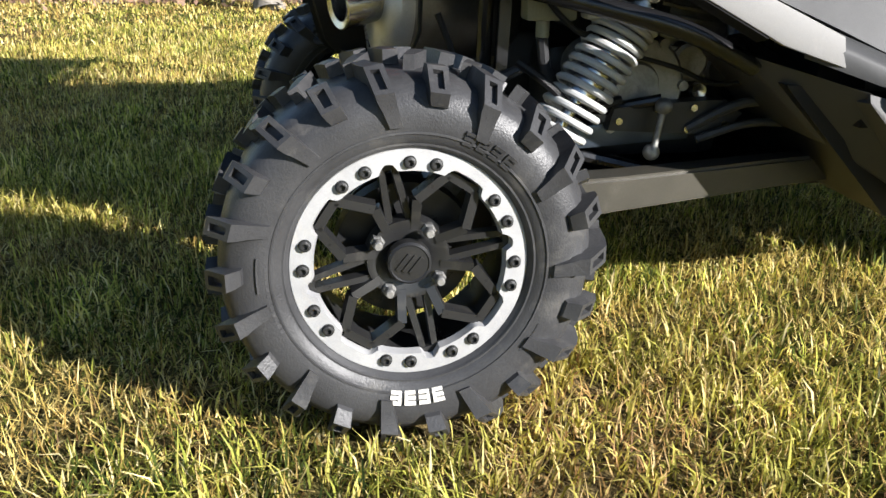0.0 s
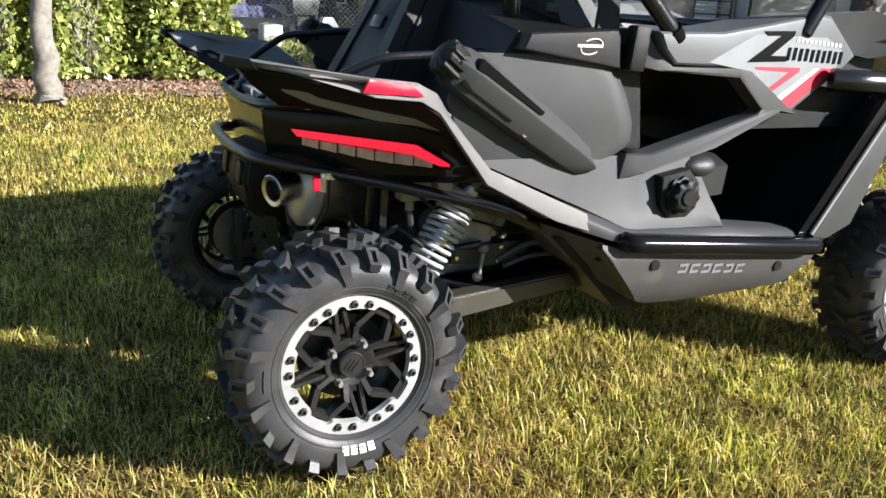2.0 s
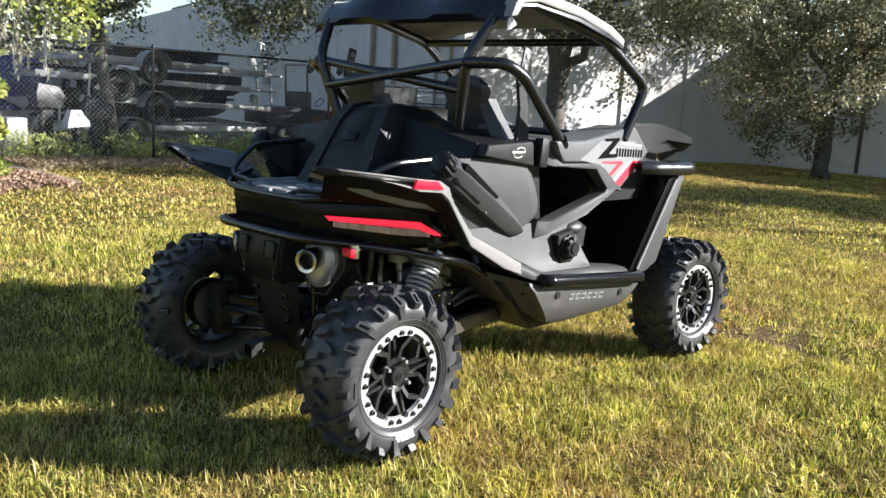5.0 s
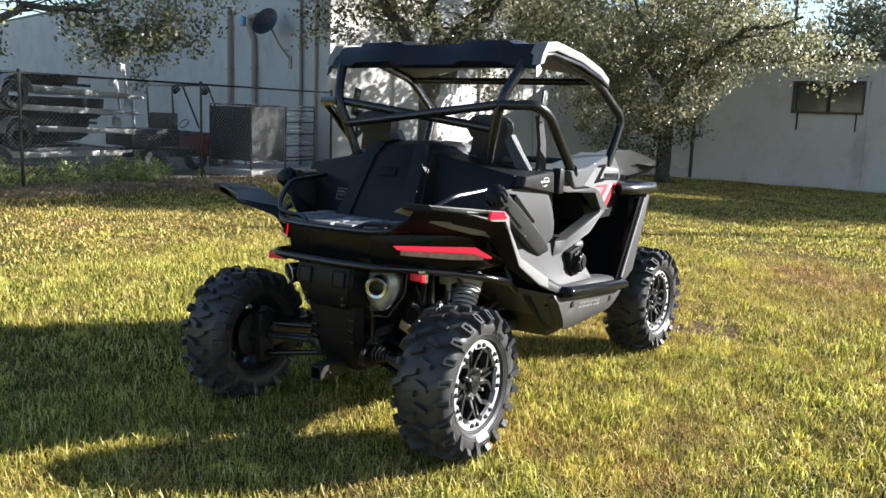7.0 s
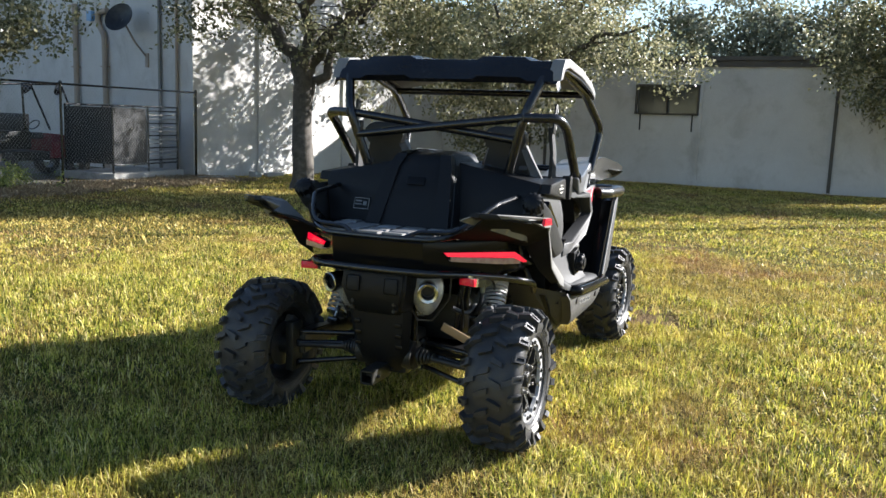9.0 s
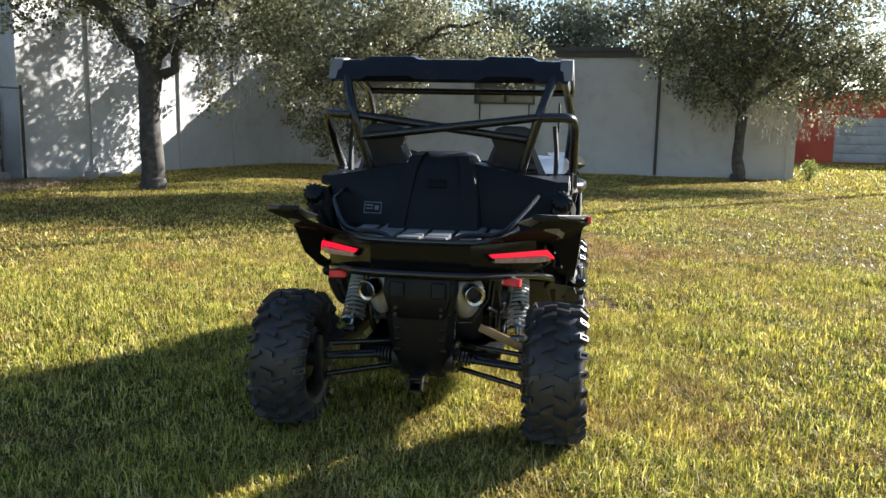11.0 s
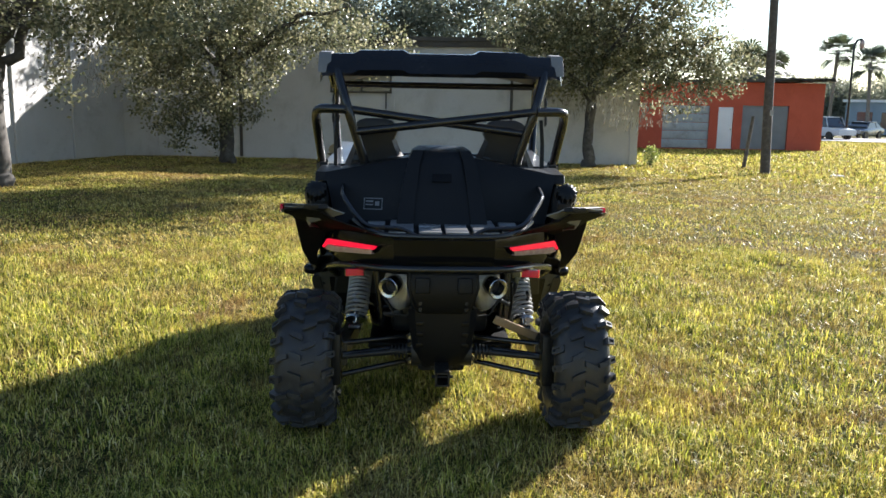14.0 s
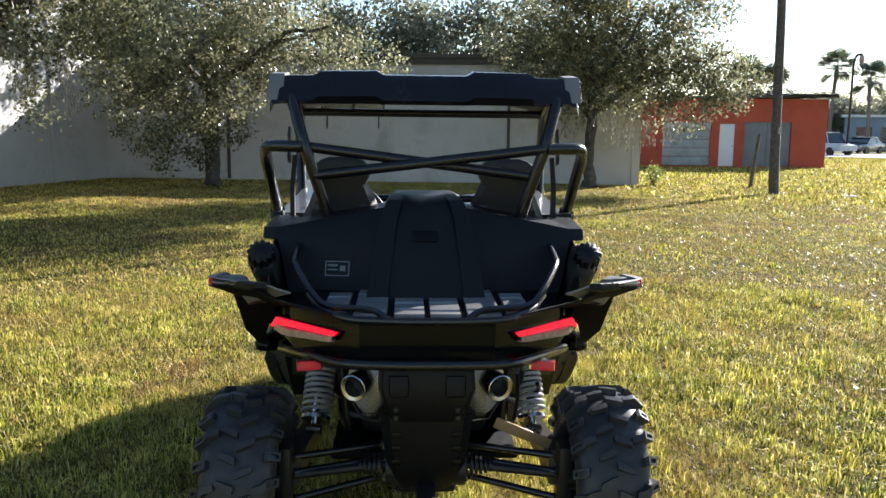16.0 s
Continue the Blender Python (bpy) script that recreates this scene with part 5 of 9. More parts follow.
# rear body shell with the deck
def rear_body():
    bm = bmesh.new()
    def plan(k, z, back):
        right = [(back, 0.0), (back + 0.005, -0.24), (0.0, -0.335), (0.17, -0.515 + k * 0.5), (0.36, -0.585 + k), (0.62, -0.62 + k)]
        return [(x, y, z) for x, y in right] + [(x, -y, z) for x, y in right[:0:-1]]
    rings = [plan(0.03, 0.775, -0.085), plan(0.0, 0.80, -0.10), plan(0.0, 0.885, -0.115), plan(0.0, 0.945, -0.12), plan(0.02, 0.955, -0.11)]
    loft(bm, rings)
    part("rear_body", bm, M_GLOSS, utv, "gloss black tail panel below the cargo deck")
    # deck with pressed ribs
    bm = bmesh.new()
    loft(bm, [[(-0.10, -0.30, 0.957), (0.50, -0.52, 0.957), (0.50, 0.52, 0.957), (-0.10, 0.30, 0.957)], [(-0.10, -0.30, 0.967), (0.50, -0.52, 0.967), (0.50, 0.52, 0.967), (-0.10, 0.30, 0.967)]])
    dk = part("cargo_deck", bm, M_GLOSS, utv)
    for k, (y, w, x1) in enumerate(((-0.335, 0.10, 0.30), (-0.205, 0.13, 0.36), (-0.065, 0.12, 0.20), (0.065, 0.12, 0.20), (0.205, 0.13, 0.36), (0.335, 0.10, 0.30))):
        bm = bmesh.new()
        x0 = -0.088 if abs(y) < 0.25 else -0.02
        notch = 0.05 + 0.02 * (k % 2)
        prism(bm, [(x0, 0.0), (x1, 0.0), (x1, 0.012), (x1 - 0.07, 0.012), (x1 - 0.078, 0.006), (x1 - 0.10, 0.006), (x1 - 0.108, 0.012), (x0 + notch + 0.03, 0.012), (x0 + notch + 0.022, 0.006), (x0 + notch, 0.006), (x0 + notch - 0.008, 0.013), (x0, 0.014)], y - w / 2 + 0.006, y + w / 2 - 0.006, 0.003)
        bmesh.ops.translate(bm, vec=(0, 0, 0.966), verts=bm.verts)
        part("deck_plate", bm, M_DECK, dk, "scuffed pale grey deck panel with pressed grooves")


rear_body()

# bulkhead and engine hump behind the seats
def hump():
    bm = bmesh.new()
    def ring(z, x0, w, r):
        return [(x0, -w + r, z), (x0 + r, -w, z), (0.80, -w, z), (0.80, w, z), (x0 + r, w, z), (x0, w - r, z)]
    loft(bm, [ring(0.96, 0.215, 0.235, 0.05), ring(1.10, 0.285, 0.215, 0.05), ring(1.27, 0.375, 0.185, 0.05), ring(1.328, 0.43, 0.155, 0.05), ring(1.348, 0.52, 0.12, 0.04)])
    part("engine_cover", bm, M_BLACK, utv, "tall black ribbed engine cover behind the seats")
    for s in (-1, 1):
        bm = bmesh.new()
        loft(bm, [[(x, s * ya, z), (x, s * yb, z), (x + 0.05, s * yb, z), (x + 0.05, s * ya, z)] for x, ya, yb, z in ((0.204, 0.232, 0.15, 0.97), (0.275, 0.212, 0.135, 1.10), (0.366, 0.182, 0.115, 1.27), (0.424, 0.152, 0.095, 1.338), (0.50, 0.122, 0.08, 1.356))])
        part("cover_rib", bm, M_BLACK, utv)
    bm = bmesh.new()
    box(bm, (0.337, 0.0, 1.20), (0.018, 0.10, 0.045), Matrix.Rotation(radians(28), 4, "Y"), 0.004)
    part("vent_slot", bm, M_GLOSS, utv)
    # cargo bulkhead, sloping up from the deck to the seat line
    for s in (-1, 1):
        bm = bmesh.new()
        loft(bm, [[(0.37, s * 0.20, 0.955), (0.43, s * 0.56, 0.955), (0.66, s * 0.60, 0.955), (0.66, s * 0.2, 0.955)],
                  [(0.43, s * 0.18, 1.13), (0.47, s * 0.60, 1.13), (0.72, s * 0.64, 1.13), (0.72, s * 0.18, 1.13)],
                  [(0.49, s * 0.15, 1.285), (0.50, s * 0.62, 1.195), (0.74, s * 0.65, 1.195), (0.74, s * 0.15, 1.285)],
                  [(0.51, s * 0.15, 1.302), (0.515, s * 0.615, 1.212), (0.73, s * 0.64, 1.212), (0.73, s * 0.15, 1.302)]])
        part("bulkhead", bm, M_BLACK, utv, "black plastic cargo bulkhead")
    bm = bmesh.new()
    box(bm, (0.4225, 0.36, 1.055), (0.004, 0.10, 0.072), pose(0, 0, 0, 0, 16, -8))
    part("warning_label", bm, M_BLACK, utv)
    bm = bmesh.new()
    for dy, dz, w, h, m in ((0, 0.028, 0.10, 0.004, 0), (0, -0.03, 0.10, 0.004, 0), (0.048, 0, 0.004, 0.06, 0), (-0.048, 0, 0.004, 0.06, 0), (0.02, 0.012, 0.04, 0.008, 0), (0.02, -0.006, 0.04, 0.006, 0), (-0.022, 0.0, 0.022, 0.022, 0)):
        box(bm, (0, dy, dz), (0.003, w, h))
    bmesh.ops.transform(bm, matrix=pose(0.419, 0.36, 1.055, 0, 16, -8), verts=bm.verts)
    part("label_print", bm, M_PALEPRINT, utv)


hump()


# flared rear wings: pale trim along the top edge and black flank below
def y_fin(x, z=0):
    return lerp(x, (-0.28, 0.56), (-0.16, 0.745), (0.05, 0.775), (0.25, 0.748), (0.40, 0.732), (0.75, 0.712))


TRIM_TOP = [(-0.24, 1.126), (-0.10, 1.112), (0.02, 1.097), (0.15, 1.084), (0.207, 1.057), (0.255, 0.996), (0.393, 0.848), (0.74, 0.697), (0.752, 0.643)]
TRIM_LOW = [(0.628, 0.683), (0.385, 0.806), (0.222, 1.006), (0.16, 1.038), (0.03, 1.050), (-0.07, 1.078), (-0.235, 1.117)]
side_prism("fender_trim", TRIM_TOP + TRIM_LOW, lambda x, z: y_fin(x) - 0.014, lambda x, z: y_fin(x) + (0.012 if z > 1.03 else 0.0), M_TRIM, "pale grey boomerang-shaped trim along the rear fender", 0.005)


side_prism("wing_lip", [(-0.285, 1.130), (-0.235, 1.126), (-0.222, 1.100), (-0.268, 1.098), (-0.29, 1.112)], lambda x, z: y_fin(x) - 0.03, lambda x, z: y_fin(x) + 0.010, M_BLACK, "black rounded lip of the wing tip", 0.006, seg=3)


def fender(s):
    bm = bmesh.new()
    top = [(-0.26, 1.112), (-0.10, 1.085), (0.03, 1.055), (0.16, 1.04), (0.23, 1.0), (0.385, 0.81), (0.60, 0.70)]
    bot = [(-0.08, 0.33, 0.975), (0.02, 0.37, 0.965), (0.12, 0.44, 0.955), (0.24, 0.53, 0.94), (0.345, 0.60, 0.915), (0.42, 0.655, 0.79), (0.60, 0.68, 0.69)]
    rows = []
    for (x, z), (bx, by, bz) in zip(top, bot):
        y = y_fin(x) - 0.004
        rows.append([(x, s * y, z), (x * 0.7 + bx * 0.3, s * (y * 0.72 + by * 0.28), z * 0.6 + bz * 0.4), (bx, s * by, bz)])
    sheet(bm, rows, 0.006)
    f = part("rear_fender", bm, M_FENDER, utv, "black flared rear fender")
    # top lip that turns inwards to the deck
    bm = bmesh.new()
    rows = []
    for x, z, drop in ((-0.265, 1.116, 0.03), (-0.12, 1.102, 0.08), (0.05, 1.088, 0.11), (0.16, 1.072, 0.11), (0.26, 1.00, 0.06)):
        y = y_fin(x) - 0.004
        rows.append([(x, s * y, z), (x + 0.008, s * (y - 0.045), z + 0.003), (x + 0.018, s * (y - 0.075), z - 0.012), (x + 0.035, s * (y - 0.12), z - drop)])
    sheet(bm, rows, 0.006)
    part("fender_lip", bm, M_TRIM, utv, "pale grey top face of the wing")
    bm = bmesh.new()
    prism(bm, [(0.015, 1.094), (0.125, 1.085), (0.165, 1.052), (0.0, 1.062)], lambda x, z: s * (y_fin(x) + 0.004), lambda x, z: s * (y_fin(x) + 0.019), 0.002)
    part("side_reflector", bm, M_REDREFL, utv, "red wedge-shaped side reflector")


both(fender)


def tail_lamp(s):
    """A slim lamp that wraps the angled corner."""
    def p(u, z, out):
        x, y = lerp(u, (0.0, -0.04), (0.6, 0.165), (1.05, 0.365)), lerp(u, (0.0, 0.295), (0.6, 0.525), (1.05, 0.60))
        return Vector((x - 0.62 * out, s * (y + 0.78 * out), z))
    bm = bmesh.new()
    loft(bm, [[p(0.0, 0.905, 0.02), p(0.10, 0.862, 0.02), p(1.0, 0.827, 0.028), p(1.02, 0.838, 0.028), p(0.80, 0.898, 0.028)], [p(0.0, 0.905, -0.02), p(0.10, 0.862, -0.02), p(1.0, 0.827, -0.02), p(1.02, 0.838, -0.02), p(0.80, 0.898, -0.02)]])
    lamp = part("tail_lamp", bm, M_GLOSS, utv, "slim tail lamp glowing red along its upper edge")
    bm = bmesh.new()
    loft(bm, [[p(0.02, 0.903, 0.026), p(0.06, 0.884, 0.026), p(0.78, 0.867, 0.034), p(0.94, 0.838, 0.034), p(1.0, 0.836, 0.034), p(1.0, 0.843, 0.034), p(0.80, 0.894, 0.034)],
              [p(0.02, 0.903, 0.01), p(0.06, 0.884, 0.01), p(0.78, 0.867, 0.01), p(0.94, 0.838, 0.01), p(1.0, 0.836, 0.01), p(1.0, 0.843, 0.01), p(0.80, 0.894, 0.01)]])
    part("red_lens", bm, M_LAMP, lamp, "glowing red lens")
    for k in range(7):
        u = 0.09 + k * 0.116
        bm = bmesh.new()
        zt = lambda v: lerp(v, (0.0, 0.884), (0.78, 0.866), (0.94, 0.837))
        zb = lambda v: 0.864 - 0.036 * v
        loft(bm, [[p(u, zt(u), 0.024), p(u, zb(u), 0.024), p(u + 0.113, zb(u + 0.113), 0.031), p(u + 0.113, zt(u + 0.113), 0.031)], [p(u, zt(u), 0.005), p(u, zb(u), 0.005), p(u + 0.1, zb(u + 0.1), 0.01), p(u + 0.1, zt(u + 0.1), 0.01)]])
        part("clear_cell", bm, M_CLEAR, lamp, "smoky clear lens cell")
    bm = bmesh.new()
    box(bm, (-0.005, s * 0.43, 0.768), (0.02, 0.085, 0.035), Matrix.Rotation(radians(s * 14), 4, "Z"), 0.003)
    part("rear_reflector", bm, M_REDREFL, utv, "small red rear reflector below the bumper tube")
    bm = bmesh.new()
    box(bm, (0.012, s * 0.43, 0.768), (0.015, 0.095, 0.04), Matrix.Rotation(radians(s * 14), 4, "Z"))
    box(bm, (0.03, s * 0.43, 0.785), (0.05, 0.03, 0.02))
    part("reflector_bracket", bm, M_CHROME if s < 0 else M_DARKMETAL, utv)


both(tail_lamp)

# bumper and rack tubes
bm = bmesh.new()
half_b = [(0.66, -0.57, 0.625), (0.50, -0.61, 0.70), (0.24, -0.53, 0.76), (0.02, -0.42, 0.795), (-0.15, -0.30, 0.815), (-0.17, -0.12, 0.815)]
tube(bm, half_b + [(x, -y, z) for x, y, z in half_b[::-1]], 0.018, 0.07, 12)
part("bumper_tube", bm, M_TUBE, utv, "black tubular rear bumper")
bm = bmesh.new()
half_r = [(0.10, -0.44, 1.01), (-0.03, -0.385, 0.985), (-0.125, -0.28, 0.968), (-0.145, -0.1, 0.966)]
tube(bm, half_r + [(x, -y, z) for x, y, z in half_r[::-1]], 0.013, 0.05, 10)
for s in (-1, 1):
    tube(bm, [(0.46, s * 0.52, 1.145), (0.16, s * 0.50, 1.125), (0.02, s * 0.43, 1.05), (-0.05, s * 0.37, 0.998), (-0.07, s * 0.19, 0.992), (-0.115, s * 0.125, 0.955)], 0.0125, 0.045, 10)
part("cargo_rack", bm, M_TUBE, utv, "black tubular cargo rack round the deck")

# ---- flanks ahead of the rear wheel ----
def y_side(x, z):
    """How far the flank stands out, by height and length."""
    return lerp(z, (0.35, 0.60), (0.50, 0.715), (0.62, 0.722), (0.70, 0.69), (0.86, 0.645), (1.2, 0.64))


def side_panels(s):
    # rounded quarter panel behind the door opening
    bm = bmesh.new()
    rows = []
    for z, xr, xf in ((0.846, 0.40, 0.895), (0.875, 0.385, 0.94), (0.90, 0.37, 0.958), (0.95, 0.335, 0.955), (1.02, 0.30, 0.928), (1.08, 0.32, 0.895), (1.125, 0.335, 0.865), (1.152, 0.345, 0.835)):
        row = []
        for k in range(19):
            u = k / 18
            x = xr + (xf - xr) * u
            e = (xf - x) / 0.085
            y = 0.648 - 0.035 * (1 - u) ** 2 - (0.065 * (1 - e) ** 2.4 if e < 1 else 0) + 0.012 * math.sin(math.pi * (z - 0.84) / 0.32)
            row.append((x, s * y, z))
        rows.append(row)
    sheet(bm, rows, 0.006)
    part("quarter_panel", bm, M_GREY, utv, "satin grey rounded quarter panel", 50)
    # lower flank flaring out to the sill
    bm = bmesh.new()
    rows = []
    for x in np.concatenate([np.linspace(0.415, 0.90, 14), [0.945, 0.97, 1.0, 1.045, 1.09, 1.125, 1.16, 1.2, 1.235, 1.27]]):
        zb = lerp(x, (0.415, 0.845), (0.76, 0.70), (0.90, 0.637), (1.27, 0.627))
        zt = lerp(x, (0.415, 0.858), (0.90, 0.856), (0.945, 0.80), (1.0, 0.81), (1.09, 0.855), (1.16, 0.84), (1.2, 0.79), (1.27, 0.65))
        row = []
        for k in range(8):
            z = zb + (zt - zb) * k / 7
            row.append((float(x), s * lerp(z, (0.62, 0.730), (0.635, 0.710), (0.655, 0.695), (0.70, 0.679), (0.76, 0.664), (0.86, 0.645)), z))
        rows.append(row)
    sheet(bm, rows, 0.008)
    part("lower_flank", bm, M_GREY, utv, "satin grey lower side panel", 50)
    # sill ledge, rounded over
    bm = bmesh.new()
    rows = []
    for x in np.linspace(0.68, 1.70, 16):
        zt = lerp(x, (0.68, 0.725), (0.76, 0.693), (0.90, 0.637), (1.27, 0.627), (1.63, 0.583), (1.70, 0.556))
        zb = lerp(x, (0.68, 0.66), (0.86, 0.60), (1.70, 0.53))
        y0 = lerp(x, (0.68, 0.66), (0.90, 0.70), (1.70, 0.69))
        rows.append([(float(x), s * (y0 - 0.06), zt + 0.004), (float(x), s * y0, zt + 0.002), (float(x), s * (y0 + 0.022), zt - 0.006), (float(x), s * (y0 + 0.036), zt - 0.02), (float(x), s * (y0 + 0.042), (zt + zb) / 2), (float(x), s * (y0 + 0.036), zb)])
    sheet(bm, rows, 0.006)
    part("sill_panel", bm, M_GREY, utv, "satin grey sill", 50)


both(side_panels)


def y_guard(x, z):
    return lerp(z, (0.36, 0.672), (0.385, 0.697), (0.41, 0.712), (0.45, 0.724), (0.56, 0.735), (0.65, 0.70))


def lower_guard(s):
    bm = bmesh.new()
    rows = []
    for x in np.concatenate([np.linspace(0.80, 1.02, 9), np.linspace(1.08, 1.56, 9), np.linspace(1.60, 1.70, 4)]):
        zt = lerp(x, (0.80, 0.60), (0.86, 0.585), (1.70, 0.50))
        zb = lerp(x, (0.80, 0.585), (0.965, 0.395), (1.0, 0.377), (1.13, 0.365), (1.56, 0.392), (1.61, 0.41), (1.70, 0.49))
        row = []
        for k in range(10):
            z = zb + (zt - zb) * (k / 9) ** 1.4
            row.append((float(x), s * y_guard(x, z), z))
        row.insert(0, (float(x), s * (y_guard(x, zb) - 0.05), zb - 0.004))
        rows.append(row)
    sheet(bm, rows, 0.008)
    part("skid_pan", bm, M_GUARD, utv, "charcoal plastic lower side guard", 50)


both(lower_guard)
side_prism("guard_return", [(0.62, 0.655), (0.81, 0.60), (0.985, 0.38), (0.79, 0.495)], 0.30, lambda x, z: lerp(x, (0.62, 0.56), (0.80, 0.60), (0.81, 0.715), (0.985, 0.655)), M_GUARD, "", 0.006)
side_prism("under_pan", [(0.70, 0.60), (1.75, 0.52), (1.72, 0.36), (0.95, 0.34)], 0.0, 0.62, M_BLACK, "", 0.0)


def sill_bits(s):
    bm = bmesh.new()
    tube(bm, [(0.875, s * 0.715, 0.607), (0.885, s * 0.762, 0.607), (1.30, s * 0.768, 0.572), (1.665, s * 0.762, 0.538), (1.675, s * 0.715, 0.537)], 0.030, 0.035, 16)
    part("step_bar", bm, M_GLOSS, utv, "glossy black step bar along the sill")
    bm = bmesh.new()
    prism(bm, [(0.85, 0.635), (1.68, 0.562), (1.695, 0.505), (0.90, 0.572), (0.852, 0.59)], s * 0.70, s * 0.7405, 0.0)
    part("bar_recess", bm, M_GLOSS, utv)
    for x, z in ((1.0, 0.522), (1.535, 0.47)):
        bm = bmesh.new()
        rod(bm, (x, s * 0.71, z), (x, s * (y_guard(x, z) + 0.006), z), 0.019, 0.017, 20)
        part("plug", bm, M_BLACK, utv)
    # maker's name on the guard, as plain slanting bars
    bm = bmesh.new()
    for k in range(6):
        x0 = 1.095 + k * 0.049
        z0 = 0.484 - k * 0.0045
        w, h = 0.038, 0.03
        pat = (((0, 0), (0.95, 0.26)), ((0, 0.74), (0.95, 1)), ((0, 0.26), (0.2, 0.74)) if k % 2 else ((0.75, 0.26), (0.95, 0.74)))
        for (a, b), (c, d) in pat:
            prism(bm, [(x0 + w * a + h * b * 0.25, z0 + h * b), (x0 + w * c + h * b * 0.25, z0 + h * b), (x0 + w * c + h * d * 0.25, z0 + h * d), (x0 + w * a + h * d * 0.25, z0 + h * d)], s * 0.715, lambda x, z: s * (y_guard(x, z) + 0.0025))
    part("side_lettering", bm, M_PALEPRINT, utv, "pale slanted lettering bars on the lower guard", None)


both(sill_bits)

# air intake duct lying on the flank
def duct(s):
    bm = bmesh.new()
    d, n = Vector((0.845, -0.535)), Vector((0.535, 0.845))
    o = Vector((0.322, 1.112))
    rings = []
    for t, w, out in ((-0.025, 0.052, 0.0), (0.0, 0.062, 0.008), (0.05, 0.066, 0.016), (0.25, 0.064, 0.016), (0.42, 0.058, 0.010), (0.50, 0.05, 0.0), (0.535, 0.032, -0.016)):
        ring = []
        for a, y in ((-1.0, 0.60), (-1.0, 0.648 + out), (-0.86, 0.664 + out), (0.02, 0.697 + out), (0.14, 0.698 + out), (0.90, 0.650 + out), (1.0, 0.634 + out), (1.0, 0.60)):
            p = o + d * t + n * (w * a)
            ring.append((p.x, s * y, p.y))
        rings.append(ring)
    loft(bm, rings)
    part("air_intake", bm, M_GREY, utv, "satin grey air intake duct with slotted end", 28)


both(duct)


def intake_bits(s):
    bm = bmesh.new()
    for k, (a, b) in enumerate((((0.355, 1.128), (0.56, 0.995)), ((0.315, 1.082), (0.47, 0.975)))):
        d = Vector((b[0] - a[0], b[1] - a[1])).normalized()
        n = Vector((-d.y, d.x)) * (0.015 if k == 0 else 0.011)
        prism(bm, [(a[0] + n.x, a[1] + n.y), (b[0] + n.x * 0.4, b[1] + n.y * 0.4), (b[0] - n.x * 0.4, b[1] - n.y * 0.4), (a[0] - n.x, a[1] - n.y)], s * 0.66, s * (0.709 if k == 0 else 0.692))
    part("intake_slot", bm, M_GLOSS, utv)
    bm = bmesh.new()
    knurled(bm, [(-0.03, 0.036), (-0.04, 0.046), (-0.025, 0.053), (0.025, 0.053), (0.03, 0.046), (0.04, 0.025), (0.042, 0.001)], 12)
    bmesh.ops.transform(bm, matrix=pose(0.292, s * 0.645, 1.13, 0, 0, 0) @ pose(0, 0, 0, 0, 40, 0) @ pose(0, 0, 0, 0, 0, 90), verts=bm.verts)
    part("intake_cap", bm, M_BLACK, utv, "black knurled intake cap")
    for x, z in ((0.705, 0.868), (0.52, 0.935)):
        bm = bmesh.new()
        rod(bm, (x, s * 0.66, z), (x, s * 0.685, z), 0.009)
        part("screw", bm, M_CHROME, utv)


both(intake_bits)

# shoulder panel with badge, upper door opening and hood sides
side_prism("shoulder_panel", [(0.52, 1.212), (0.81, 1.228), (0.822, 1.21), (0.832, 1.115), (0.60, 1.148), (0.50, 1.165)], 0.56, 0.675, M_BLACK, "black shoulder panel behind the door opening", 0.012, seg=3)
for s_ in (-1, 1):
    bm = bmesh.new()
    for a0, a1 in ((0, 140), (180, 320)):
        pts = [(0.72 + 0.035 * math.cos(radians(a)) + 0.012 * math.sin(radians(a)), s_ * 0.677, 1.178 + 0.022 * math.sin(radians(a))) for a in range(a0, a1 + 1, 20)]
        sweep(bm, pts, 0.0022, 5)
    box(bm, (0.715, s_ * 0.677, 1.18), (0.085, 0.003, 0.008))
    part("badge", bm, M_WHITE, utv, "small pale swoosh badge", None)

side_prism("door_hoop", [(0.875, 0.786), (0.95, 0.803), (1.19, 0.885), (1.475, 0.99), (1.565, 0.975), (1.33, 1.104), (1.25, 1.125), (1.0, 1.128), (0.95, 1.17), (0.915, 1.222), (0.88, 1.222), (0.90, 1.125), (0.965, 1.113), (1.25, 1.098), (1.375, 0.998), (1.36, 0.985), (0.965, 0.868), (0.89, 0.865)],
           lambda x, z: lerp(x, (0.88, 0.63), (1.1, 0.69), (1.6, 0.66)) - 0.03, lambda x, z: lerp(x, (0.88, 0.665), (1.1, 0.735), (1.5, 0.69), (1.6, 0.67)), M_GREY, "satin grey side bolster round the door opening", 0.008)
def y_hood(x, z):
    """The cowl's side is one gently tapering plane."""
    return 0.705 - 0.105 * (x - 1.05) - 0.05 * (z - 1.2)


side_prism("hood_side", [(0.925, 1.228), (1.19, 1.232), (1.395, 1.262), (1.635, 1.299), (1.70, 1.296), (1.86, 1.166), (1.775, 1.110), (1.537, 0.976), (1.30, 1.096), (1.22, 1.128), (1.0, 1.134), (0.955, 1.175)],
           0.45, y_hood, M_PAINT, "satin grey front cowl side with printed stripes", 0.016, seg=3)


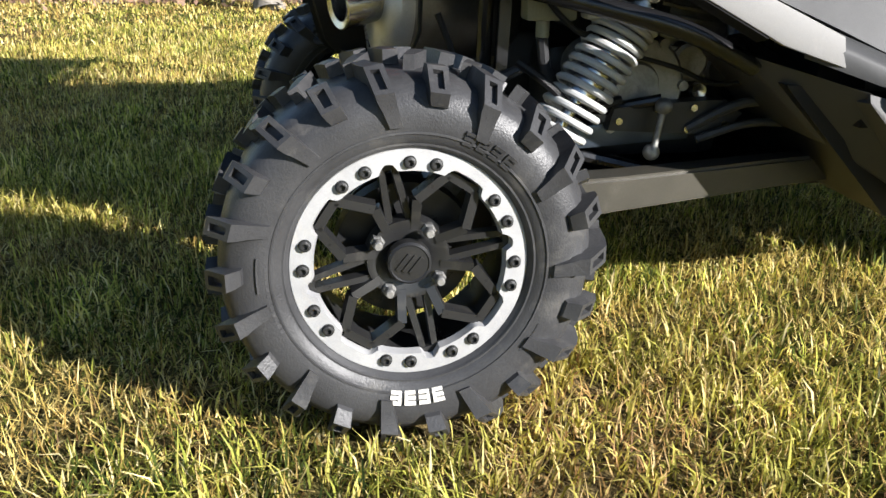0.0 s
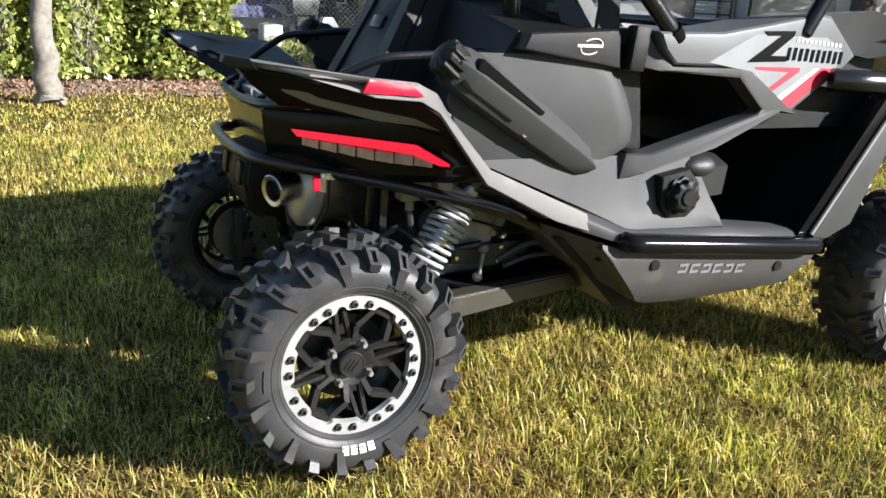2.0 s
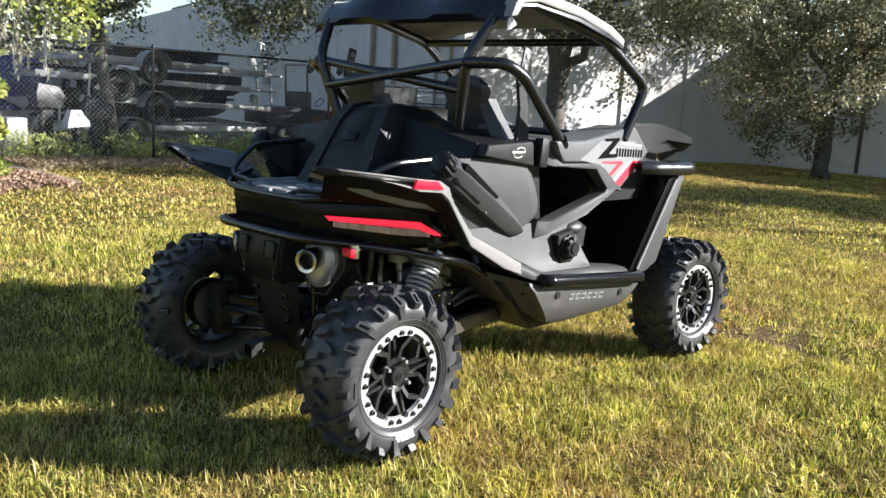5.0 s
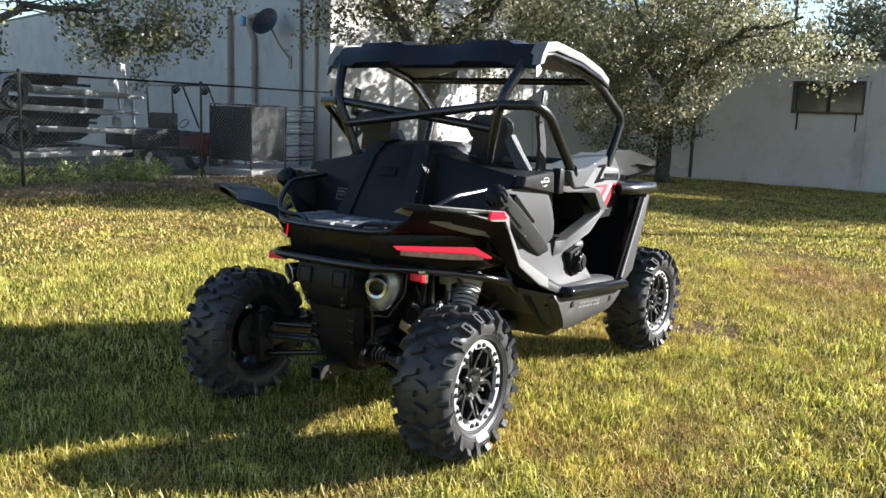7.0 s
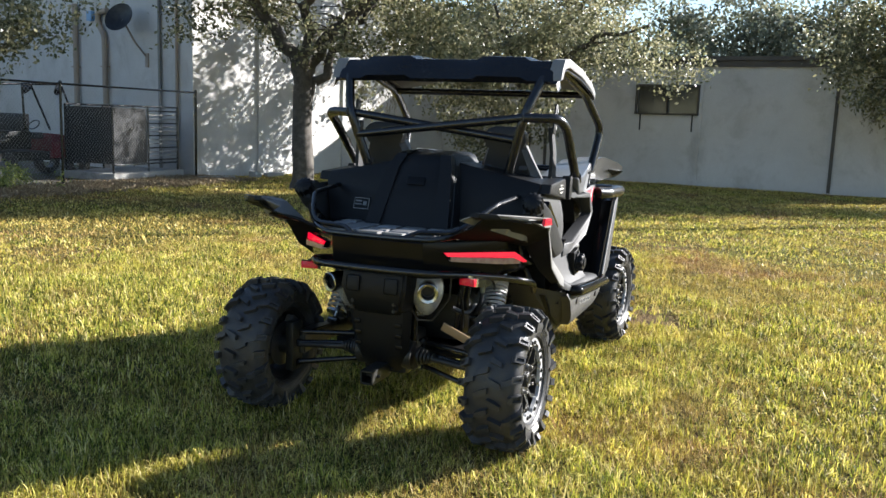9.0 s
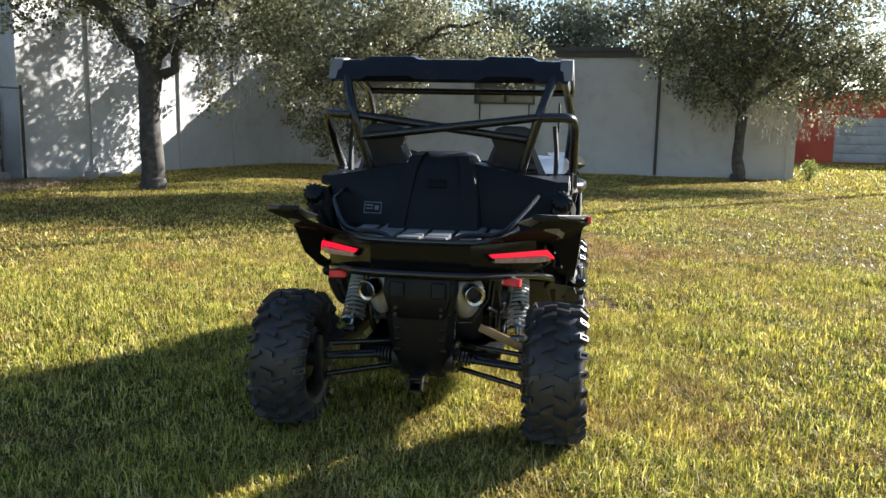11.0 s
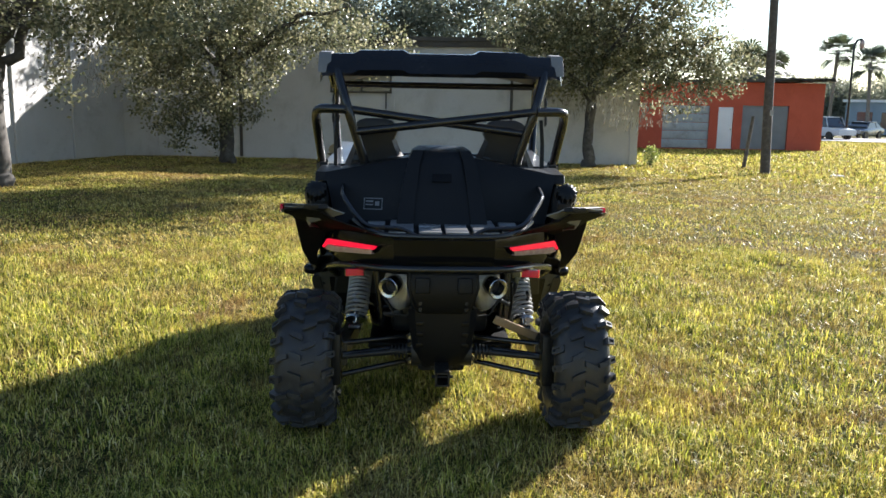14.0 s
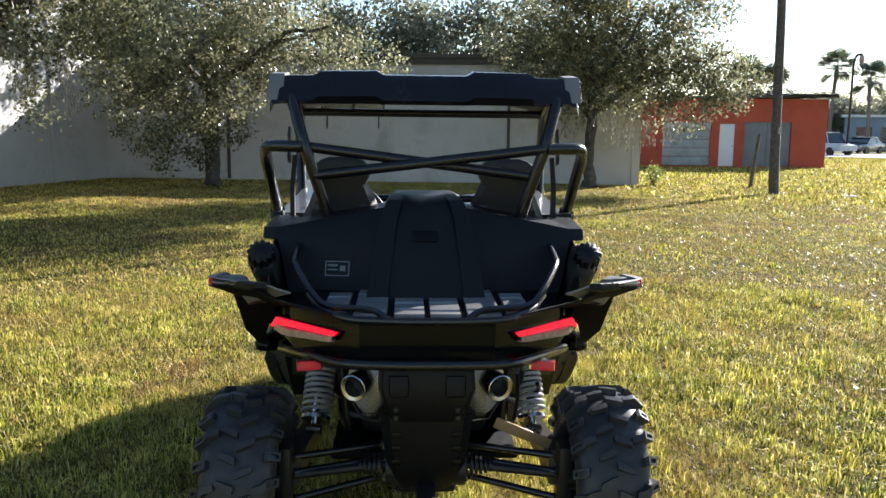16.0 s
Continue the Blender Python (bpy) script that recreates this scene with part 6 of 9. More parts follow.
def cowl():
    bm = bmesh.new()
    rows = []
    for x, w, z, crown in ((0.93, 0.62, 1.215, -0.03), (1.15, 0.66, 1.215, -0.03), (1.45, 0.62, 1.255, -0.07), (1.70, 0.58, 1.295, -0.11), (1.95, 0.50, 1.27, -0.06), (2.25, 0.42, 1.16, 0.05), (2.55, 0.34, 1.02, 0.04), (2.66, 0.30, 0.92, 0.02)):
        rows.append([(x, -w + 2 * w * k / 12, z + crown * (1 - (2 * k / 12 - 1) ** 2)) for k in range(13)])
    sheet(bm, rows[2:], 0.02)
    part("hood", bm, M_PAINT, utv, "satin grey sloping hood")
    bm = bmesh.new()
    sheet(bm, [[(x, y, z - 0.015) for x, y, z in r] for r in rows[:3]], 0.03)
    part("dashboard", bm, M_BLACK, utv, "black dashboard top")
    # front wing tips beside the hood
    for s in (-1, 1):
        bm = bmesh.new()
        loft(bm, [[(1.66, s * 0.62, 1.295), (1.66, s * 0.52, 1.30), (1.80, s * 0.52, 1.18), (1.82, s * 0.61, 1.175)],
                  [(1.86, s * 0.665, 1.318), (1.86, s * 0.50, 1.31), (1.90, s * 0.50, 1.16), (1.90, s * 0.64, 1.16)],
                  [(1.99, s * 0.735, 1.278), (2.06, s * 0.50, 1.25), (2.08, s * 0.50, 1.15), (2.0, s * 0.70, 1.185)],
                  [(2.075, s * 0.755, 1.245), (2.2, s * 0.5, 1.18), (2.2, s * 0.5, 1.10), (2.07, s * 0.735, 1.205)]])
        part("front_wing", bm, M_PAINT, utv, "pointed grey front fender tip")
        bm = bmesh.new()
        loft(bm, [[(1.93, s * 0.69, 1.235), (1.93, s * 0.60, 1.235), (1.96, s * 0.6, 1.17), (1.96, s * 0.66, 1.17)], [(2.06, s * 0.765, 1.22), (2.06, s * 0.6, 1.22), (2.08, s * 0.6, 1.16), (2.08, s * 0.70, 1.175)]])
        part("wing_recess", bm, M_BLACK, utv)
        bm = bmesh.new()
        tube(bm, [(1.70, s * 0.67, 1.092), (1.78, s * 0.72, 1.090), (2.12, s * 0.745, 1.085), (2.24, s * 0.5, 1.075)], 0.038, 0.07, 16)
        part("front_guard_tube", bm, M_TUBE, utv, "thick black guard tube under the front fender")
        # leg shield ahead of the door opening
        bm = bmesh.new()
        prism(bm, [(2.045, 1.045), (1.99, 1.05), (1.66, 0.565), (1.73, 0.555), (1.835, 0.60)], s * 0.68, s * 0.745, 0.008)
        part("leg_shield", bm, M_GREY, utv, "satin grey slanted shield behind the front wheel")
        bm = bmesh.new()
        prism(bm, [(1.985, 1.05), (1.91, 1.03), (1.60, 0.572), (1.655, 0.562)], s * 0.66, s * 0.73, 0.006)
        part("shield_edge", bm, M_GLOSS, utv)
        bm = bmesh.new()
        tube(bm, [(1.975, s * 0.735, 1.03), (1.655, s * 0.74, 0.575)], 0.008)
        part("shield_piping", bm, M_TRIM, utv)
        # printed marks: dark slash, red chevron, red and white bars
        def flat(name, mat, polys, lift, label=""):
            bm = bmesh.new()
            for pts in polys:
                f = lambda x, z: s * (y_hood(x, z) + lift)
                f0 = lambda x, z: s * (y_hood(x, z) - 0.004)
                prism(bm, pts, f0, f)
            part(name, bm, mat, utv, label, None)
        flat("pale_decal", M_PALEPRINT, [[(1.135, 1.142), (1.335, 1.229), (1.69, 1.224), (1.775, 1.185), (1.755, 1.125), (1.537, 1.0), (1.43, 1.052), (1.33, 1.115)]], 0.0012, "pale grey printed decal")
        flat("red_decal", M_REDPRINT, [[(1.343, 1.130), (1.566, 1.127), (1.561, 1.113), (1.430, 1.050), (1.413, 1.060), (1.510, 1.113), (1.354, 1.121)], [(1.671, 1.125), (1.755, 1.124), (1.535, 0.998), (1.481, 1.018)]], 0.0026, "red printed chevron and bar")
        flat("white_decal", M_WHITE, [[(1.635, 1.123), (1.665, 1.123), (1.477, 1.020), (1.457, 1.030)]], 0.0026)
        bars = []
        for k in range(5):
            for dx in (0.0, 0.030):
                x, z = 1.487 + k * 0.060 + dx, 1.151 - k * 0.0028
                bars.append([(x, z), (x + 0.015, z), (x + 0.022, z + 0.040), (x + 0.007, z + 0.040)])
        flat("dark_decal", M_GLOSS, [[(1.372, 1.239), (1.520, 1.243), (1.514, 1.227), (1.411, 1.165), (1.506, 1.163), (1.489, 1.147), (1.302, 1.144), (1.453, 1.227), (1.387, 1.226)]] + bars, 0.004, "dark slash mark and bars")
        flat("small_print", M_WHITE, [[(1.53 + k * 0.022, 1.211 - k * 0.0016), (1.543 + k * 0.022, 1.210 - k * 0.0016), (1.545 + k * 0.022, 1.221 - k * 0.0016), (1.532 + k * 0.022, 1.222 - k * 0.0016)] for k in range(11)], 0.004, "thin row of pale bars")


cowl()


def fuel_cap(s):
    bm = bmesh.new()
    prism(bm, [(1.015, 0.795), (1.12, 0.815), (1.165, 0.77), (1.165, 0.69), (1.13, 0.66), (1.05, 0.66), (1.02, 0.70)], s * 0.66, s * 0.700, 0.008, 3)
    part("cap_recess", bm, M_BLACK, utv)
    bm = bmesh.new()
    knurled(bm, [(0.0, 0.062), (0.012, 0.06), (0.014, 0.052), (0.038, 0.050), (0.043, 0.04), (0.043, 0.028), (0.05, 0.024), (0.05, 0.001)], 8)
    bmesh.ops.transform(bm, matrix=pose(1.09, s * 0.698, 0.735, 0, 0, 180 if s < 0 else 0), verts=bm.verts)
    part("fuel_cap", bm, M_BLACK, utv, "black ribbed fuel cap" if s < 0 else "black ribbed filler cap")


fuel_cap(-1)

# ---- running gear under the tail ----


def spring_damper(name, top, bot, r, turns, wire, label):
    top, bot = Vector(top), Vector(bot)
    d = (bot - top)
    ln = d.length
    m = Matrix.Translation(top) @ d.to_track_quat("Z", "Y").to_matrix().to_4x4()
    bm = bmesh.new()
    rod(bm, (0, 0, 0.02), (0, 0, ln * 0.62), r * 0.62, None, 20)
    rod(bm, (0, 0, ln * 0.6), (0, 0, ln - 0.02), r * 0.26, None, 14)
    rod(bm, (-0.03, 0, 0), (0.03, 0, 0), 0.018, None, 14)
    rod(bm, (-0.03, 0, ln), (0.03, 0, ln), 0.018, None, 14)
    rod(bm, (0, 0, 0.03), (0, 0, 0.045), r * 1.08, None, 24)
    rod(bm, (0, 0, ln - 0.055), (0, 0, ln - 0.04), r * 1.05, None, 24)
    bmesh.ops.transform(bm, matrix=m, verts=bm.verts)
    sh = part(name, bm, M_CHROME, utv, label)
    bm = bmesh.new()
    pts = []
    n = turns * 18
    for i in range(n + 1):
        f = i / n
        # coils close together in the upper half
        z = 0.05 + (ln - 0.11) * (f ** 1.25)
        a = 2 * math.pi * turns * f
        pts.append((math.cos(a) * r, math.sin(a) * r, z))
    sweep(bm, pts, wire, 8)
    bmesh.ops.transform(bm, matrix=m, verts=bm.verts)
    part("coil_spring", bm, M_SPRING, sh, "pale grey coil spring")


for s in (-1, 1):
    spring_damper("rear_shock", (0.50, s * 0.418, 0.745), (0.285, s * 0.448, 0.415), 0.055, 14, 0.0074, "rear shock absorber with pale grey coil spring")
    spring_damper("front_shock", (2.20, s * 0.36, 0.86), (2.26, s * 0.52, 0.42), 0.045, 9, 0.007, "front shock absorber with pale grey coil spring")

for s in (-1, 1):
    # trailing arm
    bm = bmesh.new()
    def ring(x, y, z, h, w):
        return [(x, s * (y - w), z - h), (x, s * (y + w), z - h), (x, s * (y + w), z + h), (x, s * (y - w), z + h)]
    loft(bm, [ring(0.02, 0.50, 0.345, 0.06, 0.03), ring(0.20, 0.50, 0.352, 0.046, 0.038), ring(0.45, 0.47, 0.364, 0.036, 0.036), ring(0.80, 0.44, 0.387, 0.030, 0.03), ring(1.0, 0.43, 0.400, 0.027, 0.028)])
    es = [e for e in bm.edges if e.calc_face_angle(0) > 0.9]
    bmesh.ops.bevel(bm, geom=es, offset=0.007, segments=2, affect="EDGES")
    part("trailing_arm", bm, M_ARM, utv, "dark bronze box-section trailing arm")
    # wheel carrier and brake
    bm = bmesh.new()
    box(bm, (0.0, s * 0.52, 0.335), (0.10, 0.05, 0.26), None, 0.015)
    rod(bm, (0, s * 0.50, 0.335), (0, s * 0.62, 0.335), 0.05, None, 20)
    part("wheel_carrier", bm, M_DARKMETAL, utv)
    bm = bmesh.new()
    rod(bm, (0, s * 0.585, 0.335), (0, s * 0.591, 0.335), 0.115, None, 40)
    part("brake_disc", bm, M_STEEL, utv, "grey steel brake disc")
    bm = bmesh.new()
    box(bm, (0.07, s * 0.585, 0.42), (0.07, 0.05, 0.09), Matrix.Rotation(0.6, 4, "Y"), 0.01)
    part("brake_caliper", bm, M_CAST, utv)
    # right side only: plate added in a bright tone for the arm's sunlit piece
    if s < 0:
        bm = bmesh.new()
        box(bm, (0.10, s * 0.376, 0.466), (0.012, 0.235, 0.042), Matrix.Rotation(s * -0.40, 4, "X"), 0.003)
        part("arm_lit_plate", bm, M_ARM_LIT, utv, "bright bronze plate standing for the sunlit part of the trailing arm")
    # lateral links
    for x0, z0, x1, z1 in ((0.14, 0.41, 0.03, 0.40), (0.10, 0.37, 0.0, 0.35), (0.12, 0.29, 0.0, 0.245)):
        bm = bmesh.new()
        rod(bm, (x0, s * 0.155, z0), (x1, s * 0.51, z1), 0.0135, None, 12)
        lathe_pts = ((x0, 0.155, z0), (x1, 0.505, z1))
        for px, py, pz in lathe_pts:
            rod(bm, (px - 0.02, s * py, pz), (px + 0.02, s * py, pz), 0.021, None, 14)
        part("lateral_link", bm, M_TUBE, utv)
        bm = bmesh.new()
        rod(bm, (x0 - 0.035, s * 0.155, z0), (x0 - 0.015, s * 0.155, z0), 0.011, None, 6)
        part("link_bolt", bm, M_CHROME, utv)
    # drive shaft
    bm = bmesh.new()
    rod(bm, (0.06, s * 0.14, 0.36), (0.0, s * 0.52, 0.34), 0.016, None, 12)
    for k in range(5):
        rod(bm, (0.05, s * (0.17 + k * 0.018), 0.358), (0.05, s * (0.18 + k * 0.018), 0.358), 0.045 - k * 0.005, None, 18)
    part("drive_shaft", bm, M_DARKMETAL, utv)
    # anti-roll rod
    bm = bmesh.new()
    rod(bm, (0.555, s * 0.43, 0.53), (0.535, s * 0.44, 0.425), 0.007)
    for z in (0.525, 0.43):
        bmesh.ops.create_icosphere(bm, subdivisions=2, radius=0.018, matrix=Matrix.Translation((0.553 if z > 0.5 else 0.536, s * 0.43, z)))
    part("anti_roll_rod", bm, M_CAST, utv)
    bm = bmesh.new()
    tube(bm, [(0.555, s * 0.41, 0.535), (0.42, s * 0.36, 0.50), (0.36, s * 0.1, 0.50), (0.36, 0, 0.50)], 0.012)
    part("anti_roll_bar", bm, M_TUBE, utv)
    # exhaust, turned a little outwards
    out = Matrix.Translation((0.06, s * 0.205, 0)) @ Matrix.Rotation(radians(-s * 24), 4, "Z") @ Matrix.Translation((-0.06, s * -0.285, 0))
    bm = bmesh.new()
    def oval(x, a, b, z=0.685, y=0.275):
        return [(x, s * (y + a * (1 + 0.22 * math.sin(2 * math.pi * k / 28)) * math.cos(2 * math.pi * k / 28)), z + b * math.sin(2 * math.pi * k / 28)) for k in range(28)]
    loft(bm, [oval(0.03, 0.080, 0.108), oval(0.045, 0.083, 0.111), oval(0.30, 0.083, 0.105), oval(0.33, 0.06, 0.08)])
    bmesh.ops.transform(bm, matrix=out, verts=bm.verts)
    mf = part("muffler", bm, M_STEEL, utv, "oval muffler with a bare steel end cap")
    bm = bmesh.new()
    loft(bm, [oval(-0.02, 0.045, 0.066), oval(-0.012, 0.062, 0.088), oval(0.004, 0.077, 0.104), oval(0.036, 0.081, 0.109), oval(0.038, 0.06, 0.08)])
    bmesh.ops.transform(bm, matrix=out, verts=bm.verts)
    part("end_cap", bm, M_ENDCAP, mf, "brushed steel end cap")
    bm = bmesh.new()
    lathe(bm, [(0.06, 0.040), (-0.055, 0.050), (-0.068, 0.050), (-0.07, 0.047), (-0.066, 0.034), (-0.03, 0.030), (0.03, 0.030)], 30, "x")
    bmesh.ops.transform(bm, matrix=out @ pose(-0.035, s * 0.278, 0.715, 0, -6, 0), verts=bm.verts)
    part("exhaust_tip", bm, M_TIP, mf, "bright steel exhaust tip")
    bm = bmesh.new()
    lathe(bm, [(-0.02, 0.027), (-0.02, 0.0005)], 20, "x")
    bmesh.ops.transform(bm, matrix=out @ pose(-0.035, s * 0.278, 0.715, 0, -6, 0), verts=bm.verts)
    part("tip_bore", bm, M_DARKMETAL, mf)
    bm = bmesh.new()
    outline = [(0.025, s * 0.165, 0.80), (0.025, s * 0.175, 0.66), (0.025, s * 0.235, 0.55), (0.025, s * 0.305, 0.55), (0.025, s * 0.385, 0.66), (0.025, s * 0.395, 0.80)]
    sweep(bm, outline, 0.005, 6)
    bmesh.ops.transform(bm, matrix=out, verts=bm.verts)
    part("heat_shield_edge", bm, M_DARKMETAL, mf)
    bm = bmesh.new()
    for k in range(18):
        for j in range(4):
            box(bm, (-0.045 + 0.0012 * k, s * (0.183 + (j + 0.5 * (k % 2)) * 0.0095), 0.748 - k * 0.0095), (0.004, 0.0045, 0.0045))
    tagged(part("perforated_guard", bm, M_STEEL, utv, "perforated steel guard", None), kind="stuff")


def tail_centre():
    # centre guard: upper bulged bracket and lower slotted plate
    bm = bmesh.new()
    loft(bm, [[(-0.135, -0.165, 0.80), (-0.135, 0.165, 0.80), (0.0, 0.175, 0.80), (0.0, -0.175, 0.80)], [(-0.155, -0.17, 0.72), (-0.155, 0.17, 0.72), (0.0, 0.18, 0.72), (0.0, -0.18, 0.72)],
              [(-0.13, -0.14, 0.62), (-0.13, 0.14, 0.62), (0.0, 0.16, 0.62), (0.0, -0.16, 0.62)], [(-0.09, -0.10, 0.575), (-0.09, 0.10, 0.575), (0.0, 0.15, 0.575), (0.0, -0.15, 0.575)]])
    es = [e for e in bm.edges if e.calc_face_angle(0) > 0.5]
    bmesh.ops.bevel(bm, geom=es, offset=0.014, segments=3, affect="EDGES")
    up = part("upper_guard", bm, M_BLACK, utv, "black moulded upper tail guard")
    for y in (-0.10, 0.10):
        bm = bmesh.new()
        box(bm, (-0.154, y, 0.735), (0.012, 0.07, 0.075), Matrix.Rotation(0.1, 4, "Y"), 0.012)
        part("guard_recess", bm, M_BLACK, up)
        for z in (0.645, 0.615):
            bm = bmesh.new()
            rod(bm, (-0.143, y * 1.1, z), (-0.12, y * 1.1, z), 0.009, None, 10)
            part("guard_bolt", bm, M_DARKMETAL, up)
    bm = bmesh.new()
    rows = []
    for x, w, z in ((-0.085, 0.155, 0.60), (-0.075, 0.15, 0.52), (-0.06, 0.135, 0.42), (-0.035, 0.12, 0.34), (0.02, 0.10, 0.27)):
        rows.append([(x + 0.03, -w - 0.012, z), (x, -w + 0.02, z), (x, 0, z), (x, w - 0.02, z), (x + 0.03, w + 0.012, z)])
    sheet(bm, rows, 0.006)
    low = part("lower_guard", bm, M_BLACK, utv, "black slotted lower tail guard")
    for y in (-0.11, 0.11):
        for z in (0.53, 0.475, 0.42):
            bm = bmesh.new()
            box(bm, (-0.0815 + (0.53 - z) * 0.14, y, z), (0.014, 0.035, 0.022), None, 0.004)
            part("guard_slot", bm, M_GLOSS, low)
    # hitch receiver
    bm = bmesh.new()
    for y, z, w, h in ((0, 0.03, 0.066, 0.008), (0, -0.03, 0.066, 0.008), (0.03, 0, 0.008, 0.066), (-0.03, 0, 0.008, 0.066)):
        box(bm, (-0.09, y, 0.285 + z), (0.2, w, h))
    rod(bm, (-0.14, -0.05, 0.285), (-0.14, 0.05, 0.285), 0.008)
    part("hitch_receiver", bm, M_DARKMETAL, utv, "square steel hitch receiver")
    # gearbox, engine and cylinder of dark lumps
    bm = bmesh.new()
    box(bm, (0.14, 0, 0.36), (0.26, 0.24, 0.2), None, 0.03)
    rod(bm, (0.05, -0.15, 0.36), (0.05, 0.15, 0.36), 0.075, None, 24)
    rod(bm, (0.0, 0, 0.36), (0.1, 0, 0.36), 0.09, None, 24)
    part("final_drive", bm, M_DARKMETAL, utv, "dark cast final drive housing")
    bm = bmesh.new()
    box(bm, (0.56, 0, 0.50), (0.42, 0.52, 0.26), None, 0.04)
    box(bm, (0.62, 0.02, 0.70), (0.3, 0.3, 0.22), Matrix.Rotation(0.3, 4, "Y"), 0.03)
    box(bm, (0.34, 0.05, 0.56), (0.16, 0.34, 0.16), None, 0.03)
    part("engine_block", bm, M_DARKMETAL, utv, "dark oily engine block")
    bm = bmesh.new()
    box(bm, (0.58, 0, 0.345), (0.80, 0.74, 0.03), None, 0.008)
    part("belly_plate", bm, M_BLACK, utv)
    bm = bmesh.new()
    lathe(bm, [(0.05, 0.105), (-0.012, 0.105), (-0.022, 0.098), (-0.02, 0.05), (-0.03, 0.045), (-0.032, 0.001)], 40)
    bmesh.ops.transform(bm, matrix=pose(0.515, -0.345, 0.555), verts=bm.verts)
    cover = part("clutch_cover", bm, M_CAST, utv, "round cast aluminium clutch cover")
    for k in range(6):
        a = 2 * math.pi * k / 6
        bm = bmesh.new()
        rod(bm, (0.515 + math.cos(a) * 0.1, -0.376, 0.555 + math.sin(a) * 0.1), (0.515 + math.cos(a) * 0.1, -0.33, 0.555 + math.sin(a) * 0.1), 0.011, None, 8)
        part("cover_bolt", bm, M_CAST, cover)
    for x, z, r, m in ((0.635, 0.60, 0.04, M_CAST), (0.70, 0.585, 0.03, M_DARKMETAL), (0.66, 0.54, 0.02, M_CHROME), (0.73, 0.63, 0.025, M_CAST)):
        bm = bmesh.new()
        lathe(bm, [(0.06, r), (-0.01, r), (-0.015, r * 0.8), (-0.012, 0.001)], 24)
        bmesh.ops.transform(bm, matrix=pose(x, -0.34, z), verts=bm.verts)
        part("engine_boss", bm, m, utv)
    bm = bmesh.new()
    box(bm, (0.31, -0.40, 0.735), (0.10, 0.06, 0.085), None, 0.008)
    rod(bm, (0.30, -0.40, 0.66), (0.30, -0.40, 0.70), 0.014)
    part("relay_box", bm, surf("olive_case", (0.13, 0.13, 0.08), (0.17, 0.165, 0.11), 8.0, (0.4, 0.55)), utv, "small olive relay box")
    for pts, r in (([(0.30, -0.40, 0.66), (0.31, -0.39, 0.60), (0.36, -0.34, 0.53), (0.45, -0.30, 0.50)], 0.012), ([(0.62, -0.40, 0.47), (0.72, -0.42, 0.53), (0.84, -0.42, 0.53), (0.93, -0.40, 0.47)], 0.011),
                   ([(0.64, -0.41, 0.45), (0.74, -0.43, 0.49), (0.86, -0.42, 0.48)], 0.009), ([(0.36, -0.41, 0.76), (0.42, -0.44, 0.72), (0.46, -0.42, 0.77), (0.55, -0.40, 0.75)], 0.004),
                   ([(0.40, -0.33, 0.63), (0.50, -0.36, 0.68), (0.62, -0.36, 0.66)], 0.010), ([(0.14, -0.30, 0.60), (0.20, -0.36, 0.56), (0.28, -0.37, 0.60)], 0.011), ([(0.08, 0.2, 0.55), (0.2, 0.3, 0.5), (0.35, 0.33, 0.6)], 0.012)):
        bm = bmesh.new()
        tube(bm, pts, r, 0.08, 8)
        part("hose", bm, M_RUBBER, utv)
    bm = bmesh.new()
    box(bm, (0.49, -0.36, 0.455), (0.30, 0.02, 0.05), Matrix.Rotation(radians(-4), 4, "Y"), 0.006)
    part("chassis_plate", bm, surf("blue_grey_coated_metal", (0.05, 0.065, 0.085), (0.07, 0.085, 0.105), 10.0, (0.25, 0.4), 0.6), utv)
    # busy engine bay: finned cylinder, covers, reservoir, cables and clips
    bm = bmesh.new()
    box(bm, (0.66, -0.27, 0.64), (0.15, 0.08, 0.16), Matrix.Rotation(0.18, 4, "Y"), 0.006)
    cyl = part("finned_cylinder", bm, M_CAST, utv, "finned cast aluminium cylinder")
    for k in range(7):
        bm = bmesh.new()
        box(bm, (0.66, -0.29, 0.575 + k * 0.021), (0.19, 0.10, 0.008), Matrix.Rotation(0.18, 4, "Y"), 0.002)
        part("fin", bm, M_CAST, cyl)
    bm = bmesh.new()
    lathe(bm, [(0.02, 0.055), (-0.02, 0.055), (-0.032, 0.046), (-0.034, 0.02), (-0.045, 0.017), (-0.046, 0.001)], 28)
    bmesh.ops.transform(bm, matrix=pose(0.41, -0.37, 0.60), verts=bm.verts)
    part("side_cover", bm, M_CAST, utv, "small cast side cover")
    bm = bmesh.new()
    box(bm, (0.40, -0.42, 0.745), (0.055, 0.05, 0.10), None, 0.012)
    rod(bm, (0.40, -0.42, 0.79), (0.40, -0.42, 0.81), 0.014, None, 12)
    part("reservoir", bm, surf("milky_plastic", (0.30, 0.29, 0.25), (0.38, 0.37, 0.32), 12.0, (0.35, 0.5)), utv, "small milky plastic reservoir")
    bm = bmesh.new()
    prism(bm, [(0.215, 0.46), (0.235, 0.46), (0.25, 0.80), (0.225, 0.80)], -0.36, -0.33, 0.004)
    part("frame_upright", bm, M_TUBE, utv)
    bm = bmesh.new()
    prism(bm, [(0.45, 0.47), (0.70, 0.455), (0.74, 0.50), (0.70, 0.53), (0.58, 0.525), (0.46, 0.515)], -0.40, -0.345, 0.008)
    part("crankcase", bm, M_DARKMETAL, utv, "dark cast crankcase half")
